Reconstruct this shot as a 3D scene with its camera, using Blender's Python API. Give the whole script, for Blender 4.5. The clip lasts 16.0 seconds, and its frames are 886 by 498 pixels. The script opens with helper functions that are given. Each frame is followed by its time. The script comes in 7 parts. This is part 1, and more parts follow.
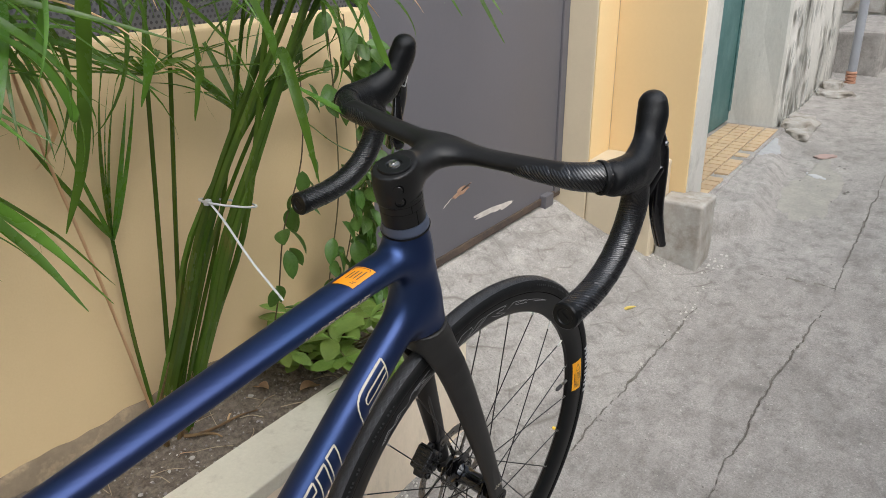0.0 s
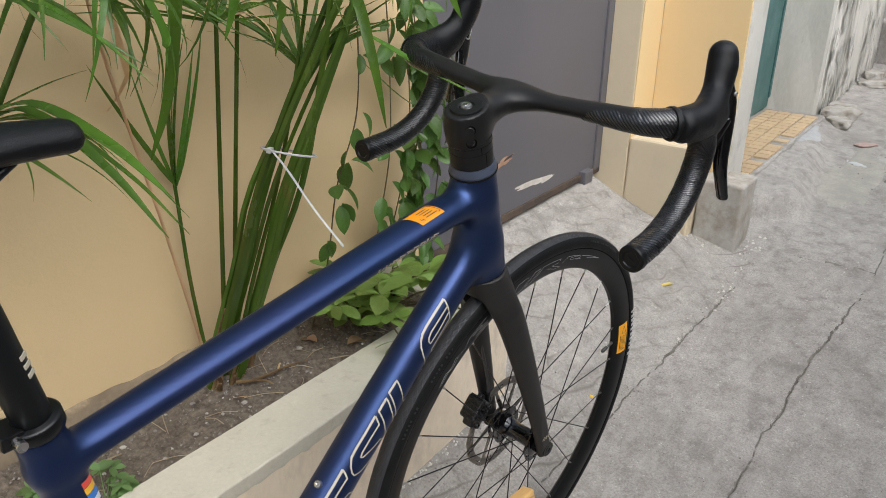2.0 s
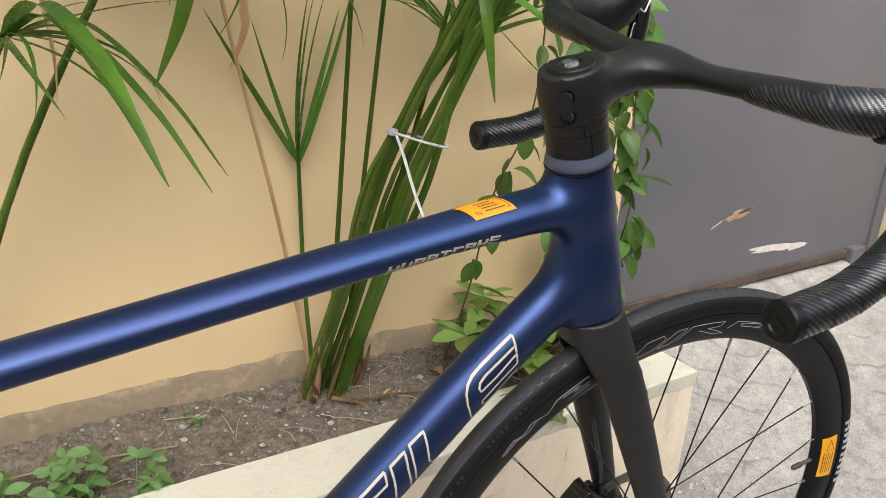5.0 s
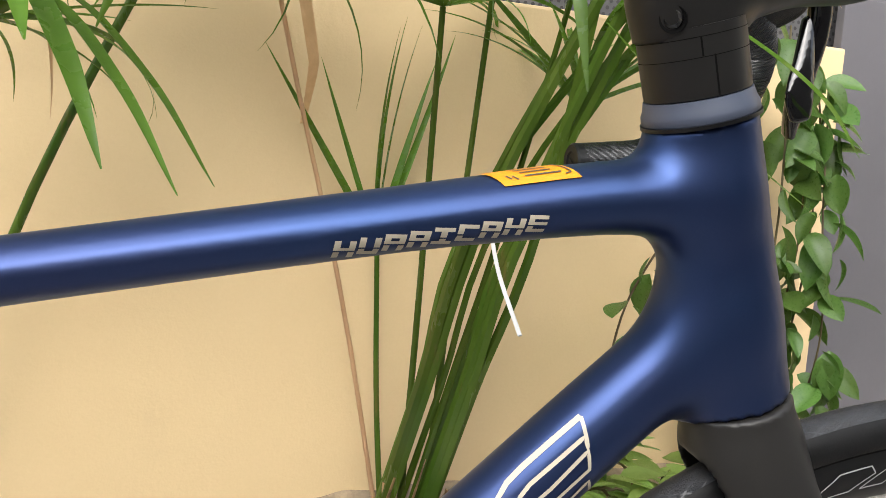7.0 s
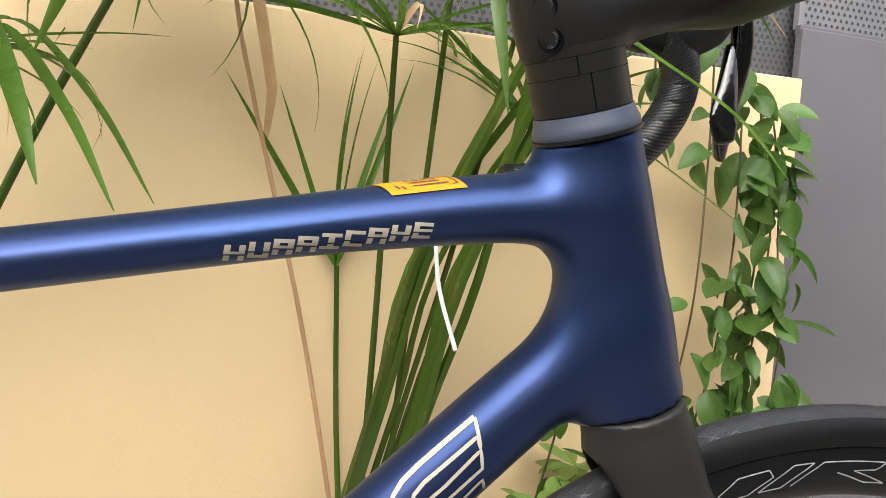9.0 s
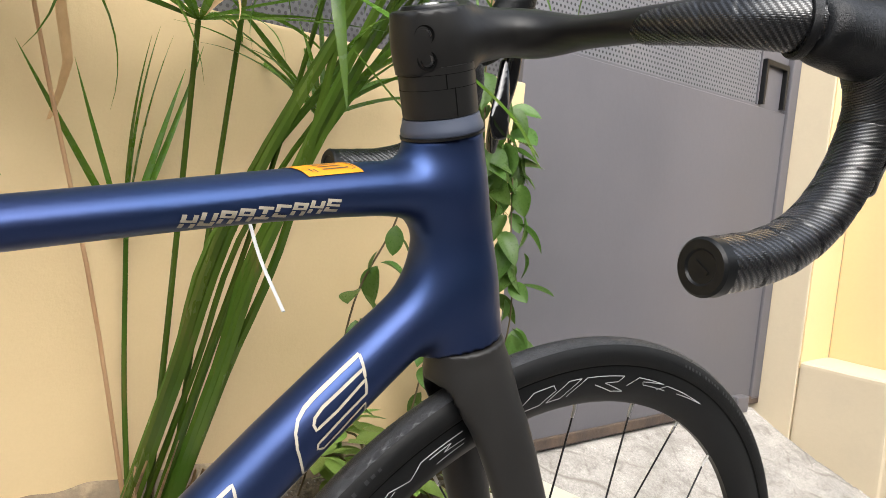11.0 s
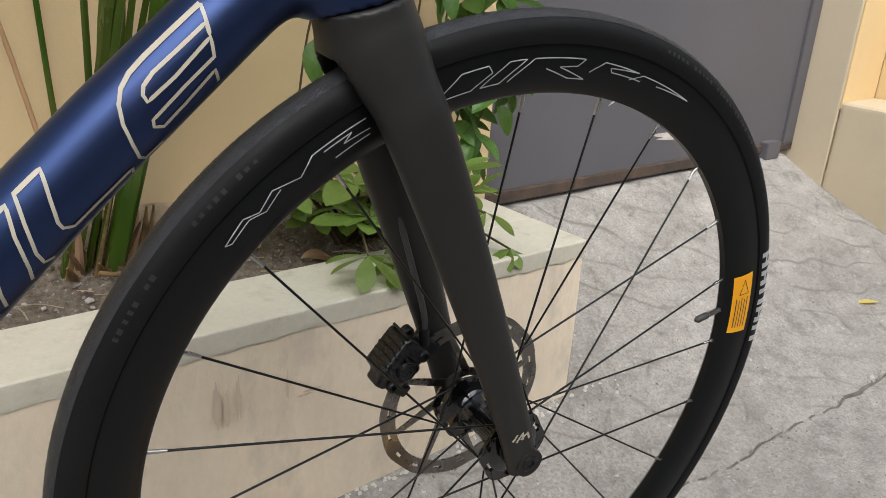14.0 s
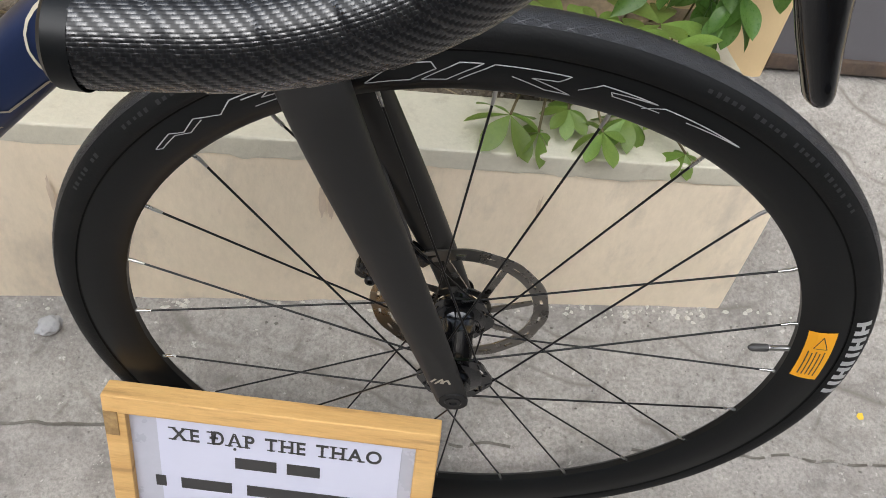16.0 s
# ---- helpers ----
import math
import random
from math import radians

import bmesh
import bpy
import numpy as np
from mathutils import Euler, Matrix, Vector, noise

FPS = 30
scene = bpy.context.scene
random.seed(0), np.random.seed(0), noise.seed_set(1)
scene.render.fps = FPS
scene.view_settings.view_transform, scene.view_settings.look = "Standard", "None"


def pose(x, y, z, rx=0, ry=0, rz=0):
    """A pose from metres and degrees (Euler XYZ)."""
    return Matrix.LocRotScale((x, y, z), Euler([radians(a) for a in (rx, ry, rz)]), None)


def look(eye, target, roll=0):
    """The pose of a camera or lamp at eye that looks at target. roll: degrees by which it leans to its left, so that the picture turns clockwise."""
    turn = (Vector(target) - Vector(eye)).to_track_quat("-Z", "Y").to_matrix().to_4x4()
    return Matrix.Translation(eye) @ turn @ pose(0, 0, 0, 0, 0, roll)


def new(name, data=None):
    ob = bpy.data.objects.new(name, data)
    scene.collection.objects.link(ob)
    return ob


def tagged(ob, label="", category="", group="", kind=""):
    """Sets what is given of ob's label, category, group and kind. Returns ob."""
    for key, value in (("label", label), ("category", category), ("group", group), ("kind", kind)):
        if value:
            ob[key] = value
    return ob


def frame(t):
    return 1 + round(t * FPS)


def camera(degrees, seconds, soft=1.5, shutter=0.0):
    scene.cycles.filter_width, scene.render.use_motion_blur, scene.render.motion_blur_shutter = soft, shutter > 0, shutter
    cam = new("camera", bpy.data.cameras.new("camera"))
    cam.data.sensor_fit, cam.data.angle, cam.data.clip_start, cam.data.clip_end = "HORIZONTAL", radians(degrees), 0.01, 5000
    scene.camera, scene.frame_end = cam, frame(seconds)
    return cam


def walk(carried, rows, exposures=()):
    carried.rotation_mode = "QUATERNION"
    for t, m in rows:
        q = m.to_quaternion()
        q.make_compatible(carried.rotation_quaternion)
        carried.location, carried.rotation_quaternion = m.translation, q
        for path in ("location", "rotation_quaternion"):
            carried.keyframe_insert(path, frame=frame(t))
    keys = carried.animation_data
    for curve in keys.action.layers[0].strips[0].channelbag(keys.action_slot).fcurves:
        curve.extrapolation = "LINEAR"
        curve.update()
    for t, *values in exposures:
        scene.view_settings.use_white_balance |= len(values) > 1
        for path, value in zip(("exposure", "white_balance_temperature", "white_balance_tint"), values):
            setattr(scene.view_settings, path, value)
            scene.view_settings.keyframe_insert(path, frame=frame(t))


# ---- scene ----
# Camera and walk
cam = camera(57.5, 16.0, soft=0.6)
PATH = [
    (0, (-0.828, -0.648, 1.13), (0.613, 0.525, 0.392), 0.1),
    (0.5, (-0.829, -0.647, 1.127), (0.614, 0.528, 0.391), 0.0),
    (1, (-0.859, -0.645, 1.123), (0.576, 0.536, 0.385), 0.3),
    (1.5, (-0.88, -0.646, 1.109), (0.536, 0.554, 0.364), 0.8),
    (2, (-0.887, -0.634, 1.088), (0.51, 0.575, 0.321), 1.3),
    (2.5, (-0.889, -0.618, 1.07), (0.491, 0.592, 0.275), 1.8),
    (3, (-0.855, -0.604, 1.039), (0.513, 0.616, 0.239), 1.8),
    (3.5, (-0.781, -0.612, 0.997), (0.418, 0.772, 0.191), 2.2),
    (4, (-0.687, -0.658, 0.956), (0.288, 0.927, 0.222), 3.7),
    (4.5, (-0.625, -0.662, 0.936), (0.305, 0.972, 0.254), 3.9),
    (5, (-0.59, -0.59, 0.963), (0.311, 1.064, 0.29), 3.9),
    (7.5, (-0.369, -0.425, 0.773), (0.048, 1.523, 0.599), 3.7),
    (8, (-0.353, -0.439, 0.778), (0.032, 1.517, 0.613), 3.4),
    (10.5, (-0.44, -0.494, 0.788), (0.54, 1.244, 0.647), 5.4),
    (11, (-0.498, -0.519, 0.781), (0.664, 1.102, 0.626), 5.6),
    (11.5, (-0.529, -0.534, 0.761), (0.703, 1.017, 0.48), 5.5),
    (12, (-0.528, -0.527, 0.73), (0.715, 0.98, 0.302), 5.2),
    (12.5, (-0.511, -0.521, 0.714), (0.725, 0.961, 0.19), 4.9),
    (13, (-0.501, -0.524, 0.703), (0.729, 0.952, 0.149), 4.7),
    (13.5, (-0.452, -0.519, 0.699), (0.737, 0.986, 0.132), 4.3),
    (14, (-0.36, -0.484, 0.702), (0.685, 1.071, 0.002), 4.0),
    (14.5, (-0.27, -0.444, 0.791), (0.573, 0.888, -0.439), 7.9),
    (15, (-0.221, -0.442, 0.868), (0.442, 0.885, -0.475), 10.0),
    (15.3, (-0.199, -0.455, 0.895), (0.311, 0.92, -0.467), 9.9),
    (15.5, (-0.170, -0.494, 0.890), (0.229, 0.925, -0.462), 10.0),
    (16, (-0.059, -0.463, 0.885), (0.047, 0.942, -0.535), 10.5),
]
EXPOSURES = [(t, e, k, 9) for t, e, k in ((0.0, 0.68, 6150), (3.5, 0.70, 6150), (4.2, 0.90, 6200), (5.0, 1.11, 6350), (7.5, 1.43, 6400), (8.0, 1.43, 6400), (10.5, 1.50, 6400), (11.0, 1.42, 6400), (11.5, 1.20, 6300), (12.0, 0.98, 6250), (12.5, 0.80, 6250), (13.5, 0.70, 6250), (14.5, 0.82, 6200), (15.0, 0.76, 6200), (15.5, 0.82, 6150), (16.0, 0.88, 6150))]

walk(cam, [(t, look(eye, target, roll)) for t, eye, target, roll in PATH], exposures=EXPOSURES)

# World: soft overcast light that falls into a narrow alley
world = bpy.data.worlds.new("sky")
scene.world = world
world.use_nodes = True
wn = world.node_tree.nodes
sky = wn.new("ShaderNodeTexSky")
sky.sky_type, sky.sun_disc = "NISHITA", False
sky.sun_elevation, sky.sun_rotation = radians(43), radians(200)
sky.air_density, sky.dust_density = 1.0, 3.0
soft_sky = wn.new("ShaderNodeHueSaturation")
soft_sky.inputs["Saturation"].default_value = 0.45
world.node_tree.links.new(sky.outputs[0], soft_sky.inputs["Color"])
world.node_tree.links.new(soft_sky.outputs[0], wn["Background"].inputs[0])
wn["Background"].inputs[1].default_value = 0.15
sun_data = bpy.data.lights.new("sun", "SUN")
sun_data.energy, sun_data.angle, sun_data.color = 2.6, radians(85), (1.0, 0.97, 0.93)
sun = new("sun", sun_data)
sun.matrix_world = look((0, 0, 8), (1.9, 8.4, 0))

# ---- materials ----
def mat(name, color, rough=0.6, metal=0.0, tint=None, amount=0.25, scale=8.0, fine=0.12, fine_scale=90.0, bump=0.15, bump_scale=120.0,
        stain=None, stain_scale=3.0, stain_amount=0.0, coat=0.0, spec=0.5, rough_var=0.12, piece=0.0, stretch=(1, 1, 1), stain_lo=0.52):
    """A painted, worn or grown surface: base colour with broad and fine variation, stains and a fine relief."""
    m = bpy.data.materials.new(name)
    m.use_nodes = True
    t = m.node_tree
    b = t.nodes["Principled BSDF"]
    tc = t.nodes.new("ShaderNodeTexCoord")
    mp = t.nodes.new("ShaderNodeMapping")
    mp.inputs["Scale"].default_value = stretch
    t.links.new(tc.outputs["Object"], mp.inputs[0])
    def noise_at(sc, detail=6.0, rough_=0.6):
        n = t.nodes.new("ShaderNodeTexNoise")
        n.inputs["Scale"].default_value, n.inputs["Detail"].default_value, n.inputs["Roughness"].default_value = sc, detail, rough_
        t.links.new(mp.outputs[0], n.inputs["Vector"])
        return n.outputs["Fac"]
    def ramp(src, lo, hi, a=0.0, z=1.0):
        n = t.nodes.new("ShaderNodeMapRange")
        n.inputs["From Min"].default_value, n.inputs["From Max"].default_value = lo, hi
        n.inputs["To Min"].default_value, n.inputs["To Max"].default_value = a, z
        t.links.new(src, n.inputs["Value"])
        return n.outputs["Result"]
    def mix(fac, a, c, how="MIX"):
        n = t.nodes.new("ShaderNodeMix")
        n.data_type, n.blend_type = "RGBA", how
        t.links.new(fac, n.inputs[0])
        for k, v in ((6, a), (7, c)):
            if isinstance(v, tuple):
                n.inputs[k].default_value = (*v, 1)
            else:
                t.links.new(v, n.inputs[k])
        return n.outputs[2]
    tint = tint or tuple(0.6 * v for v in color)
    broad, tiny = noise_at(scale), noise_at(fine_scale, 4.0, 0.7)
    c = mix(ramp(broad, 0.35, 0.7, 0, amount), tuple(color), tuple(tint))
    c = mix(ramp(tiny, 0.3, 0.75, 0, fine), c, tuple(0.45 * v for v in color))
    if stain_amount:
        c = mix(ramp(noise_at(stain_scale, 8.0, 0.68), stain_lo, stain_lo + 0.14, 0, stain_amount), c, tuple(stain))
    if piece:
        oi = t.nodes.new("ShaderNodeObjectInfo")
        hs = t.nodes.new("ShaderNodeHueSaturation")
        t.links.new(ramp(oi.outputs["Random"], 0, 1, 1 - piece, 1 + piece), hs.inputs["Value"])
        t.links.new(ramp(oi.outputs["Random"], 0, 1, 0.5 - 0.04 * piece, 0.5 + 0.04 * piece), hs.inputs["Hue"])
        t.links.new(c, hs.inputs["Color"])
        c = hs.outputs[0]
    t.links.new(c, b.inputs["Base Color"])
    t.links.new(ramp(broad, 0.3, 0.7, max(0.02, rough - rough_var), min(1, rough + rough_var)), b.inputs["Roughness"])
    b.inputs["Metallic"].default_value = metal
    b.inputs["Specular IOR Level"].default_value = spec
    b.inputs["Coat Weight"].default_value = coat
    if bump:
        bp = t.nodes.new("ShaderNodeBump")
        bp.inputs["Strength"].default_value, bp.inputs["Distance"].default_value = bump, 0.004
        t.links.new(noise_at(bump_scale, 5.0, 0.65), bp.inputs["Height"])
        t.links.new(bp.outputs[0], b.inputs["Normal"])
    return m


WALL = mat("wall_paint", (0.628, 0.474, 0.268), 0.75, tint=(0.565, 0.42, 0.235), amount=0.5, scale=2.2, fine=0.06, fine_scale=240, bump=0.14, bump_scale=180, spec=0.3, stain=(0.50, 0.385, 0.23), stain_scale=5, stain_lo=0.58, stain_amount=0.3)
WALL_STAINED = mat("damp_wall_foot", (0.255, 0.195, 0.13), 0.9, tint=(0.175, 0.135, 0.092), amount=0.8, scale=14, fine=0.4, bump=0.5, bump_scale=60, stain=(0.42, 0.32, 0.20), stain_scale=18, stain_amount=0.6, spec=0.2)
PLANTER = mat("planter_render", (0.80, 0.685, 0.52), 0.8, tint=(0.69, 0.585, 0.44), amount=0.8, scale=7, fine=0.16, fine_scale=140, bump=0.2, bump_scale=60, stain=(0.36, 0.32, 0.27), stain_scale=9, stain_amount=0.42, spec=0.3, stretch=(1, 1, 0.5))
PLANTER_TOP = mat("planter_coping_paint", (0.575, 0.54, 0.435), 0.7, tint=(0.50, 0.465, 0.37), amount=0.6, scale=11, fine=0.2, fine_scale=160, bump=0.3, bump_scale=70, stain=(0.36, 0.32, 0.25), stain_scale=30, stain_lo=0.56, stain_amount=0.5, spec=0.35)
SOIL = mat("soil", (0.155, 0.126, 0.098), 0.95, tint=(0.27, 0.225, 0.175), amount=0.9, scale=75, fine=0.8, fine_scale=160, bump=1.0, bump_scale=170, stain=(0.05, 0.04, 0.033), stain_scale=60, stain_amount=0.7, spec=0.15)
PEBBLE = mat("pebble", (0.36, 0.33, 0.3), 0.9, amount=0.5, scale=40, bump=0.3, spec=0.25, piece=0.45)
def concrete(name, light, dark, wet, scored=False):
    """Worn cement: cloudy patches, pitting, pale flecks and a rough grain."""
    m = mat(name, light, 0.9, bump=0.0, spec=0.25)
    t = m.node_tree
    b = t.nodes["Principled BSDF"]
    tc = t.nodes.new("ShaderNodeTexCoord")
    def tex(kind, sc, detail=6.0, rough_=0.6):
        n = t.nodes.new(kind)
        n.inputs["Scale"].default_value = sc
        n.inputs["Detail"].default_value, n.inputs["Roughness"].default_value = detail, rough_
        t.links.new(tc.outputs["Object"], n.inputs["Vector"])
        return n
    def ramp(src, lo, hi, a, z):
        n = t.nodes.new("ShaderNodeMapRange")
        for k, v in zip(("From Min", "From Max", "To Min", "To Max"), (lo, hi, a, z)):
            n.inputs[k].default_value = v
        t.links.new(src, n.inputs["Value"])
        return n.outputs["Result"]
    def mix(fac, a, c):
        n = t.nodes.new("ShaderNodeMix")
        n.data_type = "RGBA"
        t.links.new(fac, n.inputs[0])
        for k, v in ((6, a), (7, c)):
            if isinstance(v, tuple):
                n.inputs[k].default_value = (*v, 1)
            else:
                t.links.new(v, n.inputs[k])
        return n.outputs[2]
    cloud = tex("ShaderNodeTexNoise", 2.6, 9.0, 0.66).outputs["Fac"]
    blotch = tex("ShaderNodeTexNoise", 17.0, 9.0, 0.74).outputs["Fac"]
    grain = tex("ShaderNodeTexNoise", 210.0, 3.0, 0.7).outputs["Fac"]
    pit = tex("ShaderNodeTexVoronoi", 55.0, 0.0, 0.5)
    fleck = tex("ShaderNodeTexNoise", 88.0, 5.0, 0.7).outputs["Fac"]
    c = mix(ramp(cloud, 0.40, 0.60, 0, 0.8), tuple(light), tuple(dark))
    patch_ = tex("ShaderNodeTexNoise", 7.0, 10.0, 0.78).outputs["Fac"]
    c = mix(ramp(patch_, 0.52, 0.60, 0, 0.55), c, tuple(0.72 * v for v in dark))
    c = mix(ramp(patch_, 0.46, 0.36, 0, 0.5), c, tuple(1.18 * v for v in light))
    c = mix(ramp(blotch, 0.50, 0.66, 0, 0.75), c, tuple(0.6 * v for v in dark))
    c = mix(ramp(blotch, 0.44, 0.32, 0, 0.6), c, tuple(1.25 * v for v in light))
    c = mix(ramp(grain, 0.38, 0.66, 0, 0.55), c, tuple(0.5 * v for v in dark))
    c = mix(ramp(fleck, 0.63, 0.68, 0, 0.6), c, tuple(1.5 * v for v in light))
    c = mix(ramp(fleck, 0.36, 0.31, 0, 0.8), c, tuple(wet))
    # short brushed strokes left by the trowel, and sparse dark pits
    stroke = t.nodes.new("ShaderNodeTexNoise")
    stroke.inputs["Scale"].default_value, stroke.inputs["Detail"].default_value = 9.0, 6.0
    turned = t.nodes.new("ShaderNodeMapping")
    turned.inputs["Rotation"].default_value, turned.inputs["Scale"].default_value = (0, 0, 1.2), (0.9, 3.2, 1.0)
    t.links.new(tc.outputs["Object"], turned.inputs[0])
    t.links.new(turned.outputs[0], stroke.inputs["Vector"])
    c = mix(ramp(stroke.outputs["Fac"], 0.54, 0.68, 0, 0.24), c, tuple(0.66 * v for v in dark))
    c = mix(ramp(stroke.outputs["Fac"], 0.44, 0.34, 0, 0.2), c, tuple(1.2 * v for v in light))
    c = mix(ramp(pit.outputs["Distance"], 0.10, 0.04, 0, 0.7), c, tuple(0.8 * v for v in wet))
    if scored:
        # dark lines for the strokes scored across the ramp, in two slanting directions
        sep = t.nodes.new("ShaderNodeSeparateXYZ")
        t.links.new(tc.outputs["Object"], sep.inputs[0])
        bent = tex("ShaderNodeTexNoise", 3.0, 3.0, 0.5).outputs["Fac"]
        patchy = tex("ShaderNodeTexNoise", 5.5, 4.0, 0.6).outputs["Fac"]
        def op(how, a, d):
            n = t.nodes.new("ShaderNodeMath")
            n.operation = how
            for k, v in enumerate((a, d)):
                if isinstance(v, float):
                    n.inputs[k].default_value = v
                else:
                    t.links.new(v, n.inputs[k])
            return n.outputs[0]
        for ps, pc, width, lo in ((7.0, 13.0, 0.075, 0.48), (10.0, -9.0, 0.06, 0.53)):
            line = op("ADD", op("ADD", op("MULTIPLY", sep.outputs[0], ps), op("MULTIPLY", sep.outputs[1], pc)), op("MULTIPLY", bent, 3.2))
            gap = op("ABSOLUTE", op("SUBTRACT", op("FRACT", line, 0.0), 0.5), 0.0)
            mask = op("MULTIPLY", ramp(gap, 0.0, width, 0.85, 0.0), ramp(patchy if ps < 8 else blotch, lo - 0.06, lo + 0.1, 0.0, 1.0))
            c = mix(mask, c, tuple(wet))
    t.links.new(c, b.inputs["Base Color"])
    add = t.nodes.new("ShaderNodeMath")
    add.operation = "ADD"
    t.links.new(ramp(grain, 0, 1, 0, 0.5), add.inputs[0])
    t.links.new(ramp(blotch, 0, 1, 0, 1.6), add.inputs[1])
    add2 = t.nodes.new("ShaderNodeMath")
    add2.operation = "ADD"
    t.links.new(add.outputs[0], add2.inputs[0])
    t.links.new(ramp(pit.outputs["Distance"], 0.0, 0.22, -0.5, 0.0), add2.inputs[1])
    bp = t.nodes.new("ShaderNodeBump")
    bp.inputs["Strength"].default_value, bp.inputs["Distance"].default_value = 0.6, 0.004
    t.links.new(add2.outputs[0], bp.inputs["Height"])
    t.links.new(bp.outputs[0], b.inputs["Normal"])
    return m
CONCRETE = concrete("concrete", (0.415, 0.386, 0.354), (0.308, 0.284, 0.258), (0.14, 0.128, 0.114))
CONCRETE_SCREED = concrete("ramp_screed", (0.395, 0.368, 0.333), (0.302, 0.280, 0.252), (0.165, 0.148, 0.128), True)
CRACK = mat("dirt_in_cracks", (0.150, 0.134, 0.112), 0.95, tint=(0.27, 0.25, 0.22), amount=1.0, scale=22, fine=0.5, bump=0.8, bump_scale=200, spec=0.15)
# for the unseen walls added to hold back low side light
SHADE_WALL = mat("light_block_dull", (0.2, 0.18, 0.16), 0.9, amount=0.6, scale=3, fine=0.2, bump=0.2)
GATE = mat("gate_paint", (0.096, 0.092, 0.100), 0.46, tint=(0.130, 0.122, 0.130), amount=0.7, scale=3, fine=0.06, bump=0.06, bump_scale=60, rough_var=0.1, spec=0.3)
# rust brown, darkened further to carry the shadow along the gate's foot
GATE_EDGE = mat("gate_rust_and_shade", (0.05, 0.038, 0.033), 0.8, tint=(0.13, 0.09, 0.06), amount=0.8, scale=20, fine=0.3, bump=0.4, spec=0.3)
BARE = mat("bare_scratch", (0.30, 0.155, 0.085), 0.7, tint=(0.5, 0.36, 0.25), amount=0.8, scale=60, bump=0.2)
WHITE_SCUFF = mat("white_scuff", (0.6, 0.56, 0.5), 0.8, tint=(0.4, 0.36, 0.32), amount=0.8, scale=50, bump=0.2)
BLACKGAP = mat("black_gap", (0.0015, 0.0015, 0.0015), 0.9, bump=0.0, amount=0.1, spec=0.1)
DARKHOLE = mat("perforation", (0.035, 0.035, 0.037), 0.9, bump=0.0, amount=0.1)
PERF = mat("perforated_sheet_paint", (0.13, 0.13, 0.14), 0.5, tint=(0.19, 0.18, 0.18), amount=0.7, scale=6, fine=0.1, bump=0.08, spec=0.4)
PILLAR = mat("pillar_paint", (0.56, 0.47, 0.33), 0.75, tint=(0.55, 0.46, 0.32), amount=0.5, scale=3, fine=0.06, bump=0.1, stain=(0.45, 0.38, 0.28), stain_scale=8, stain_amount=0.2, spec=0.3)
NICHE = mat("pillar_panel_paint", (0.66, 0.49, 0.26), 0.75, tint=(0.68, 0.5, 0.26), amount=0.4, scale=3, fine=0.05, bump=0.08, spec=0.3)
OLDWHITE = mat("old_white_wash", (0.54, 0.52, 0.47), 0.85, tint=(0.48, 0.46, 0.41), amount=0.7, scale=5, fine=0.15, bump=0.3, bump_scale=50, stain=(0.25, 0.235, 0.2), stain_scale=6, stain_amount=0.45, spec=0.25)
MOULDY = mat("mouldy_wall", (0.62, 0.595, 0.54), 0.9, tint=(0.47, 0.45, 0.40), amount=0.8, scale=4, fine=0.25, bump=0.5, bump_scale=40, stain=(0.11, 0.105, 0.085), stain_scale=2.3, stain_lo=0.5, stain_amount=0.85, spec=0.2, stretch=(1, 1, 0.35))
TEAL = mat("teal_door_paint", (0.05, 0.125, 0.12), 0.55, amount=0.4, scale=5, fine=0.1, bump=0.1)
TILE = mat("door_step_tile", (0.47, 0.33, 0.19), 0.5, tint=(0.52, 0.4, 0.25), amount=0.6, scale=25, fine=0.15, bump=0.1, piece=0.08)
BLOCK = mat("old_block_plaster", (0.44, 0.42, 0.38), 0.9, tint=(0.27, 0.235, 0.19), amount=0.9, scale=14, fine=0.3, bump=0.6, bump_scale=45, stain=(0.2, 0.165, 0.12), stain_scale=9, stain_amount=0.7, spec=0.2)
PIPE = mat("grey_drain_pipe", (0.3, 0.31, 0.33), 0.5, amount=0.3, scale=10, bump=0.05)
TERRA = mat("terracotta", (0.46, 0.24, 0.15), 0.8, amount=0.5, scale=30, bump=0.2)
FRAME = mat("blue_frame_paint", (0.0250, 0.0480, 0.125), 0.37, metal=0.82, tint=(0.040, 0.045, 0.112), amount=0.7, scale=3.5, fine=0.10, fine_scale=900, bump=0.0, rough_var=0.02, spec=0.4)
CARBON = mat("matt_carbon", (0.0105, 0.0101, 0.0096), 0.37, amount=0.3, scale=6, fine=0.05, bump=0.02, rough_var=0.04, spec=0.25)
FORKCARBON = mat("fork_carbon", (0.0175, 0.0166, 0.0155), 0.46, amount=0.25, scale=6, fine=0.06, fine_scale=300, bump=0.02, rough_var=0.04, spec=0.34)
RIMBLACK = mat("satin_black_alloy", (0.0050, 0.0055, 0.0058), 0.36, amount=0.3, scale=8, fine=0.04, bump=0.015, rough_var=0.04, spec=0.23)
RUBBER = mat("tyre_rubber", (0.0060, 0.0063, 0.0062), 0.56, tint=(0.009, 0.009, 0.0095), amount=0.5, scale=20, fine=0.2, fine_scale=400, bump=0.1, bump_scale=500, rough_var=0.08, spec=0.19)
HOOD = mat("hood_rubber", (0.0035, 0.0038, 0.0045), 0.34, amount=0.3, scale=15, fine=0.2, fine_scale=500, bump=0.3, bump_scale=700, rough_var=0.06, spec=0.28)
GLOSSBLACK = mat("gloss_black_lever", (0.003, 0.003, 0.0035), 0.12, bump=0.0, amount=0.2, rough_var=0.03, coat=0.4)
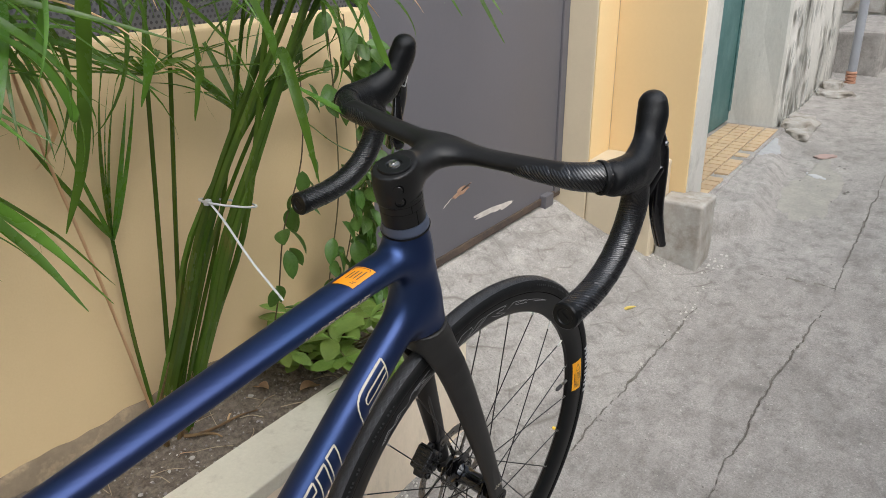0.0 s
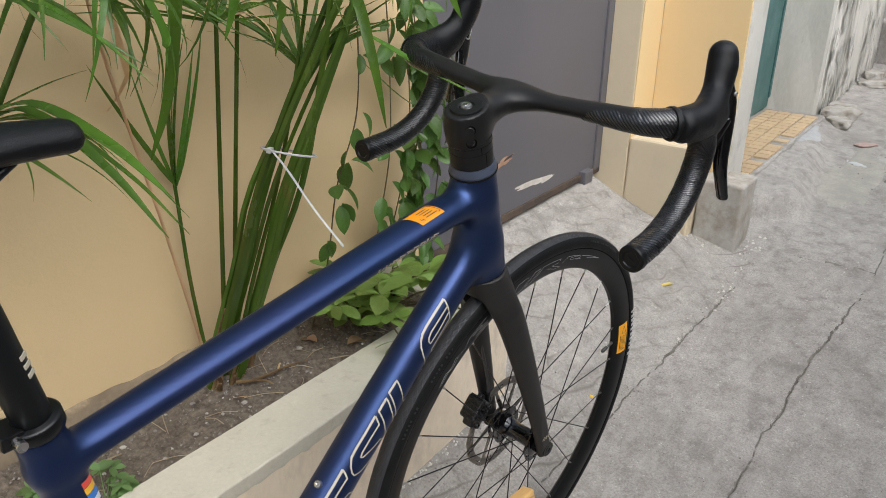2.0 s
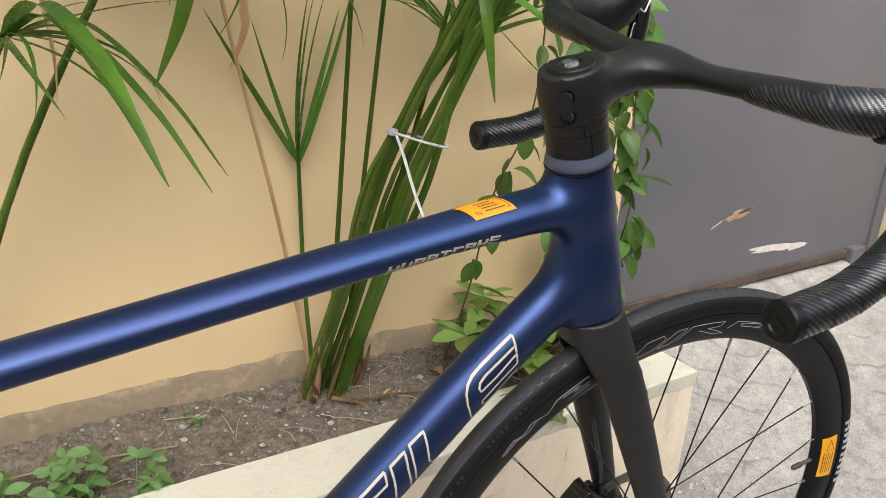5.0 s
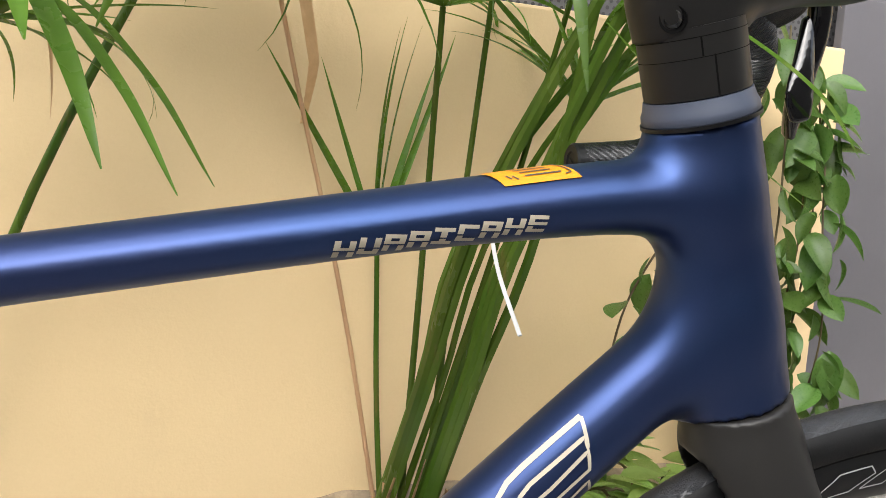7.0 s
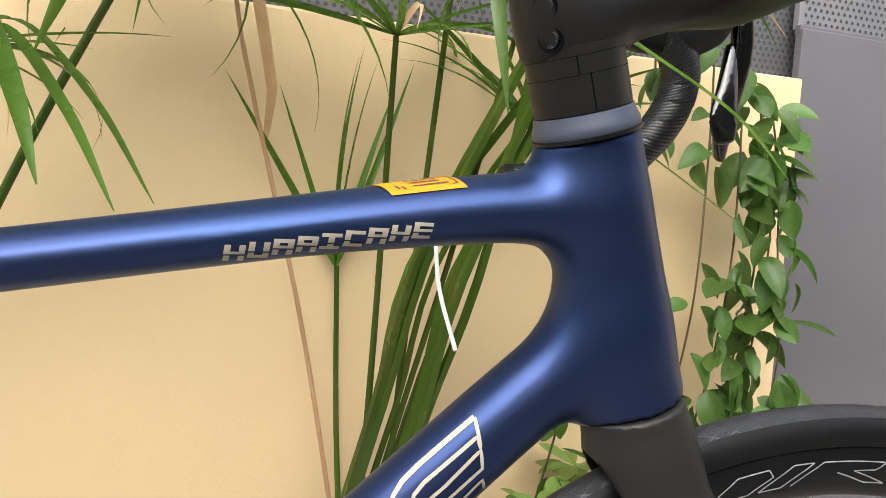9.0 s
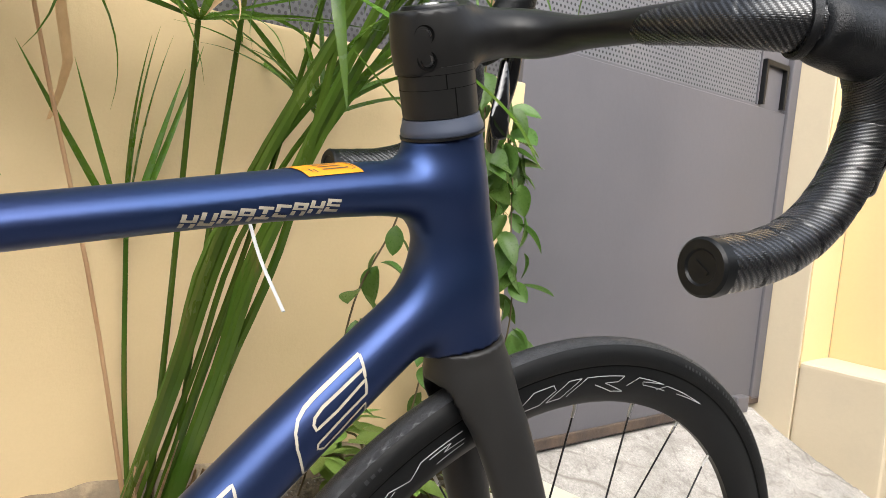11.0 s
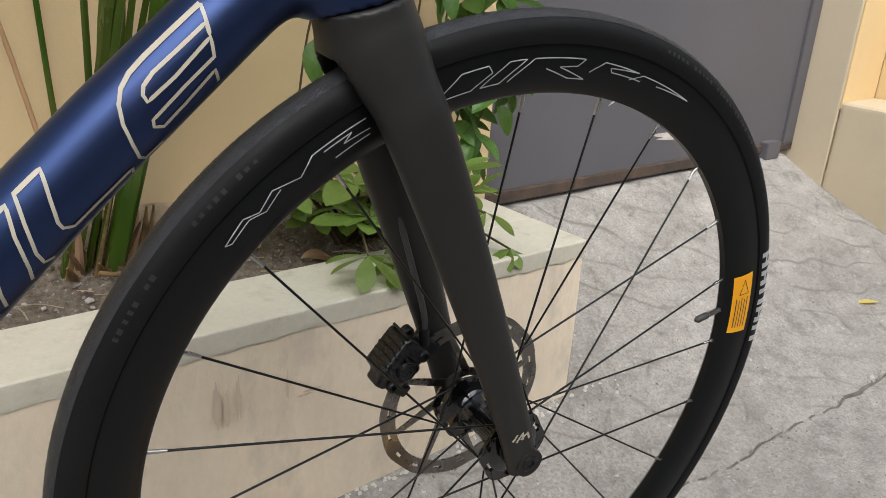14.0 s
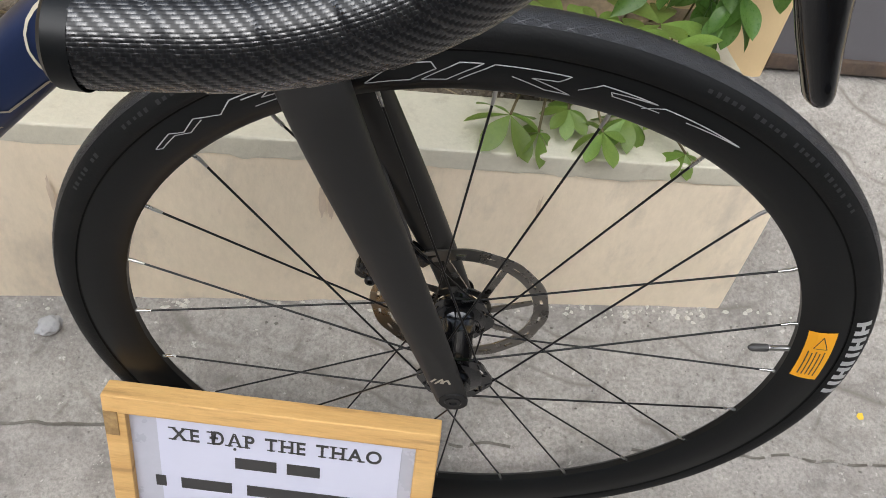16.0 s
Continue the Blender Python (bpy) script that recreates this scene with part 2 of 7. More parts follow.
BLACKMETAL = mat("black_anodised", (0.0055, 0.0055, 0.006), 0.34, metal=0.3, amount=0.3, scale=30, bump=0.03, rough_var=0.06)
DARKSTEEL = mat("dark_steel", (0.10, 0.10, 0.10), 0.22, metal=1.0, amount=0.3, scale=60, bump=0.02)
CALBLACK = mat("satin_black_casting", (0.005, 0.005, 0.0055), 0.27, amount=0.4, scale=60, bump=0.1, bump_scale=300, rough_var=0.08, spec=0.5)
STEEL = mat("steel", (0.55, 0.54, 0.52), 0.3, metal=1.0, amount=0.3, scale=40, bump=0.02)
ROTOR = mat("brake_rotor_steel", (0.27, 0.255, 0.235), 0.3, metal=1.0, tint=(0.20, 0.19, 0.175), amount=0.5, scale=60, fine=0.25, bump=0.05)
ORANGE = mat("orange_sticker", (0.64, 0.235, 0.004), 0.4, amount=0.1, bump=0.0, fine=0.0)
# the sticker orange again, brightened because the rim sticker faces sideways to the light
ORANGE_SIDEWAYS = mat("orange_sticker_brightened", (0.90, 0.40, 0.005), 0.35, amount=0.1, bump=0.0, fine=0.0)
INK = mat("black_print", (0.045, 0.043, 0.042), 0.5, bump=0.0, amount=0.1)
CREAM = mat("cream_print", (0.42, 0.38, 0.30), 0.45, bump=0.0, amount=0.15, fine=0.0)
SILVERPRINT = mat("grey_print", (0.42, 0.42, 0.42), 0.4, bump=0.0, amount=0.2, fine=0.0)
WOOD = mat("pale_pine", (0.72, 0.45, 0.17), 0.6, tint=(0.52, 0.28, 0.09), amount=0.7, scale=5, fine=0.3, fine_scale=60, bump=0.25, bump_scale=30, stretch=(1, 8, 8), stain=(0.28, 0.17, 0.07), stain_scale=10, stain_amount=0.55, stain_lo=0.55)
PAPER = mat("sign_paper", (0.57, 0.57, 0.68), 0.35, tint=(0.68, 0.68, 0.78), amount=0.4, scale=6, fine=0.02, bump=0.04, bump_scale=20, coat=0.3)
TIE = mat("white_nylon_tie", (0.42, 0.42, 0.41), 0.4, amount=0.1, bump=0.02)
def leafmat(name, color, tint, gloss=0.45, **more):
    m = mat(name, color, gloss, tint=tint, amount=0.7, scale=14, fine=0.12, fine_scale=80, bump=0.15, bump_scale=120, piece=0.3, spec=0.45, **more)
    b = m.node_tree.nodes["Principled BSDF"]
    t = m.node_tree
    thin = t.nodes.new("ShaderNodeBsdfTranslucent")
    both = t.nodes.new("ShaderNodeMixShader")
    both.inputs[0].default_value = 0.36
    thin.inputs[0].default_value = (*[min(1, 1.6 * v) for v in color], 1)
    out = t.nodes["Material Output"]
    t.links.new(b.outputs[0], both.inputs[1])
    t.links.new(thin.outputs[0], both.inputs[2])
    t.links.new(both.outputs[0], out.inputs[0])
    return m
PAP_STEM = leafmat("papyrus_stem", (0.046, 0.096, 0.011), (0.150, 0.205, 0.030), 0.25, stain=(0.17, 0.10, 0.04), stain_scale=30, stain_lo=0.56, stain_amount=0.7, stretch=(1, 1, 0.18))
PAP_LEAF = leafmat("papyrus_leaf", (0.082, 0.162, 0.020), (0.024, 0.060, 0.008), 0.27)
DRY = leafmat("dry_leaf", (0.53, 0.36, 0.205), (0.34, 0.215, 0.12), 0.7)
STRAW = leafmat("grey_straw", (0.36, 0.29, 0.195), (0.22, 0.17, 0.11), 0.8)
SHEATH = leafmat("brown_sheath", (0.26, 0.165, 0.075), (0.085, 0.05, 0.024), 0.7, stain=(0.035, 0.024, 0.015), stain_scale=45, stain_lo=0.46, stain_amount=0.85)
SHRUB = leafmat("shrub_leaf", (0.185, 0.265, 0.060), (0.10, 0.17, 0.032), 0.36)
VINE = leafmat("vine_leaf", (0.060, 0.125, 0.024), (0.11, 0.19, 0.036), 0.34)
TWIG = leafmat("vine_stem", (0.11, 0.085, 0.045), (0.16, 0.13, 0.06), 0.8)
WEED = leafmat("weed_leaf", (0.135, 0.235, 0.075), (0.18, 0.28, 0.11), 0.5)

# ---- building helpers ----
TURN = radians(6.5)
CT, ST = math.cos(TURN), math.sin(TURN)
def at(s, c, z):
    """Alley coordinates (along the wall, away from the street, up) to the world."""
    return Vector((s * CT - c * ST, s * ST + c * CT, z))
ALLEY = pose(0, 0, 0, 0, 0, 6.5)


def mesh_from(name, verts, faces, smooth=False):
    me = bpy.data.meshes.new(name)
    me.from_pydata([tuple(v) for v in verts], [], [tuple(f) for f in faces])
    if smooth:
        me.polygons.foreach_set("use_smooth", [True] * len(me.polygons))
    me.update()
    return me


def part(name, data, material, parent=None, label="", m=None, kind=""):
    """One mesh object (from a mesh or a bmesh) under a thing or a part."""
    if isinstance(data, bmesh.types.BMesh):
        me = bpy.data.meshes.new(name)
        data.to_mesh(me)
        data.free()
        data = me
    if material is not None and not data.materials:
        data.materials.append(material)
    ob = new(name, data)
    if parent is not None:
        ob.parent = parent
    if m is not None:
        ob.matrix_basis = m
    return tagged(ob, label=label, kind=kind)


def thing(name, label, category, m=None, group="", kind=""):
    ob = new(name)
    ob.empty_display_size = 0.05
    if m is not None:
        ob.matrix_basis = m
    return tagged(ob, label, category, group, kind)


def box_bm(lo, hi, bevel=0.0, rough=0.0, cuts=0, seed=1):
    bm = bmesh.new()
    bmesh.ops.create_cube(bm, size=1)
    for v in bm.verts:
        v.co = Vector([lo[i] + (v.co[i] + 0.5) * (hi[i] - lo[i]) for i in range(3)])
    if bevel:
        bmesh.ops.bevel(bm, geom=bm.edges[:], offset=bevel, segments=2, affect="EDGES", profile=0.6)
    if cuts:
        bmesh.ops.subdivide_edges(bm, edges=bm.edges[:], cuts=cuts, use_grid_fill=True)
    if rough:
        for v in bm.verts:
            v.co += Vector(noise.noise_vector(v.co * 9 + Vector((seed, 0, 0)))) * rough
    return bm


def setting(name, bm, material, label, category, smooth=False):
    """A piece of the fixed setting, in alley coordinates."""
    ob = part(name, bm, material, None, m=ALLEY)
    if smooth:
        ob.data.polygons.foreach_set("use_smooth", [True] * len(ob.data.polygons))
    return tagged(ob, label, category, kind="structure")


def spline(pts, n):
    """n points along a smooth curve through the given rows of numbers."""
    p = np.array(pts, float)
    p = np.vstack([2 * p[0] - p[1], p, 2 * p[-1] - p[-2]])
    k = len(p) - 3
    out = []
    for i in range(n):
        u = i / (n - 1) * k
        j = min(int(u), k - 1)
        t = u - j
        a, b, c, d = p[j:j + 4]
        out.append(0.5 * (2 * b + (c - a) * t + (2 * a - 5 * b + 4 * c - d) * t * t + (3 * b - a - 3 * c + d) * t ** 3))
    return np.array(out)


def tube_mesh(name, pts, radii, sides=10, flat=1.0, caps=True, smooth=True):
    """A round or flattened tube along points; radii one for each point."""
    pts = [Vector(p) for p in pts]
    verts, faces = [], []
    side = None
    for i, p in enumerate(pts):
        d = (pts[min(i + 1, len(pts) - 1)] - pts[max(i - 1, 0)]).normalized()
        if side is None:
            side = d.cross(Vector((0, 0, 1)) if abs(d.z) < 0.9 else Vector((1, 0, 0))).normalized()
        side = (side - d * side.dot(d)).normalized()
        up = side.cross(d)
        r = radii[i] if hasattr(radii, "__len__") else radii
        for k in range(sides):
            a = 2 * math.pi * k / sides
            verts.append(p + side * (r * math.cos(a)) + up * (r * flat * math.sin(a)))
    for i in range(len(pts) - 1):
        for k in range(sides):
            q = (k + 1) % sides
            faces.append((i * sides + k, i * sides + q, (i + 1) * sides + q, (i + 1) * sides + k))
    if caps:
        faces.append(tuple(range(sides - 1, -1, -1)))
        faces.append(tuple((len(pts) - 1) * sides + k for k in range(sides)))
    me = mesh_from(name, verts, faces, smooth)
    if smooth:
        me.set_sharp_from_angle(angle=radians(50))
    return me


def lathe_mesh(name, profile, n, axis="y", closed=False, smooth=True):
    """Turn a profile of (radius, height along the axis) round it."""
    verts, faces = [], []
    k = len(profile)
    for i in range(n):
        a = 2 * math.pi * i / n
        for r, h in profile:
            c, s = r * math.cos(a), r * math.sin(a)
            verts.append((c, h, s) if axis == "y" else (c, s, h))
    for i in range(n):
        j = (i + 1) % n
        for q in range(k if closed else k - 1):
            w = (q + 1) % k
            f = (i * k + q, i * k + w, j * k + w, j * k + q)
            faces.append(f if axis == "y" else f[::-1])
    me = mesh_from(name, verts, faces, smooth)
    me.set_sharp_from_angle(angle=radians(38))
    return me


def nets(name, fn, lo, hi, h):
    """The smooth surface on which fn(x, y, z) is zero, on a grid of step h."""
    lo, hi = np.array(lo, float), np.array(hi, float)
    n = np.ceil((hi - lo) / h).astype(int) + 1
    g = np.meshgrid(*[lo[i] + h * np.arange(n[i]) for i in range(3)], indexing="ij")
    F = fn(*g)
    inside = F < 0
    acc = np.zeros((*(n - 1), 3))
    cnt = np.zeros(n - 1)
    quads = []
    for ax in range(3):
        sl0, sl1 = [slice(None)] * 3, [slice(None)] * 3
        sl0[ax], sl1[ax] = slice(None, -1), slice(1, None)
        f0, f1 = F[tuple(sl0)], F[tuple(sl1)]
        idx = np.argwhere(inside[tuple(sl0)] != inside[tuple(sl1)])
        b, c = (ax + 1) % 3, (ax + 2) % 3
        idx = idx[(idx[:, b] > 0) & (idx[:, c] > 0) & (idx[:, b] < n[b] - 1) & (idx[:, c] < n[c] - 1)]
        a0, a1 = f0[tuple(idx.T)], f1[tuple(idx.T)]
        pos = idx.astype(float)
        pos[:, ax] += a0 / (a0 - a1)
        cells = []
        for db, dc in ((1, 1), (0, 1), (0, 0), (1, 0)):
            cell = idx.copy()
            cell[:, b] -= db
            cell[:, c] -= dc
            np.add.at(acc, tuple(cell.T), pos)
            np.add.at(cnt, tuple(cell.T), 1)
            cells.append(np.ravel_multi_index(tuple(cell.T), tuple(n - 1)))
        q = np.stack(cells, 1)
        q[a0 > 0] = q[a0 > 0][:, ::-1]
        quads.append(q)
    on = np.flatnonzero(cnt.ravel() > 0)
    remap = np.full(cnt.size, -1)
    remap[on] = np.arange(len(on))
    v = acc.reshape(-1, 3)[on] / cnt.ravel()[on][:, None] * h + lo
    return mesh_from(name, v, remap[np.vstack(quads)], True)


def rod(x, y, z, p, q, ra, rb, round_ends=True):
    """Distance to a straight bar from p to q whose half sizes in its plane and across (ra, rb) go from the first to the second of each pair."""
    p, q = np.array(p, float), np.array(q, float)
    d = q - p
    L = np.linalg.norm(d)
    d = d / L
    t = np.clip(((x - p[0]) * d[0] + (y - p[1]) * d[1] + (z - p[2]) * d[2]) / L, 0, 1)
    ex, ey, ez = x - p[0] - t * L * d[0], y - p[1] - t * L * d[1], z - p[2] - t * L * d[2]
    side = np.cross(d, (0, 1, 0))
    side = side / np.linalg.norm(side)
    other = np.cross(side, d)
    a = ex * side[0] + ey * side[1] + ez * side[2]
    b = ex * other[0] + ey * other[1] + ez * other[2]
    along = ex * d[0] + ey * d[1] + ez * d[2]
    wa, wb = ra[0] + (ra[1] - ra[0]) * t, rb[0] + (rb[1] - rb[0]) * t
    k = np.minimum(wa, wb)
    return (np.sqrt((a / wa) ** 2 + (b / wb) ** 2 + (along / k) ** 2 + 1e-12) - 1) * k


def smin(a, b, k):
    h = np.clip(0.5 + 0.5 * (b - a) / k, 0, 1)
    return b + (a - b) * h - k * h * (1 - h)


def chain(x, y, z, pts, k=0.0, across=False):
    """A smooth bar through rows of (x, y, z, half size in its plane, half size across); across: for bars that run from side to side."""
    rows = spline(pts, 1 + 2 * (len(pts) - 1)) if len(pts) > 2 else np.array(pts, float)
    best = np.full(x.shape, 9.0)
    f = np.full(x.shape, 9.0)
    for a, b in zip(rows[:-1], rows[1:]):
        p, d = a[:3], b[:3] - a[:3]
        L = np.linalg.norm(d)
        d = d / L
        t = np.clip(((x - p[0]) * d[0] + (y - p[1]) * d[1] + (z - p[2]) * d[2]) / L, 0, 1)
        ex, ey, ez = x - p[0] - t * L * d[0], y - p[1] - t * L * d[1], z - p[2] - t * L * d[2]
        dist = ex * ex + ey * ey + ez * ez
        side = np.cross(d, (1, 0, 0) if across else (0, 1, 0))
        side = side / np.linalg.norm(side)
        other = np.cross(side, d)
        u = ex * side[0] + ey * side[1] + ez * side[2]
        v = ex * other[0] + ey * other[1] + ez * other[2]
        w = ex * d[0] + ey * d[1] + ez * d[2]
        wa, wb = a[3] + (b[3] - a[3]) * t, a[4] + (b[4] - a[4]) * t
        m = np.minimum(wa, wb)
        g = (np.sqrt((u / wa) ** 2 + (v / wb) ** 2 + (w / m) ** 2 + 1e-12) - 1) * m
        near = dist < best
        best = np.where(near, dist, best)
        f = np.where(near, g, f)
    return f

# ---- the alley ----
def ground_z(s, c):
    street = 0.045 * max(-1.0, min(s, 4.5)) + 0.006 * noise.noise(Vector((s * 1.7, c * 1.7, 3)))
    w = (min(max(c + 0.02, 0.0), 0.55) / 0.55) ** 1.4
    fade = 1.0 if s < 1.5 else max(0.25, 1 - (s - 1.5) / 0.35)
    w *= fade
    z = street * (1 - w) + 0.275 * w
    if 1.7 < s < 3.7:
        # lumpy cement apron in front of the door step, with a steep ragged edge
        start = 1.90 + 0.7 * max(0.0, 0.13 - c) + 0.03 * noise.noise(Vector((c * 14, 3, 1)))
        edge = -0.06 + 0.05 * noise.noise(Vector((s * 3.1, 5, 0))) + 0.10 * max(0, s - 2.15)
        k = min(1, max(0, (s - start) / 0.07)) * min(1, max(0, (c - edge) / 0.10)) * min(1, max(0, (3.65 - s) / 0.3))
        z += (k * k * (3 - 2 * k)) * ((0.178 if c < 0.17 else 0.155) - street + 0.010 * noise.noise(Vector((s * 8, c * 8, 2))) + 0.006 * noise.noise(Vector((s * 25, c * 25, 4))))
    return z


# street joints, as (along, across) corners
STREET_JOINT = [(-1.5, -0.26), (0.3, -0.27), (0.59, -0.274), (0.89, -0.283), (1.113, -0.292), (1.578, -0.337), (2.6, -0.343), (7, -0.37)]
RAMP_JOINT = [(-1.5, 0.09), (-0.375, 0.082), (0.2, 0.05), (0.56, 0.034), (0.882, 0.02), (1.1, 0.009), (1.383, -0.007), (1.555, -0.011), (1.634, 0.047)]
def along(line, s):
    return float(np.interp(s, [p[0] for p in line], [p[1] for p in line]))


def wobble(s, k):
    return 0.010 * noise.noise(Vector((s * 8, k, 1))) + 0.006 * noise.noise(Vector((s * 29, k, 5)))


def bend(s, c):
    """Rows of the ground mesh bend so that the joints run along them."""
    a = (along(STREET_JOINT, s) + wobble(s, 0) + 0.30) * math.exp(-((c + 0.30) / 0.09) ** 2)
    b = (along(RAMP_JOINT, s) + wobble(s, 3) - 0.03) * math.exp(-((c - 0.03) / 0.07) ** 2) if s < 1.64 else 0.0
    return c + a + b


def joint_depth(s, c):
    """Cracks and joints cut into the street, in row coordinates."""
    def crack(dist, half, seed):
        ragged = half * (0.8 + 0.7 * noise.noise(Vector((s * 7, c, seed))) + 0.9 * noise.noise(Vector((s * 60, c * 60, seed))))
        ragged *= min(1.0, max(0.0, 0.85 + 1.2 * noise.noise(Vector((s * 2.3, c * 2.3, seed + 20)))))
        return 1 - abs(dist) / ragged if ragged > 0.001 else 0.0
    d = crack(c + 0.30, 0.0046, 3)
    if s < 1.634:
        d = max(d, crack(c - 0.03, 0.0036 if s > 0.3 else 0.0024, 6))
    w3 = 0.02 * noise.noise(Vector((c * 6, 7, 1))) + 0.006 * noise.noise(Vector((c * 40, 7, 1)))
    if -0.30 < c < -0.1:
        d = max(d, crack(s - 1.72 + w3, 0.008, 8))
    return 0.006 * max(0.0, min(d, 1.0))


def axis_steps(marks):
    out = []
    for a, b, st in marks:
        n = max(1, round((b - a) / st))
        out += [a + (b - a) * i / n for i in range(n)]
    return out + [marks[-1][1]]


def build_ground():
    ss = axis_steps([(-60, -6, 9), (-6, -1, 0.5), (-1, -0.6, 0.05), (-0.6, 1.9, 0.0085), (1.9, 2.4, 0.014), (2.4, 3.8, 0.03), (3.8, 7, 0.2), (7, 60, 9)])
    cs = axis_steps([(-60, -4, 9), (-4, -0.8, 0.2), (-0.8, -0.4, 0.04), (-0.4, -0.312, 0.0058), (-0.312, -0.288, 0.0017), (-0.288, 0.018, 0.0058), (0.018, 0.042, 0.0017), (0.042, 0.56, 0.0058), (0.56, 1, 0.1), (1, 60, 9)])
    verts, faces, mi = [], [], []
    for s in ss:
        for row in cs:
            c = bend(s, row)
            z = ground_z(s, c)
            if -1 < s < 3 and -0.8 < c < 0.56:
                z += 0.0022 * noise.fractal(Vector((s * 14, c * 14, 0)), 0.7, 2.0, 4) - joint_depth(s, row)
                if s > 0.42 and c > 0.1:
                    # skid grooves scratched into the ramp, in two slanting directions
                    p, q = (s * 0.55 + c) / 0.055, (s * 0.8 - c * 0.9) / 0.06
                    z -= 0.0028 * max(0, 1 - abs((p + 0.5 * noise.noise(Vector((s * 4, c * 4, 8)))) % 1 - 0.5) / 0.09) * (noise.noise(Vector((s * 5, c * 5, 1))) > -0.15)
                    z -= 0.0022 * max(0, 1 - abs((q + 0.5 * noise.noise(Vector((s * 3, c * 5, 4)))) % 1 - 0.5) / 0.08) * (noise.noise(Vector((s * 5, c * 4, 9))) > 0.05)
            verts.append((s, c, z))
    n = len(cs)
    for i in range(len(ss) - 1):
        for j in range(n - 1):
            faces.append((i * n + j, (i + 1) * n + j, (i + 1) * n + j + 1, i * n + j + 1))
            sm, cm = (ss[i] + ss[i + 1]) / 2, (cs[j] + cs[j + 1]) / 2
            kind_ = 1 if (sm < 1.66 and 0.03 < cm < 0.6) else 0
            if -1 < sm < 3 and -0.8 < cm < 0.56 and joint_depth(sm, cm) > 0.0014:
                kind_ = 2
            mi.append(kind_)
    me = mesh_from("ground", verts, faces, True)
    me.materials.append(CONCRETE)
    me.materials.append(CONCRETE_SCREED)
    me.materials.append(CRACK)
    me.polygons.foreach_set("material_index", mi)
    ob = new("ground", me)
    ob.matrix_basis = ALLEY
    tagged(ob, "grey worn concrete alley floor with cracks and a ramp up to the gate", "ground", kind="structure")


build_ground()

# the yellow garden wall behind the planter
setting("wall_north", box_bm((-5, 0.53, -0.2), (0.5, 0.72, 0.975), 0.004), WALL, "yellow painted garden wall with a damp stained foot", "wall")


def foot_band():
    """The damp cement band where wall and soil meet, with a ragged upper edge."""
    verts, faces = [], []
    n = 220
    for i in range(n + 1):
        s = -1.6 + 2.0 * i / n
        top = 0.373 + 0.012 * noise.noise(Vector((s * 4, 0, 2))) + 0.007 * noise.noise(Vector((s * 22, 0, 2)))
        out = 0.006 + 0.002 * noise.noise(Vector((s * 9, 1, 4)))
        verts += [(s, 0.531, top), (s, 0.53 - out, top - 0.004), (s, 0.53 - out - 0.004, 0.30)]
    for i in range(n):
        a = 3 * i
        faces += [(a, a + 1, a + 4, a + 3), (a + 1, a + 2, a + 5, a + 4)]
    me = mesh_from("wall_foot_band", verts, faces, True)
    setting("wall_foot_band", me, WALL_STAINED, "damp grey cement band along the foot of the wall", "wall base")


foot_band()

# perforated grey sheet above the wall
def perforated(name, s0, s1, c, z0, z1, pitch, hole, label):
    ob = setting(name, box_bm((s0, c, z0), (s1, c + 0.012, z1), 0.002), PERF, label, "metal sheet")
    verts, faces = [], []
    row = 0
    z = z0 + pitch
    while z < z1 - pitch / 2:
        s = s0 + pitch * (1 if row % 2 else 1.5)
        while s < s1 - pitch / 2:
            k = len(verts)
            verts += [(s + hole * math.cos(a * math.pi / 3), c - 0.0012, z + hole * math.sin(a * math.pi / 3)) for a in range(6)]
            faces.append((k, k + 1, k + 2, k + 3, k + 4, k + 5))
            s += pitch
        z += pitch * 0.87
        row += 1
    holes = part("perforations", mesh_from("perforations", verts, faces), DARKHOLE, ob, "small round holes", kind="stuff")
    return ob


fence = perforated("fence_sheet", -1.3, 0.535, 0.585, 0.93, 1.22, 0.0105, 0.0030, "dark grey perforated metal sheet above the garden wall")
FENCE = mat("fence_sheet_paint", (0.07, 0.07, 0.076), 0.5, tint=(0.10, 0.10, 0.10), amount=0.7, scale=6, fine=0.1, bump=0.08, spec=0.4)
fence.data.materials[0] = FENCE
setting("fence_sheet_upper", box_bm((-5, 0.585, 1.2), (0.535, 0.6, 2.2), 0.003), FENCE, "plain dark grey metal sheeting above the wall", "metal sheet")

# planter: front wall, end wall, coping, soil
def rough_box(lo, hi, step, amp, seed, round_edge=0.008):
    bm = bmesh.new()
    n = [max(2, round((hi[i] - lo[i]) / step)) for i in range(3)]
    bmesh.ops.create_cube(bm, size=1)
    for v in bm.verts:
        v.co = Vector([lo[i] + (v.co[i] + 0.5) * (hi[i] - lo[i]) for i in range(3)])
    bmesh.ops.bevel(bm, geom=bm.edges[:], offset=round_edge, segments=3, affect="EDGES", profile=0.6)
    for i in range(3):
        for k in range(1, n[i]):
            co = [0, 0, 0]
            co[i] = lo[i] + (hi[i] - lo[i]) * k / n[i]
            no = [0, 0, 0]
            no[i] = 1
            bmesh.ops.bisect_plane(bm, geom=bm.verts[:] + bm.edges[:] + bm.faces[:], plane_co=co, plane_no=no)
    for v in bm.verts:
        w = noise.fractal(v.co * 22 + Vector((seed, 0, 0)), 0.8, 2.0, 3)
        u = Vector(noise.noise_vector(v.co * 7 + Vector((0, seed, 0))))
        v.co += u * amp + Vector((0, -1, 0.4)) * w * amp * 0.5
    return bm


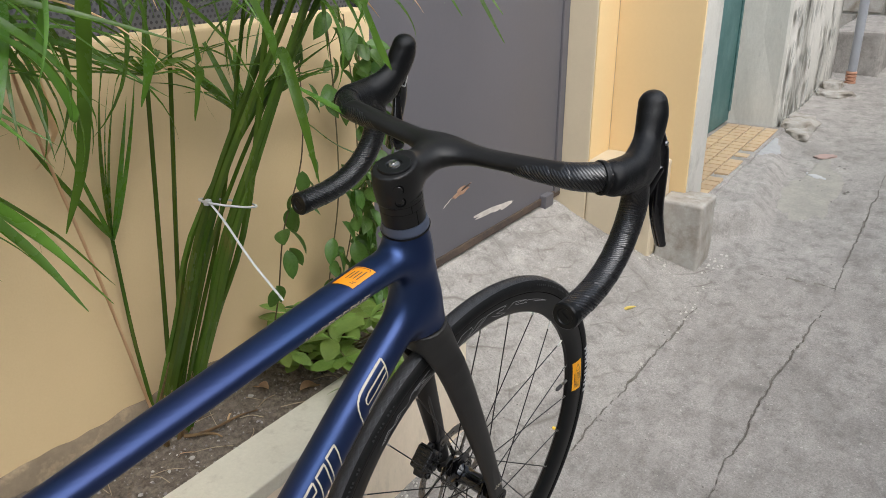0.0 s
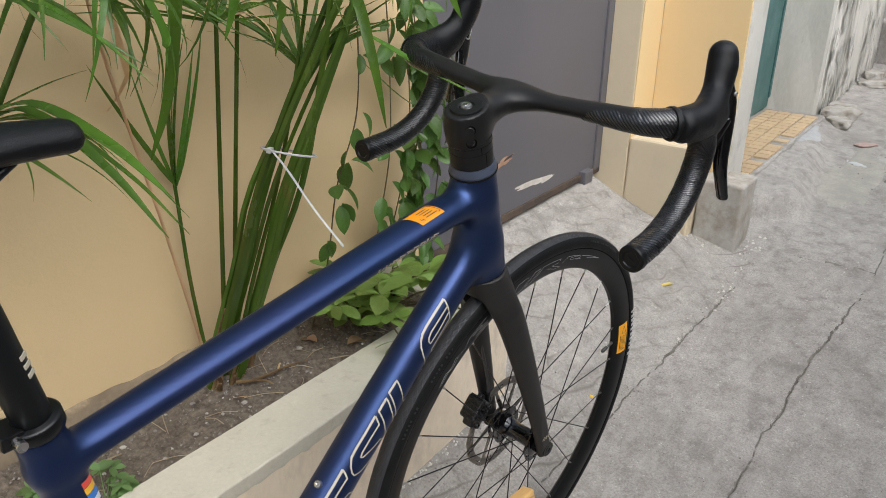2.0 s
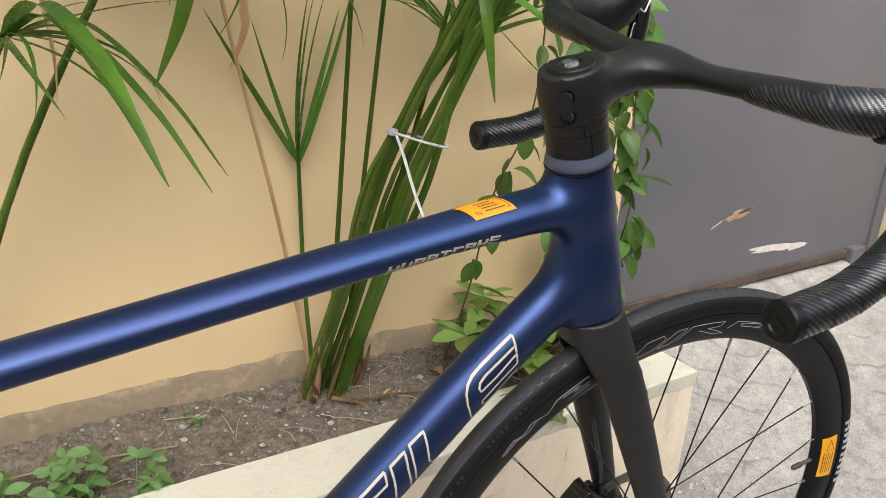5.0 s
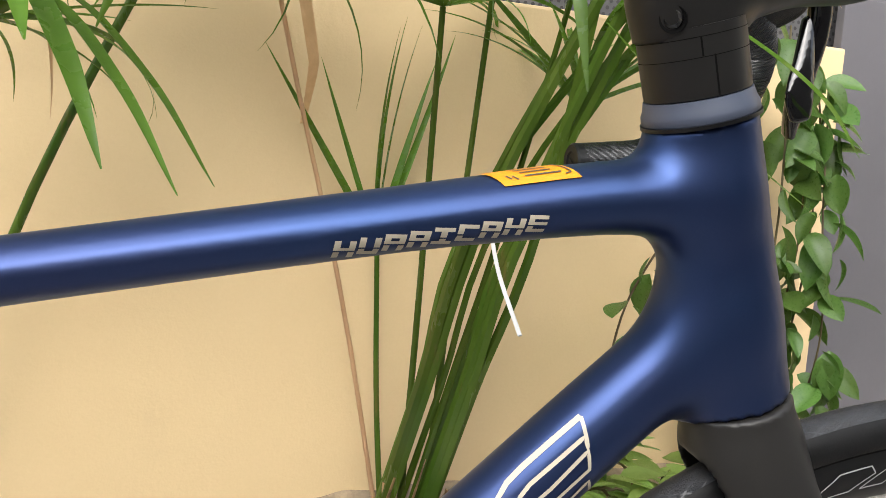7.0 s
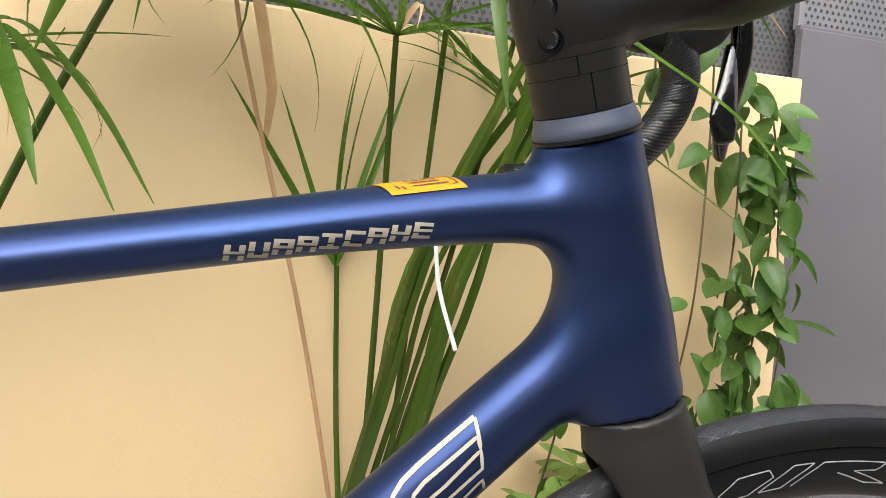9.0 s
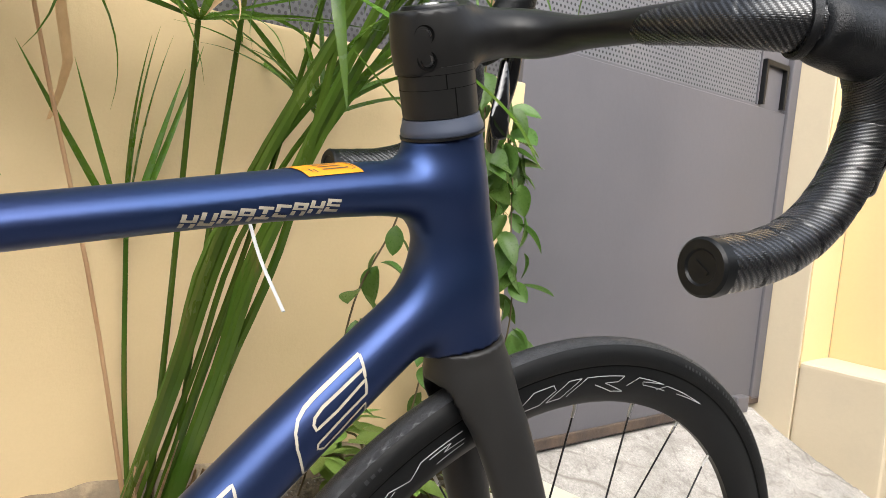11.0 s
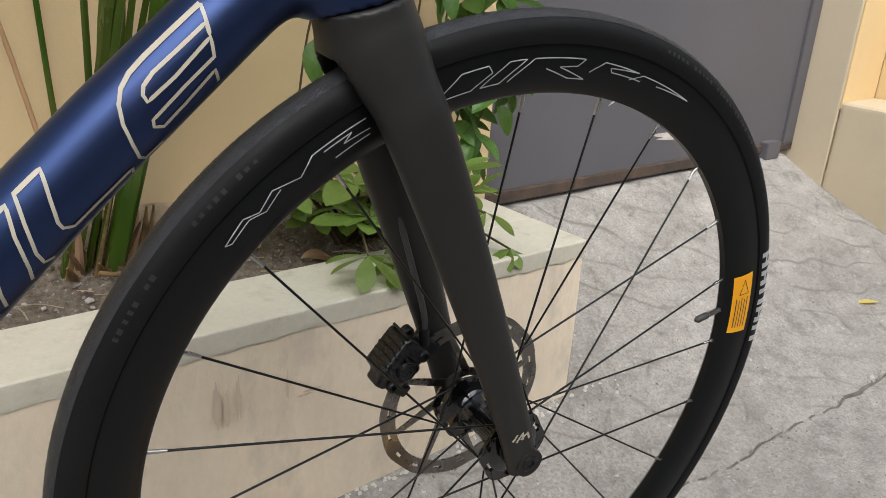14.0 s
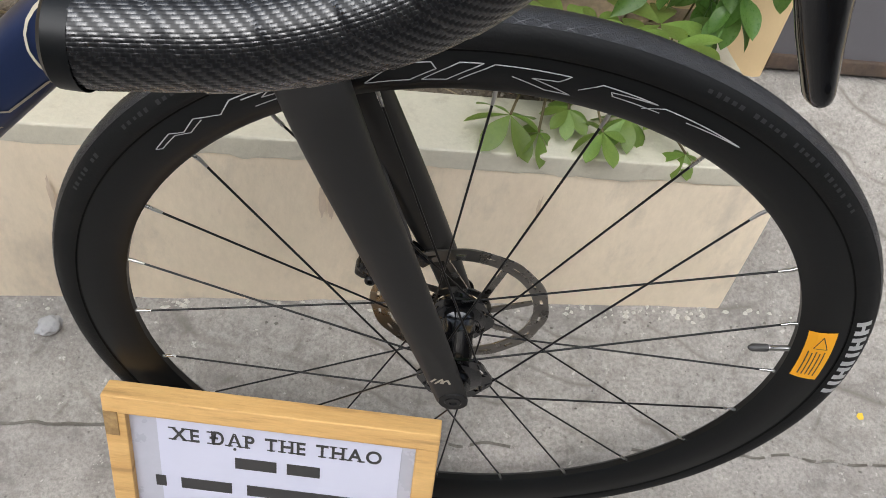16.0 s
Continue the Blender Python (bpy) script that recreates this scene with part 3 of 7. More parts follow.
planter = thing("planter", "cream painted masonry planter with a pale coping along the yellow wall", "planter", ALLEY, kind="structure")
part("front_wall", rough_box((-1.4, 0.224, -0.02), (0.408, 0.325, 0.322), 0.03, 0.0016, 3, 0.006), PLANTER, planter)
part("end_wall", rough_box((0.31, 0.3255, -0.02), (0.406, 0.528, 0.322), 0.03, 0.0016, 5, 0.006), PLANTER, planter)
part("coping", rough_box((-1.4, 0.2236, 0.3225), (0.4085, 0.33, 0.343), 0.016, 0.0009, 9, 0.004), PLANTER_TOP, planter, "pale cream painted coping with chipped edges")
part("end_coping", rough_box((0.306, 0.3305, 0.3222), (0.4100, 0.529, 0.3425), 0.016, 0.002, 12, 0.007), PLANTER_TOP, planter)


def paint_run(name, s0, s1, front, seed):
    """The coping's paint carried down over the render in a ragged edge."""
    verts, faces = [], []
    n = int((s1 - s0) / 0.006)
    for i in range(n + 1):
        s = s0 + (s1 - s0) * i / n
        low = 0.3185 + 0.004 * noise.fractal(Vector((s * 9, seed, 0)), 0.7, 2, 4) - 0.006 * max(0, noise.noise(Vector((s * 40, seed, 3))))
        for z in (0.3275, 0.322, (0.322 + low) / 2, low):
            out = 0.0016 if z > low + 0.001 else 0.0012
            p = (s, 0.224 - out, z) if front else (0.408 + out, s, z)
            verts.append(p)
    for i in range(n):
        for k in range(3):
            a = 4 * i + k
            faces.append((a, a + 1, a + 5, a + 4) if front else (a, a + 4, a + 5, a + 1))
    part(name, mesh_from(name, verts, faces, True), PLANTER_TOP, planter)


paint_run("coping_paint", -1.38, 0.405, True, 4.0)
paint_run("coping_paint", 0.23, 0.525, False, 9.0)


def soil_z(s, c):
    return 0.326 + 0.012 * noise.noise(Vector((s * 5, c * 9, 1))) + 0.02 * max(0, (c - 0.42) / 0.1) * 0.4


def build_soil():
    verts, faces = [], []
    ns, nc = 560, 72
    for i in range(ns + 1):
        for j in range(nc + 1):
            s, c = -1.4 + 1.71 * i / ns, 0.324 + 0.205 * j / nc
            z = soil_z(s, c) + 0.0052 * noise.fractal(Vector((s * 60, c * 60, 0)), 0.6, 2.1, 4)
            verts.append((s, c, z))
    for i in range(ns):
        for j in range(nc):
            a = i * (nc + 1) + j
            faces.append((a, a + nc + 1, a + nc + 2, a + 1))
    setting("soil", mesh_from("soil", verts, faces, True), SOIL, "dry dark brown garden soil with grit in the planter", "soil")


build_soil()

# the gate
gate = thing("gate", "grey painted sheet metal gate with a perforated strip on top", "gate", ALLEY, kind="structure")
part("panel", box_bm((0.505, 0.545, 0.30), (1.53, 0.56, 1.052), 0.002), GATE, gate)
part("stile", box_bm((1.5, 0.538, 0.295), (1.545, 0.575, 2.2), 0.003), GATE, gate)
# the rail's dark colour is part rust, part painted shadow
part("bottom_rail", box_bm((0.505, 0.538, 0.283), (1.545, 0.572, 0.306), 0.003), GATE_EDGE, gate, "rusty bottom edge of the gate, darkened for the shadow there")
part("hinge_shoe", box_bm((1.40, 0.522, 0.272), (1.46, 0.566, 0.315), 0.004), GATE, gate)
perf = perforated("gate_mesh", 0.505, 1.36, 0.556, 1.052, 1.34, 0.0115, 0.0030, "grey perforated metal strip of the gate")
perf.parent = gate
perf.matrix_basis = Matrix()
del perf["category"]
part("mesh_edge", box_bm((0.505, 0.551, 1.044), (1.37, 0.562, 1.058), 0.001), GATE, gate)
part("upper_panel", box_bm((0.505, 0.548, 1.34), (1.5, 0.56, 2.2), 0.002), GATE, gate)
part("latch_plate", box_bm((1.362, 0.552, 1.05), (1.50, 0.562, 1.34), 0.002), GATE, gate)
for s0, s1, z0, z1 in ((1.366, 1.378, 1.06, 1.17), (1.475, 1.487, 1.06, 1.17), (1.366, 1.487, 1.158, 1.172)):
    part("latch_frame", box_bm((s0, 0.540, z0), (s1, 0.556, z1), 0.002), BLACKMETAL, gate)


def blotch(name, s, z, w, h, seed, material, parent, c=0.5435, slant=0.0):
    """A ragged scrape in the paint."""
    pts = []
    for k in range(40):
        a = 2 * math.pi * k / 40
        r = 1 + 0.55 * noise.noise(Vector((math.cos(a) * 2 + seed, math.sin(a) * 2, seed)))
        x, y = w * r * math.cos(a), h * r * math.sin(a)
        pts.append((s + x, c, z + y + slant * x))
    return part(name, mesh_from(name, pts, [tuple(range(40))]), material, parent, "")


blotch("scratch", 0.905, 0.464, 0.048, 0.010, 2.3, BARE, gate, slant=0.15)
blotch("scratch", 0.925, 0.470, 0.026, 0.0035, 6.1, GATE_EDGE, gate, c=0.5430, slant=0.18)
blotch("scratch", 0.83, 0.447, 0.02, 0.002, 5.3, WHITE_SCUFF, gate, slant=0.4)
blotch("scuff", 1.075, 0.358, 0.105, 0.0085, 7.7, WHITE_SCUFF, gate, slant=-0.06)
blotch("scuff", 1.16, 0.352, 0.05, 0.008, 9.1, WHITE_SCUFF, gate, c=0.5425)

# the pillar beside the gate, with a recessed panel over a plinth
setting("pillar", box_bm((1.55, 0.447, -0.1), (1.9, 0.9, 2.6), 0.004), PILLAR, "beige painted pillar beside the gate", "pillar")
setting("pillar_reveal", box_bm((1.553, 0.4425, 0.40), (1.72, 0.4468, 2.6), 0.001), NICHE, "warm yellow painted side of the wall recess", "wall")
setting("pillar_panel", box_bm((1.72, 0.163, -0.1), (1.9, 0.4425, 2.6), 0.003), NICHE, "warm yellow painted wall panel set back over a plinth", "wall")
setting("pillar_plinth", rough_box((1.5502, 0.215, -0.1), (1.72, 0.4466, 0.418), 0.03, 0.002, 6, 0.012), PILLAR, "cream painted plinth with a flat top beside the ramp", "plinth")
stone = setting("stone_block", rough_box((1.605, 0.066, 0.0), (1.76, 0.2125, 0.306), 0.012, 0.005, 8, 0.010), BLOCK, "rough plastered stone block at the foot of the wall", "stone block", True)

# the next house: whitewashed jamb, teal door in a recess, tiled step, mouldy wall
setting("wall_next", box_bm((1.73, 0.158, -0.1), (1.91, 0.9, 3.2), 0.008, 0.004, 6), OLDWHITE, "old whitewashed wall beside the teal door", "wall")
setting("wall_behind_door", box_bm((1.9, 0.56, -0.1), (3.6, 0.9, 3.2)), OLDWHITE, "old wall above the door", "wall")
door = thing("door_1", "teal painted metal door in a recess", "door", ALLEY, kind="structure")
part("leaf", box_bm((1.95, 0.45, 0.2), (3.5, 0.49, 2.3), 0.004), TEAL, door)
for k in range(4):
    part("rib", box_bm((2.2 + 0.4 * k, 0.442, 0.25), (2.23 + 0.4 * k, 0.4505, 2.2), 0.003), TEAL, door)
setting("wall_mouldy", box_bm((3.42, 0.205, -0.1), (5.1, 1.2, 3.2), 0.02, 0.012, 8), MOULDY, "white wall with black mould streaks", "wall")
RENDER_STAIN = mat("render_stain", (0.58, 0.465, 0.35), 0.9, tint=(0.66, 0.54, 0.41), amount=0.95, scale=60, fine=0.3, bump=0.2, spec=0.2, stretch=(1, 1, 0.35))
rng = random.Random(15)
for s_, z_, w_, h_ in ((-0.128, 0.262, 0.004, 0.026), (-0.118, 0.255, 0.003, 0.02), (-0.105, 0.262, 0.0025, 0.022), (-0.05, 0.262, 0.002, 0.018), (-0.02, 0.248, 0.012, 0.002), (-0.03, 0.244, 0.01, 0.0016), (0.12, 0.27, 0.0025, 0.016), (-0.42, 0.25, 0.003, 0.024)):
    blotch("stain", s_, z_, w_, h_, rng.uniform(0, 60), RENDER_STAIN, planter, c=0.2212 - rng.uniform(0, 0.0006))
mouldy = bpy.data.objects["wall_mouldy"]
MOULD = mat("black_mould", (0.30, 0.295, 0.25), 0.95, tint=(0.6, 0.59, 0.56), amount=1.0, scale=22, fine=0.5, bump=0.4, spec=0.15, stretch=(1, 1, 0.4))
rng = random.Random(8)
for k in range(110):
    s_, z_ = 3.44 + 1.45 * rng.random() ** 1.8, 0.16 + 0.62 * rng.random() ** 1.9
    blotch("mould_spot", s_, z_, rng.uniform(0.005, 0.024), rng.uniform(0.012, 0.065), 3.7 * k, MOULD, mouldy, c=0.1935 - 0.0002 * (k % 12))
step = thing("door_step", "concrete door step with orange tiles", "step", ALLEY, kind="structure")
part("base", rough_box((2.06, 0.165, -0.05), (3.5, 0.5, 0.190), 0.06, 0.006, 2, 0.02), CONCRETE, step)
tile_me = bpy.data.meshes.new("tile")
tb = box_bm((-0.0285, -0.0285, 0), (0.0285, 0.0285, 0.010), 0.002)
tb.to_mesh(tile_me)
tb.free()
tile_me.materials.append(TILE)
rng = random.Random(4)
for i in range(20):
    for j in range(4):
        if rng.random() < 0.12 and j == 0:
            continue
        part("tile", tile_me, None, step, m=pose(2.13 + 0.0635 * i, 0.215 + 0.0635 * j, 0.186 + rng.uniform(0, 0.0015), 0, 0, rng.uniform(-1, 1)))


def lump(name, s, c, rx, ry, rz, seed, material, label, category, sink=0.4, flat=0.0):
    bm = bmesh.new()
    bmesh.ops.create_icosphere(bm, subdivisions=4, radius=1)
    for v in bm.verts:
        k = 1 + 0.28 * noise.fractal(v.co * 1.6 + Vector((seed, 0, 0)), 0.9, 2, 4)
        v.co = Vector((v.co.x * rx * k, v.co.y * ry * k, v.co.z * rz * k))
        if flat:
            v.co.z = min(v.co.z, rz * flat + 0.1 * rz * noise.noise(v.co * 30))
    z = ground_z(s, c)
    ob = part(name, bm, material, None, m=ALLEY @ pose(s, c, z + rz * (1 - sink) - rz * 0.3, 0, 0, seed * 50))
    ob.data.polygons.foreach_set("use_smooth", [True] * len(ob.data.polygons))
    return tagged(ob, label, category)


PALE_CARD = mat("pale_card", (0.5, 0.5, 0.5), 0.7, bump=0.1)
PALE_BRICK = mat("pale_brick", (0.42, 0.27, 0.23), 0.9, bump=0.3, tint=(0.36, 0.3, 0.27), amount=0.8)
for k, (s, c, rx, ry, rz) in enumerate(((3.55, 0.13, 0.12, 0.08, 0.06), (3.42, 0.1, 0.09, 0.06, 0.04), (3.7, 0.16, 0.1, 0.07, 0.05), (4.45, 0.08, 0.12, 0.07, 0.03), (4.7, 0.14, 0.09, 0.06, 0.05))):
    lump("rubble_stone", s, c, rx, ry, rz, 3.1 + k, BLOCK, "broken piece of grey rubble on the alley floor", "stone", 0.5, 0.6)
lump("paper_scrap", 2.846, -0.086, 0.055, 0.03, 0.003, 4.4, PALE_CARD, "flat pale grey card scrap on the concrete", "litter", 0.2, 0.8)
lump("brick_fragment", 3.14, -0.079, 0.06, 0.032, 0.006, 6.4, PALE_BRICK, "small pale red brick fragment on the concrete", "brick", 0.2, 0.7)
drain = thing("drain_pipe", "grey plastic drain pipe with an orange collar", "pipe", ALLEY)
part("pipe", tube_mesh("pipe", [(4.95, 0.07, 0.28), (4.95, 0.07, 2.8)], 0.028, 20), PIPE, drain)
for k in range(5):
    part("collar_ring", lathe_mesh("collar_ring", [(0.027, 0), (0.033, 0.004), (0.033, 0.014), (0.027, 0.018)], 20, "z"), TERRA, drain, "orange ribbed collar", pose(4.95, 0.07, 0.18 + 0.02 * k))

def ground_patch(name, s, c, rs, rc, seed, material, label, category, up=0.0035):
    """A ragged skin of spilt cement, sand or paint that follows the ground."""
    rings, n = 7, 44
    verts, faces = [], []
    for i in range(rings + 1):
        for k in range(n):
            a = 2 * math.pi * k / n
            r = i / rings * (1 + 0.35 * noise.fractal(Vector((math.cos(a) * 1.7, math.sin(a) * 1.7, seed)), 0.8, 2, 4))
            x, y = s + rs * r * math.cos(a), c + rc * r * math.sin(a)
            verts.append((x, y, ground_z(x, y) + up * (1 if i < rings else -1) + 0.002 * noise.noise(Vector((x * 30, y * 30, seed)))))
    for i in range(rings):
        for k in range(n):
            j = (k + 1) % n
            faces.append((i * n + k, (i + 1) * n + k, (i + 1) * n + j, i * n + j))
    ob = part(name, mesh_from(name, verts, faces, True), material, None, m=ALLEY.copy())
    tagged(ob, label, category)


SAND = mat("spilt_sand", (0.40, 0.375, 0.325), 0.95, tint=(0.30, 0.285, 0.255), amount=0.8, scale=14, fine=0.4, bump=0.6, bump_scale=180, spec=0.2)
SMEAR = mat("cement_smear", (0.42, 0.42, 0.42), 0.85, tint=(0.34, 0.335, 0.33), amount=0.8, scale=25, fine=0.3, bump=0.4, spec=0.25)
ground_patch("sand_spill", 2.66, -0.11, 0.42, 0.10, 2.2, SAND, "thin spill of pale sand on the concrete", "sand")
ground_patch("cement_smear", 3.02, 0.16, 0.22, 0.055, 5.5, SMEAR, "dried pale cement smear beside the tiled step", "cement")
lump("cement_blob", -0.452, 0.19, 0.016, 0.013, 0.008, 8.3, SMEAR, "small blob of hardened cement on the concrete", "cement", 0.3, 0.8)
ground_patch("paint_drop", 0.58, 0.089, 0.0045, 0.0045, 1.2, mat("yellow_drop", (0.75, 0.5, 0.03), 0.5, bump=0.0), "small yellow paint drop on the concrete", "paint", 0.004)

def crumbs(name, spots, material, label, category, seed):
    """Loose crumbs strewn over stretches of the ground, as one scatter."""
    r = random.Random(seed)
    verts, faces = [], []
    for s, c, ds, dc, n, size in spots:
        for _ in range(n):
            x, y, q = r.gauss(s, ds), r.gauss(c, dc), size * r.uniform(0.35, 1.3)
            z, k, a0 = ground_z(x, y), len(verts), r.uniform(0, 6)
            for i in range(5):
                a = a0 + i * 1.257
                verts.append((x + q * r.uniform(0.7, 1.2) * math.cos(a), y + q * r.uniform(0.5, 1.0) * math.sin(a), z - 0.001))
            verts.append((x + q * r.uniform(-0.3, 0.3), y, z + q * r.uniform(0.25, 0.6)))
            faces += [(k + i, k + (i + 1) % 5, k + 5) for i in range(5)]
    tagged(part(name, mesh_from(name, verts, faces), material, None, m=ALLEY.copy()), label, category, kind="stuff")


crumbs("plaster_crumbs", ((1.60, 0.20, 0.05, 0.04, 26, 0.007), (1.55, 0.10, 0.10, 0.08, 24, 0.004), (1.36, 0.0, 0.16, 0.02, 22, 0.006), (1.70, 0.03, 0.05, 0.02, 14, 0.008), (-0.1, 0.219, 0.3, 0.004, 170, 0.004), (0.25, 0.218, 0.1, 0.005, 50, 0.005)), mat("plaster_crumb", (0.52, 0.49, 0.43), 0.95, piece=0.0, bump=0.3), "pale plaster crumbs strewn by the block and the joint", "crumbs", 5)
crumbs("grit", ((0.6, -0.1, 0.5, 0.16, 150, 0.0022), (1.0, -0.29, 0.35, 0.012, 60, 0.003), (0.9, 0.02, 0.4, 0.012, 60, 0.003), (2.75, -0.12, 0.16, 0.05, 40, 0.010), (0.2, 0.2, 0.35, 0.008, 90, 0.003)), mat("dark_grit", (0.17, 0.155, 0.135), 0.95, bump=0.3), "dark grit in the joints of the concrete", "grit", 9)

# what closes the alley: far end; unseen walls added across and behind limit the light
far = thing("far_wall", "grey block wall at the far end of the alley", "wall", ALLEY, kind="structure")
part("core", box_bm((6.6, -3.5, -0.1), (6.9, 1.5, 3.6)), OLDWHITE, far)
blk = bpy.data.meshes.new("block")
bb = box_bm((-0.012, -0.19, -0.09), (0.012, 0.19, 0.09), 0.006)
bb.to_mesh(blk)
bb.free()
blk.materials.append(BLOCK)
for r in range(10):
    for k in range(6):
        part("block", blk, None, far, m=pose(6.59, -1.5 + 0.4 * k + (0.2 if r % 2 else 0), 0.4 + 0.2 * r))
setting("far_kerb", rough_box((5.3, -0.05, 0.0), (6.5, 0.25, 0.5), 0.1, 0.01, 2, 0.03), CONCRETE, "low concrete ledge along the far wall", "kerb")
setting("wall_across", box_bm((-6, -2.2, -0.1), (8, -2.0, 2.0)), SHADE_WALL, "unseen wall added across the alley to limit side light", "wall")
setting("wall_rear", box_bm((-6.2, -2.0, -0.1), (-6.0, 0.6, 1.7)), SHADE_WALL, "unseen wall added at the near end to limit light", "wall")

# ---- the bicycle (x ahead, y to its left, z up; it leans a little to its right) ----
bike = thing("bicycle", "dark blue road bicycle with black fork and disc brakes", "bicycle", pose(0, 0, 0, 5, 0, 0))
STEER = pose(0, 0, 0)
FR = Matrix.Translation((-0.19, 0, 0)) @ pose(0, 0, 0, 0, 0, 3) @ Matrix.Translation((0.19, 0, 0))
HT_TOP, HT_BOT = np.array((-0.187, 0, 0.8195)), np.array((-0.1425, 0, 0.6754))


def frame_field(x, y, z):
    ax = (HT_BOT - HT_TOP) / np.linalg.norm(HT_BOT - HT_TOP)
    t = (x - HT_TOP[0]) * ax[0] + (z - HT_TOP[2]) * ax[2]
    Lh = np.linalg.norm(HT_BOT - HT_TOP)
    # the head tube is cut square at both ends
    ht = np.maximum(rod(x, y, z, HT_TOP + ax * -0.03, HT_BOT + ax * 0.03, (0.0270, 0.0316), (0.0256, 0.0292)), np.maximum(-t, t - Lh))
    tt = chain(x, y, z, [(-0.706, 0, 0.7035, 0.0128, 0.0160), (-0.474, 0, 0.7418, 0.0127, 0.0180), (-0.34, 0, 0.7637, 0.0134, 0.0195), (-0.285, 0, 0.7718, 0.0148, 0.0205), (-0.235, 0, 0.7782, 0.0165, 0.021), (-0.185, 0, 0.7812, 0.0185, 0.0215)])
    dt = chain(x, y, z, [(-0.615, 0, 0.27, 0.026, 0.025), (-0.42, 0, 0.466, 0.0255, 0.0245), (-0.28, 0, 0.6085, 0.0232, 0.0225), (-0.165, 0, 0.715, 0.0225, 0.022)], 0.01)
    st = chain(x, y, z, [(-0.708, 0, 0.735, 0.0185, 0.0165), (-0.66, 0, 0.53, 0.021, 0.0175), (-0.605, 0, 0.27, 0.022, 0.02)], 0.01)
    bb = rod(x, y, z, (-0.605, -0.034, 0.262), (-0.605, 0.034, 0.262001), (0.026, 0.026), (0.026, 0.026))
    f = smin(smin(ht, tt, 0.022), dt, 0.026)
    f = smin(f, smin(st, tt, 0.014), 0.004)
    f = smin(f, bb, 0.016)
    for sgn in (-1, 1):
        f = smin(f, chain(x, y, z, [(-0.675, sgn * 0.008, 0.60, 0.011, 0.008), (-0.76, sgn * 0.03, 0.50, 0.009, 0.0075)], 0.008), 0.012)
    stx = np.array((0.048, 0, -0.205))
    stx = stx / np.linalg.norm(stx)
    f = np.maximum(f, np.where(x < -0.66, -((x + 0.708) * stx[0] + (z - 0.742) * stx[2]), -1.0))
    return f


frame_me = nets("frame", frame_field, (-0.80, -0.062, 0.22), (-0.095, 0.062, 0.845), 0.0026)
frame_ob = part("frame", frame_me, FRAME, bike, "matt dark blue carbon frame with a violet sheen", FR)


def on_side(fn, u, z, side=-1, lift=0.0006, core=0.0):
    """Push points (u, z) from the side onto the surface of a field."""
    u, z = np.array(u, float), np.array(z, float)
    near, far_ = np.full(u.shape, side * 0.07), np.full(u.shape, core)
    for _ in range(26):
        mid = (near + far_) / 2
        out = fn(u, mid, z) > 0
        near, far_ = np.where(out, mid, near), np.where(out, far_, mid)
    return np.stack([u, near + side * lift, z], 1)


def on_top(fn, u, y, z0, lift=0.0006):
    u, y = np.array(u, float), np.array(y, float)
    hi, lo = np.full(u.shape, z0 + 0.05), np.full(u.shape, z0)
    for _ in range(26):
        mid = (hi + lo) / 2
        out = fn(u, y, mid) > 0
        hi, lo = np.where(out, mid, hi), np.where(out, lo, mid)
    return np.stack([u, y, hi + lift], 1)


# headset, spacers, stem and bar: one moulded piece
AX = (HT_TOP - HT_BOT) / np.linalg.norm(HT_TOP - HT_BOT)
axis_tilt = math.degrees(math.atan2(AX[0], AX[2]))
def on_axis(h, y=0.0):
    p = HT_TOP + AX * h
    return pose(p[0], y, p[2], 0, axis_tilt, 0)
part("headset_cover", lathe_mesh("headset_cover", [(0.0, 0.0), (0.0276, 0.0), (0.0281, 0.0008), (0.0279, 0.0042), (0.0268, 0.0068), (0.0258, 0.0112), (0.0, 0.0112)], 64, "z"), mat("headset_grey", (0.046, 0.056, 0.084), 0.40, amount=0.2, bump=0.0, fine=0.0), bike, "satin blue-grey headset cover", on_axis(0.001))
part("head_ring", lathe_mesh("head_ring", [(0.026, -0.001), (0.0288, -0.001), (0.0288, 0.0008), (0.026, 0.0008)], 48, "z"), BLACKMETAL, bike, "", on_axis(0.0003))
def spacer(h0, h1):
    prof = [(0.0, 0.0), (0.0248, 0.0), (0.0253, 0.0005), (0.0253, h1 - h0 - 0.0005), (0.0248, h1 - h0), (0.0, h1 - h0)]
    part("spacer", lathe_mesh("spacer", prof, 64, "z"), CARBON, bike, "", on_axis(h0))
spacer(0.0124, 0.0312)
spacer(0.0314, 0.0402)
for a, h, hh in ((262, 0.0225, 0.0185), (250, 0.036, 0.0088)):
    part("spacer_seam", box_bm((0.0249, -0.0004, -hh / 2), (0.0256, 0.0004, hh / 2)), BLACKGAP, bike, "", on_axis(h) @ pose(0, 0, 0, 0, 0, a))
for h in (0.0313, 0.0404):
    part("spacer_gap", lathe_mesh("spacer_gap", [(0.0250, -0.00015), (0.0256, -0.00015), (0.0256, 0.00015), (0.0250, 0.00015)], 64, "z"), BLACKGAP, bike, "", on_axis(h))
part("steerer", lathe_mesh("steerer", [(0.0, 0), (0.0255, 0), (0.0255, 0.03), (0, 0.03)], 32, "z"), CARBON, bike, "", on_axis(0.015))

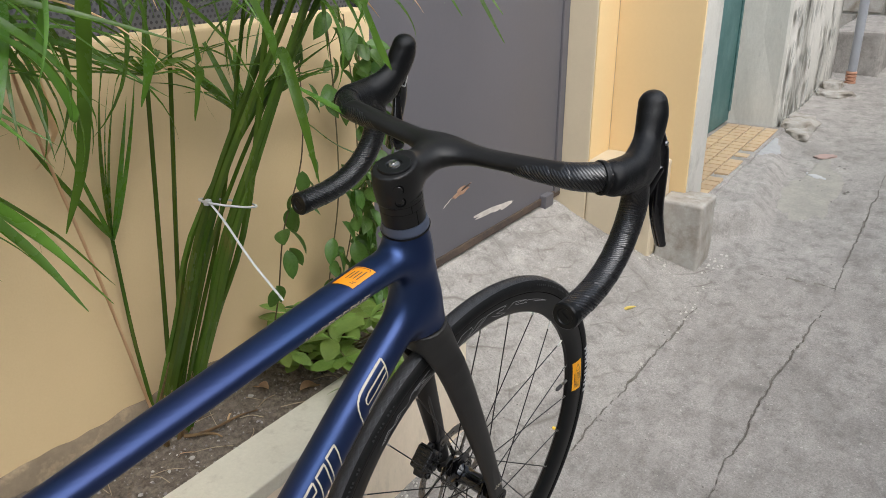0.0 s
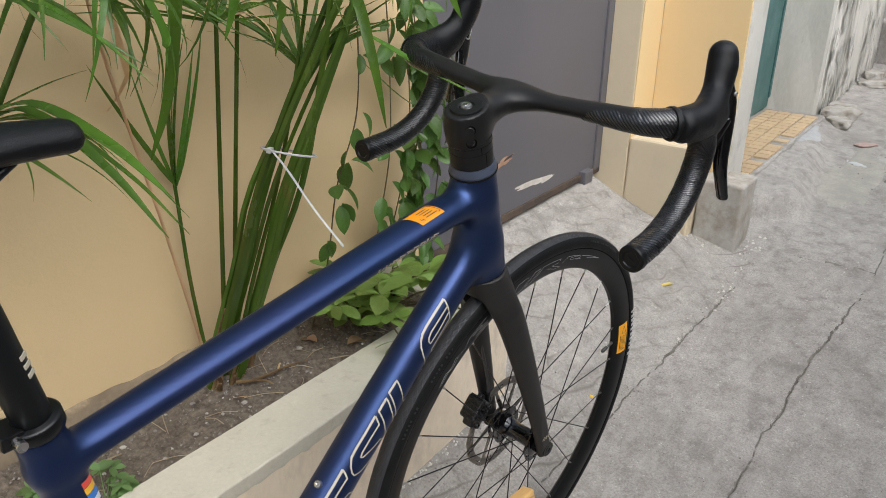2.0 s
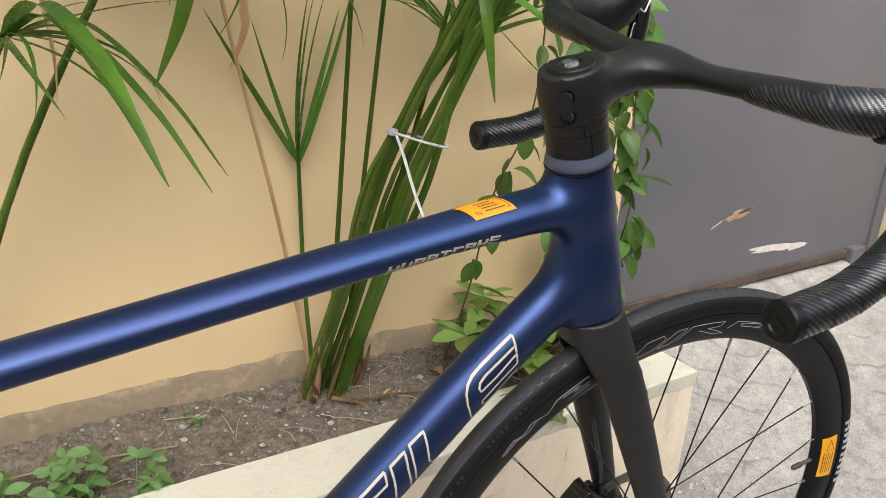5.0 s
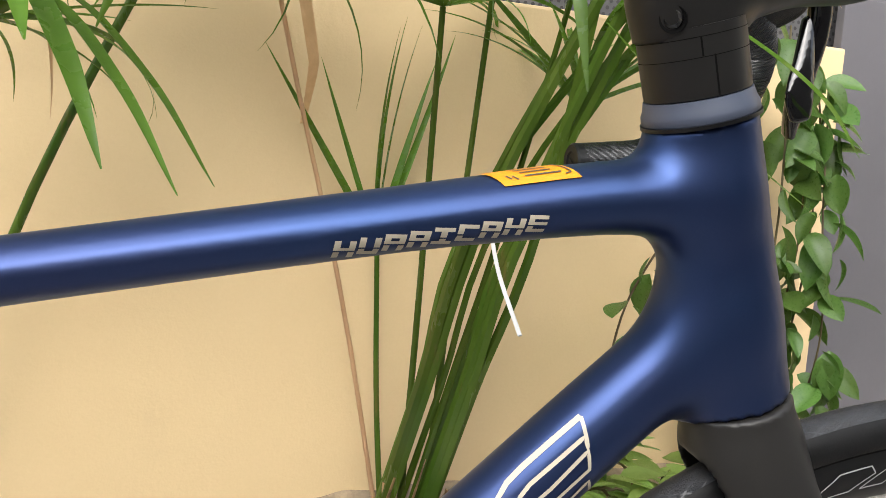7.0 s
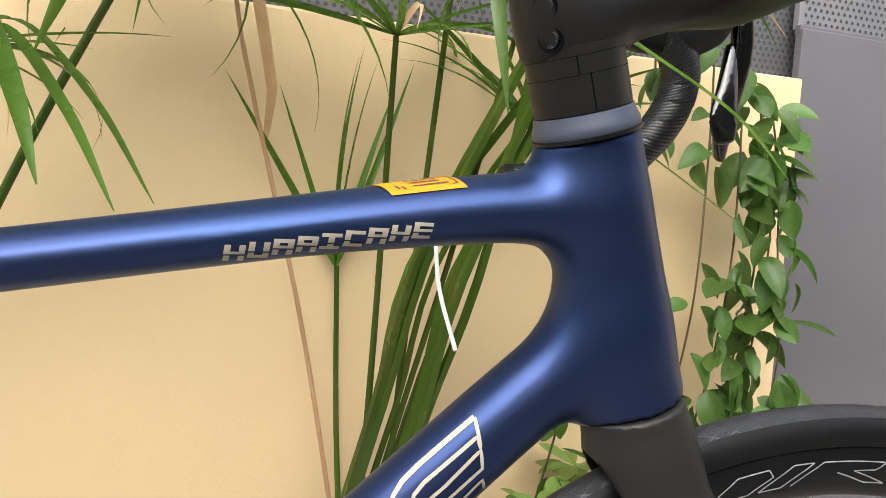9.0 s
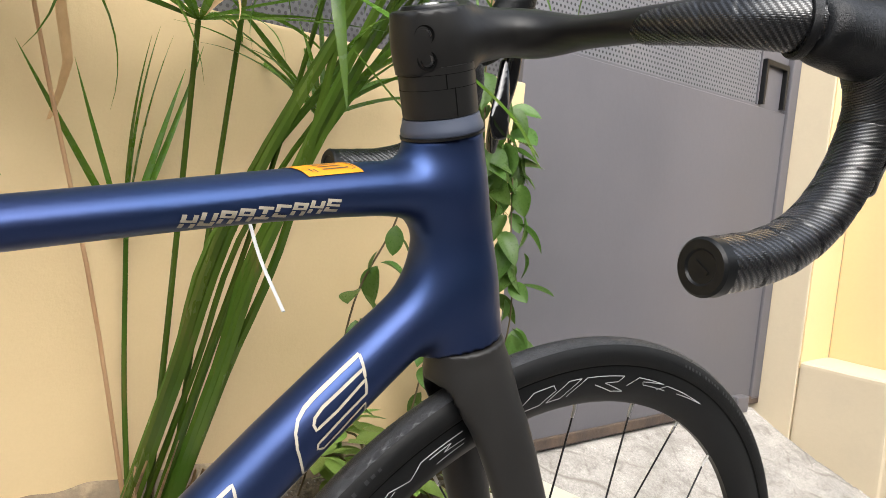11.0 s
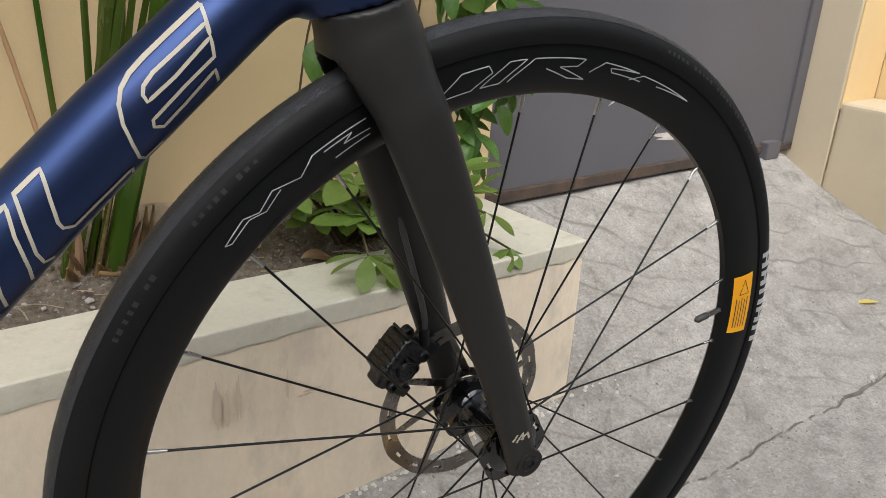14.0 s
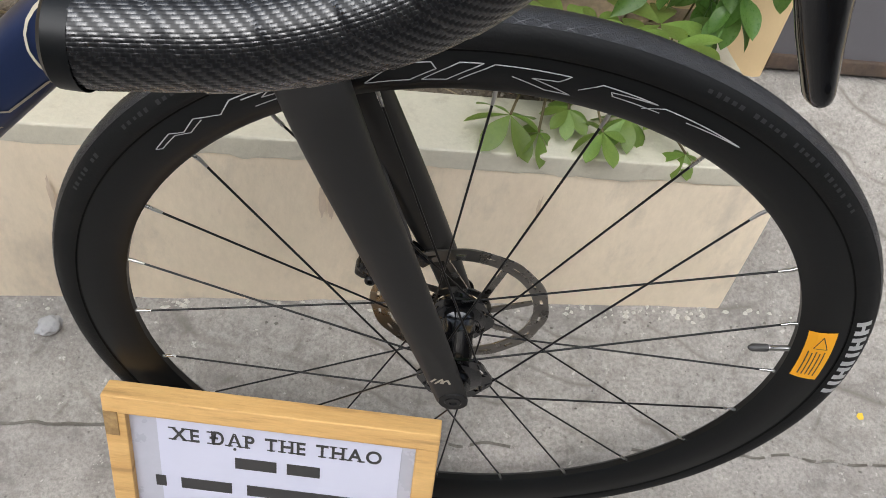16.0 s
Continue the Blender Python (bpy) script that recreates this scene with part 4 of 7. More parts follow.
YB = 0.005
def cockpit_field(x, y, z):
    y = y - YB * np.clip((x + 0.23) / 0.08, 0, 1)
    base, top = HT_TOP + AX * 0.0405, HT_TOP + AX * 0.079
    body = rod(x, y, z, base, top, (0.0268, 0.0268), (0.0255, 0.0235))
    t = (x - base[0]) * AX[0] + (z - base[2]) * AX[2]
    body = np.maximum(body, np.maximum(-t, t - 0.0405))
    arm = chain(x, y, z, [(-0.206, 0, 0.8765, 0.0225, 0.0222), (-0.178, 0, 0.8848, 0.0203, 0.0208), (-0.15, 0, 0.8915, 0.0165, 0.0195), (-0.12, 0, 0.8965, 0.0120, 0.024)])
    f = smin(body, arm, 0.012)
    f = np.maximum(f, t - 0.0400 - np.maximum(0.0, x + 0.192) * 0.5)
    bar = chain(x, y, z, [(-0.113, -0.155, 0.9055, 0.0132, 0.0132), (-0.115, -0.11, 0.9035, 0.0105, 0.0165), (-0.116, -0.06, 0.899, 0.0100, 0.0185), (-0.118, 0, 0.8965, 0.0115, 0.019),
                          (-0.116, 0.06, 0.899, 0.0100, 0.0185), (-0.115, 0.11, 0.9035, 0.0105, 0.0165), (-0.113, 0.155, 0.9055, 0.0132, 0.0132)], across=True)
    return smin(f, bar, 0.02)


part("stem_and_bar", nets("stem_and_bar", cockpit_field, (-0.26, -0.17, 0.84), (-0.085, 0.18, 0.93), 0.0024), CARBON, bike, "matt black one-piece carbon stem and flat-topped bar", STEER)
cap_pose = on_axis(0.0805)
part("stem_cap", lathe_mesh("stem_cap", [(0.0, 0.0010), (0.0085, 0.0010), (0.0095, 0.0024), (0.0180, 0.0024), (0.0190, 0.0008), (0.0190, -0.004)], 40, "z"), BLACKMETAL, bike, "round black stem cap", cap_pose)
part("cap_bolt", lathe_mesh("cap_bolt", [(0.0, 0.0012), (0.0025, 0.0014), (0.0028, 0.0036), (0.0058, 0.0032), (0.0066, 0.001)], 24, "z"), STEEL, bike, "small steel bolt", cap_pose)
for h in (0.0655, 0.0500):
    p = HT_TOP + AX * h
    m = pose(p[0], YB * 0.3, p[2], 0, axis_tilt, 0) @ pose(0, 0, 0, 0, 0, 48) @ pose(-0.0269, 0, 0, 0, -90, 0)
    part("stem_screw", lathe_mesh("stem_screw", [(0.0, -0.0020), (0.0021, -0.0020), (0.0024, 0.0004), (0.0040, 0.0008), (0.0046, 0.0), (0.0046, -0.004)], 20, "z"), DARKSTEEL, bike, "recessed dark steel hex screw", m)
    # black ring on the surface in place of the shade in a recess
    part("screw_recess", lathe_mesh("screw_recess", [(0.0046, 0.0002), (0.0062, 0.0008), (0.0066, -0.002)], 24, "z"), BLACKGAP, bike, "", m)

# drops, tape, hoods, levers
def drop_path(sg):
    y = 0.2
    rows = [(-0.115, 0.100, 0.9015), (-0.113, 0.14, 0.9035), (-0.104, 0.172, 0.9055), (-0.082, 0.192, 0.907), (-0.055, 0.197, 0.905), (-0.034, 0.199, 0.893),
            (-0.0235, 0.2, 0.872), (-0.0265, 0.2, 0.846), (-0.042, 0.201, 0.818), (-0.068, 0.2025, 0.7955), (-0.105, 0.2045, 0.781), (-0.156, 0.2065, 0.774)]
    return [(a, YB + sg * b, c) for a, b, c in rows]


def tape_mesh(path, turns, r0, r1, sides=26, n=420):
    """Wrapped bar tape: overlapping bands, each with a proud edge, in a slanting spiral."""
    pts = spline(path, n)
    pts = [Vector(p) for p in pts]
    verts, faces = [], []
    side = None
    for i, p in enumerate(pts):
        d = (pts[min(i + 1, n - 1)] - pts[max(i - 1, 0)]).normalized()
        if side is None:
            side = d.cross(Vector((0, 0, 1))).normalized()
        side = (side - d * side.dot(d)).normalized()
        up = side.cross(d)
        u = i / (n - 1)
        for k in range(sides):
            a = 2 * math.pi * k / sides
            ph = (u * turns + k / sides) % 1.0
            r = r0 + (r1 - r0) * u + 0.00045 * (ph ** 0.6 - 0.6) - (0.0005 if ph < 0.04 else 0.0)
            w = min(1.0, u / 0.24)
            flat = 0.70 + 0.30 * w * w * (3 - 2 * w)
            r *= 0.93 + 0.07 * min(1.0, u / 0.02)
            verts.append(p + side * (r * math.cos(a) * (1.06 - 0.06 * w)) + up * (r * math.sin(a) * flat))
    for i in range(n - 1):
        for k in range(sides):
            q = (k + 1) % sides
            faces.append((i * sides + k, (i + 1) * sides + k, (i + 1) * sides + q, i * sides + q))
    faces.append(tuple(range(sides)))
    faces.append(tuple(range((n - 1) * sides, n * sides))[::-1])
    me = mesh_from("bar_tape", verts, faces, True)
    length = sum((pts[i + 1] - pts[i]).length for i in range(n - 1))
    uv = me.uv_layers.new(name="weave")
    for poly in me.polygons:
        if len(poly.vertices) != 4:
            continue
        for li, vi in zip(poly.loop_indices, poly.vertices):
            k = vi % sides
            if k == 0 and max(v % sides for v in poly.vertices) == sides - 1:
                k = sides
            uv.data[li].uv = ((vi // sides) / (n - 1) * length * 1000, k / sides * 100)
    return me


def carbon_tape():
    m = mat("carbon_weave_tape", (0.0050, 0.0050, 0.0056), 0.3, tint=(0.009, 0.009, 0.010), amount=0.4, scale=30, fine=0.1, bump=0.0, rough_var=0.05, spec=0.6)
    t = m.node_tree
    b = t.nodes["Principled BSDF"]
    tc = t.nodes.new("ShaderNodeTexCoord")
    sep = t.nodes.new("ShaderNodeSeparateXYZ")
    t.links.new(tc.outputs["UV"], sep.inputs[0])
    def op(how, a, c):
        n = t.nodes.new("ShaderNodeMath")
        n.operation = how
        for k, v in enumerate((a, c)):
            if isinstance(v, float):
                n.inputs[k].default_value = v
            else:
                t.links.new(v, n.inputs[k])
        return n.outputs[0]
    # twill: tows 1.3 mm wide in stepped diagonals, bright and dull by turns (millimetres along and around)
    u, v = op("DIVIDE", sep.outputs[0], 1.3), op("DIVIDE", sep.outputs[1], 1.3333)
    diag = op("FRACT", op("DIVIDE", op("ADD", u, op("MULTIPLY", op("FLOOR", v, 0.0), 0.62)), 2.6), 0.0)
    wave = op("ABSOLUTE", op("SUBTRACT", diag, 0.5), 0.0)
    ease = t.nodes.new("ShaderNodeMapRange")
    ease.interpolation_type = "SMOOTHSTEP"
    ease.inputs["From Min"].default_value, ease.inputs["From Max"].default_value = 0.14, 0.36
    t.links.new(wave, ease.inputs["Value"])
    over = ease.outputs[0]
    k = op("SUBTRACT", op("MULTIPLY", op("FRACT", v, 0.0), 2.0), 1.0)
    height = op("ADD", op("MULTIPLY", wave, 1.2), op("MULTIPLY", op("SUBTRACT", 1.0, op("MULTIPLY", k, k)), 0.5))
    bp = t.nodes.new("ShaderNodeBump")
    bp.inputs["Strength"].default_value, bp.inputs["Distance"].default_value = 0.35, 0.0005
    t.links.new(height, bp.inputs["Height"])
    t.links.new(bp.outputs[0], b.inputs["Normal"])
    rr = t.nodes.new("ShaderNodeMapRange")
    rr.inputs["To Min"].default_value, rr.inputs["To Max"].default_value = 0.40, 0.25
    t.links.new(over, rr.inputs["Value"])
    t.links.new(rr.outputs[0], b.inputs["Roughness"])
    b.inputs["Coat Weight"].default_value, b.inputs["Coat Roughness"].default_value = 0.30, 0.27
    sp = t.nodes.new("ShaderNodeMapRange")
    sp.inputs["To Min"].default_value, sp.inputs["To Max"].default_value = 0.16, 0.85
    t.links.new(over, sp.inputs["Value"])
    t.links.new(sp.outputs[0], b.inputs["Specular IOR Level"])
    return m


TAPE = carbon_tape()


def hood_field(sg):
    def fn(x, y, z):
        yy = YB + sg * 0.2
        lean_in = -sg * 0.012
        f = chain(x, y, z, [(-0.078, yy - sg * 0.004, 0.905, 0.0200, 0.0190), (-0.045, yy, 0.905, 0.0225, 0.0178), (-0.018, yy + lean_in * 0.3, 0.914, 0.0215, 0.0165), (0.003, yy + lean_in * 0.7, 0.931, 0.0195, 0.0155), (0.012, yy + lean_in, 0.956, 0.0198, 0.0172), (0.013, yy + lean_in * 1.2, 0.968, 0.0175, 0.0162)], 0.012)
        under = chain(x, y, z, [(-0.025, yy, 0.896, 0.014, 0.0145), (-0.004, yy, 0.905, 0.012, 0.0135)], 0.01)
        return np.maximum(smin(f, under, 0.012), -0.092 - x)
    return fn


for sg, nm in ((-1, "right"), (1, "left")):
    tape = part("bar_tape", tape_mesh(drop_path(sg), 19, 0.0164, 0.0152), TAPE, bike, "black carbon-weave wrapped bar tape")
    px, py, pz = drop_path(sg)[-1]
    plug = part("bar_plug", lathe_mesh("bar_plug", [(0.0, 0.0032), (0.0085, 0.0034), (0.0095, 0.0046), (0.0140, 0.0046), (0.0154, 0.003), (0.0156, -0.004)], 36, "z"), RIMBLACK, tape, "black plastic end plug", pose(px, py, pz, 0, -92, 0))
    part("plug_mark", box_bm((-0.005, -0.0009, 0.0034), (0.005, 0.0009, 0.0042)), RIMBLACK, plug, "", pose(0, 0, 0, 0, 0, 60))
    yc = YB + sg * 0.2
    hood = part("hood", nets("hood", hood_field(sg), (-0.11, min(yc - 0.045, yc + 0.045), 0.86), (0.05, max(yc - 0.045, yc + 0.045), 1.0), 0.0024), HOOD, bike, "black rubber brake hood")
    part("hood_lip", lathe_mesh("hood_lip", [(0.0160, -0.0022), (0.0183, -0.0020), (0.0190, 0.0), (0.0186, 0.0030), (0.0160, 0.0036)], 40, "z"), HOOD, hood, "raised rim of the hood", pose(-0.0905, YB + sg * 0.1875, 0.906, 0, 90, sg * 30))
    o = 0.45 if sg < 0 else 1.1
    low = 0.012 if sg < 0 else 0.0
    lev = [(0.012, yc - sg * 0.004, 0.938, 0.010, 0.009), (0.026, yc, 0.915, 0.0095, 0.0085), (0.031, yc + sg * o * 0.004, 0.885, 0.0100, 0.0085), (0.030, yc + sg * o * 0.010, 0.85, 0.0092, 0.0088), (0.034, yc + sg * o * 0.018, 0.826, 0.0078, 0.0080), (0.041 + low * 0.4, yc + sg * o * 0.028, 0.808 - low, 0.0042, 0.0075)]
    lever = part("brake_lever", nets("brake_lever", lambda x, y, z: chain(x, y, z, lev, 0.006), (-0.01, yc - 0.05, 0.78), (0.07, yc + 0.05, 0.965), 0.0017), GLOSSBLACK, hood, "glossy black brake lever blade")
    sh = [(0.022, yc + sg * 0.004, 0.895, 0.006, 0.005), (0.018, yc - sg * 0.004, 0.862, 0.0095, 0.0055), (0.0145, yc - sg * 0.010, 0.838, 0.0130, 0.0042), (0.017, yc - sg * 0.012, 0.822, 0.0095, 0.0036)]
    part("shift_paddle", nets("shift_paddle", lambda x, y, z: chain(x, y, z, sh, 0.006), (-0.008, yc - 0.03, 0.800), (0.05, yc + 0.03, 0.92), 0.0017), GLOSSBLACK, hood, "glossy black shift paddle")
    part("pivot_pin", lathe_mesh("pivot_pin", [(0, 0.0006), (0.0028, 0.0004), (0.0032, -0.002)], 14, "y"), STEEL, hood, "small steel pivot pin", pose(0.0075, yc - sg * 0.0185, 0.928, 0, 0, 0 if sg < 0 else 180))
    part("pivot_pin", lathe_mesh("pivot_pin", [(0, 0.0006), (0.0024, 0.0004), (0.0028, -0.002)], 14, "y"), STEEL, hood, "", pose(0.0085, yc + sg * 0.013, 0.93, 0, 0, 180 if sg < 0 else 0))

    spring = [(0.006, yc - sg * 0.0165, 0.917), (0.014, yc - sg * 0.0175, 0.912), (0.018, yc - sg * 0.0165, 0.918), (0.022, yc - sg * 0.015, 0.926)]
    part("return_spring", tube_mesh("return_spring", spline(spring, 14), 0.0011, 6), STEEL, hood, "thin steel return spring")

# fork
def fork_field(x, y, z):
    # the crown carries on from the head tube and spreads into the two blades
    crown = rod(x, y, z, HT_BOT + AX * 0.02, HT_BOT - AX * 0.034, (0.0292, 0.0306), (0.0276, 0.0318))
    f = crown
    for sg in (-1, 1):
        leg = chain(x, y, z, [(-0.1335, sg * 0.0150, 0.650, 0.0235, 0.0165), (-0.1165, sg * 0.0290, 0.612, 0.0222, 0.0160), (-0.094, sg * 0.0370, 0.56, 0.0203, 0.0148), (-0.055, sg * 0.0445, 0.47, 0.0172, 0.0122), (-0.020, sg * 0.0505, 0.385, 0.0142, 0.0098), (-0.001, sg * 0.0525, 0.334, 0.0136, 0.0078)])
        f = smin(f, leg, 0.010)
    # the arch over the tyre, and square ends
    arch = np.sqrt(x ** 2 + (z - 0.339) ** 2) - 0.3440
    arch = np.maximum(arch, np.sqrt(y ** 2 + np.maximum(np.sqrt(x ** 2 + (z - 0.339) ** 2) - 0.328, 0.0) ** 2) - 0.0195)
    f = np.maximum(f, -arch)
    t = (x - HT_BOT[0]) * AX[0] + (z - HT_BOT[2]) * AX[2]
    f = np.maximum(f, t + 0.0010)
    return np.maximum(f, np.maximum(0.324 - z, np.abs(y) - 0.0592))


fork = part("fork", nets("fork", fork_field, (-0.20, -0.07, 0.31), (0.04, 0.07, 0.68), 0.0022), FORKCARBON, bike, "matt black carbon fork", STEER)
for sg in (-1, 1):
    part("axle_end", lathe_mesh("axle_end", [(0.0, -0.0008), (0.0032, -0.0008), (0.0036, 0.0012), (0.0064, 0.0012), (0.0072, 0.0004), (0.0072, -0.002)], 24, "y"), BLACKMETAL, fork, "black thru-axle end", pose(0.0, sg * 0.0594, 0.339, 0, 0, 180 if sg < 0 else 0))
    part("axle_washer", lathe_mesh("axle_washer", [(0.0072, 0.0006), (0.0118, 0.0006), (0.0124, -0.0015)], 28, "y"), CARBON, fork, "", pose(0.0, sg * 0.0593, 0.339, 0, 0, 180 if sg < 0 else 0))

# front wheel
wheel = new("front_wheel")
wheel.parent = bike
wheel.matrix_basis = pose(0, 0, 0.339)
tagged(wheel, label="black deep-rim front wheel with a slick tyre")
R = 0.3325
tyre_prof = []
for k in range(-13, 14):
    a = math.radians(k * 10.4)
    tyre_prof.append((R - 0.0142 + 0.0142 * math.cos(a), 0.0142 * math.sin(a)))
tyre = part("tyre", lathe_mesh("tyre", tyre_prof, 220), RUBBER, wheel, "black slick tyre with a diamond tread pattern")
rim_prof = [(0.3125, 0.0118), (0.3135, 0.0105), (0.309, 0.0098), (0.309, -0.0098), (0.3135, -0.0105), (0.3125, -0.0118), (0.300, -0.0124), (0.288, -0.0104), (0.2795, -0.0062), (0.2766, -0.003), (0.2766, 0.003), (0.2795, 0.0062), (0.288, 0.0104), (0.300, 0.0124)]
rim = part("rim", lathe_mesh("rim", rim_prof, 220, closed=True), RIMBLACK, wheel, "satin black deep aero rim")
hub_prof = [(0.0, -0.0495), (0.0095, -0.0495), (0.0105, -0.046), (0.0135, -0.0455), (0.0135, -0.040), (0.021, -0.0388), (0.0235, -0.0375), (0.0235, -0.0355), (0.0165, -0.0335), (0.0145, -0.028), (0.0135, 0.0), (0.0155, 0.016), (0.019, 0.0205), (0.0245, 0.022), (0.0245, 0.0245), (0.019, 0.0265), (0.017, 0.033), (0.018, 0.038), (0.012, 0.044), (0.0095, 0.0495), (0.0, 0.0495)]
hub = part("hub", lathe_mesh("hub", hub_prof, 48), GLOSSBLACK, wheel, "glossy black alloy hub")
FLANGE = {-1: -0.0365, 1: 0.0233}


def flange_mesh():
    """A hub flange with lobes for the spoke heads and open holes between them."""
    n = 72
    verts, faces = [], []
    radii = (0.012, 0.0195, 0.0265, 0.0305)
    for y in (-0.0013, 0.0013):
        for lv, r0 in enumerate(radii):
            for i in range(n):
                a = 2 * math.pi * i / n
                r = r0 + (0.0014 * math.cos(6 * a) if lv == 3 else 0.0)
                verts.append((r * math.cos(a), y, r * math.sin(a)))
    top = n * len(radii)
    def open_cell(lv, i):
        return lv == 1 and (i + 8) % 12 < 5
    for lv in range(3):
        for i in range(n):
            j = (i + 1) % n
            a, b, c, d = lv * n + i, lv * n + j, (lv + 1) * n + j, (lv + 1) * n + i
            if not open_cell(lv, i):
                faces += [(a, b, c, d), (top + d, top + c, top + b, top + a)]
                if lv == 1:
                    if open_cell(1, (i + 1) % n):
                        faces.append((b, c, top + c, top + b))
                    if open_cell(1, (i - 1) % n):
                        faces.append((a, d, top + d, top + a))
            else:
                faces += [(a, b, top + b, top + a), (d, c, top + c, top + d)]
    for i in range(n):
        j = (i + 1) % n
        faces.append((3 * n + j, 3 * n + i, top + 3 * n + i, top + 3 * n + j))
    return mesh_from("flange", verts, faces)


fl = flange_mesh()
for sg in (-1, 1):
    fo = part("flange", fl, GLOSSBLACK, hub, "", pose(0, FLANGE[sg], 0))
    for k in range(6):
        a = radians(30 + 60 * k)
        part("spoke_head", lathe_mesh("spoke_head", [(0, -0.0024), (0.0016, -0.002), (0.0016, 0.002), (0, 0.0024)], 8, "y"), BLACKMETAL, fo, "", pose(0.0272 * math.cos(a), 0, 0.0272 * math.sin(a)))


def spoke(k):
    ang = radians(18 + 15 * k)
    sg = -1 if k % 2 == 0 else 1
    lead = 1 if (k // 2) % 2 == 0 else -1
    fa = ang + lead * radians(58)
    p = Vector((0.0272 * math.cos(fa), FLANGE[sg] + sg * 0.0014 * (1 if (k // 2) % 2 else -1), 0.0272 * math.sin(fa)))
    q = Vector((0.2705 * math.cos(ang), 0.0, 0.2705 * math.sin(ang)))
    e = Vector((0.2785 * math.cos(ang), 0.0, 0.2785 * math.sin(ang)))
    sp = part("spoke", tube_mesh("spoke", [p, p.lerp(q, 0.5), q], 0.00092, 8), BLACKMETAL, wheel)
    part("nipple", tube_mesh("nipple", [p.lerp(q, 0.972), q, e], [0.0012, 0.0015, 0.0015], 8), STEEL, sp, "silver spoke nipple")


for k in range(24):
    spoke(k)

# valve
va = radians(10.5)
def radial(r, a, y=0.0):
    return Vector((r * math.cos(a), y, r * math.sin(a)))
valve = part("valve", tube_mesh("valve", [radial(0.277, va), radial(0.262, va), radial(0.2615, va), radial(0.2600, va)], [0.0026, 0.0026, 0.003, 0.003], 14), STEEL, wheel, "steel tyre valve")
part("valve_cap", tube_mesh("valve_cap", [radial(0.2602, va), radial(0.2585, va), radial(0.247, va), radial(0.2445, va), radial(0.2435, va)], [0.0028, 0.0034, 0.0034, 0.002, 0.001], 14), INK, valve, "black plastic valve cap")

# brake rotor and caliper
def rotor_mesh():
    """A disc with a slotted braking ring on six slanting arms."""
    n = 180
    verts, faces = [], []
    def ring(r0, r1, wave=0.0):
        k = len(verts)
        for y in (-0.0009, 0.0009):
            for i in range(n):
                a = 2 * math.pi * i / n
                ro = r1 + wave * math.cos(12 * a)
                verts.append((ro * math.cos(a), y, ro * math.sin(a)))
            for i in range(n):
                a = 2 * math.pi * i / n
                verts.append((r0 * math.cos(a), y, r0 * math.sin(a)))
        for i in range(n):
            j = (i + 1) % n
            faces.extend([(k + i, k + j, k + n + j, k + n + i), (k + 2 * n + j, k + 2 * n + i, k + 3 * n + i, k + 3 * n + j), (k + j, k + i, k + 2 * n + i, k + 2 * n + j), (k + n + i, k + n + j, k + 3 * n + j, k + 3 * n + i)])
    ring(0.0658, 0.0716)
    ring(0.0740, 0.0795, 0.0006)
    ring(0.0215, 0.0285)
    def slab(p, q, w0, w1):
        p, q = Vector(p), Vector(q)
        d = (q - p).normalized()
        nrm = Vector((-d.z, 0, d.x))
        k = len(verts)
        for y in (-0.0009, 0.0009):
            o = Vector((0, y, 0))
            verts.extend([p + nrm * w0 + o, q + nrm * w1 + o, q - nrm * w1 + o, p - nrm * w0 + o])
        faces.extend([(k, k + 1, k + 2, k + 3), (k + 7, k + 6, k + 5, k + 4), (k, k + 4, k + 5, k + 1), (k + 1, k + 5, k + 6, k + 2), (k + 2, k + 6, k + 7, k + 3), (k + 3, k + 7, k + 4, k)])
    for i in range(8):
        a = 2 * math.pi * i / 8
        lead = 0.30
        p = (0.027 * math.cos(a), 0, 0.027 * math.sin(a))
        q = (0.0655 * math.cos(a + lead), 0, 0.0655 * math.sin(a + lead))
        slab(p, q, 0.0036, 0.0024)
    # bridges between the short slots of the braking ring
    for i in range(18):
        a0 = 2 * math.pi * i / 18
        k = len(verts)
        for y in (-0.0009, 0.0009):
            for m_ in range(5):
                a = a0 + 0.23 * m_ / 4
                verts.extend([(0.0712 * math.cos(a), y, 0.0712 * math.sin(a)), (0.0744 * math.cos(a), y, 0.0744 * math.sin(a))])
        for m_ in range(4):
            q = k + 2 * m_
            faces.extend([(q, q + 2, q + 3, q + 1), (q + 11, q + 13, q + 12, q + 10)])
    return mesh_from("rotor", verts, faces)


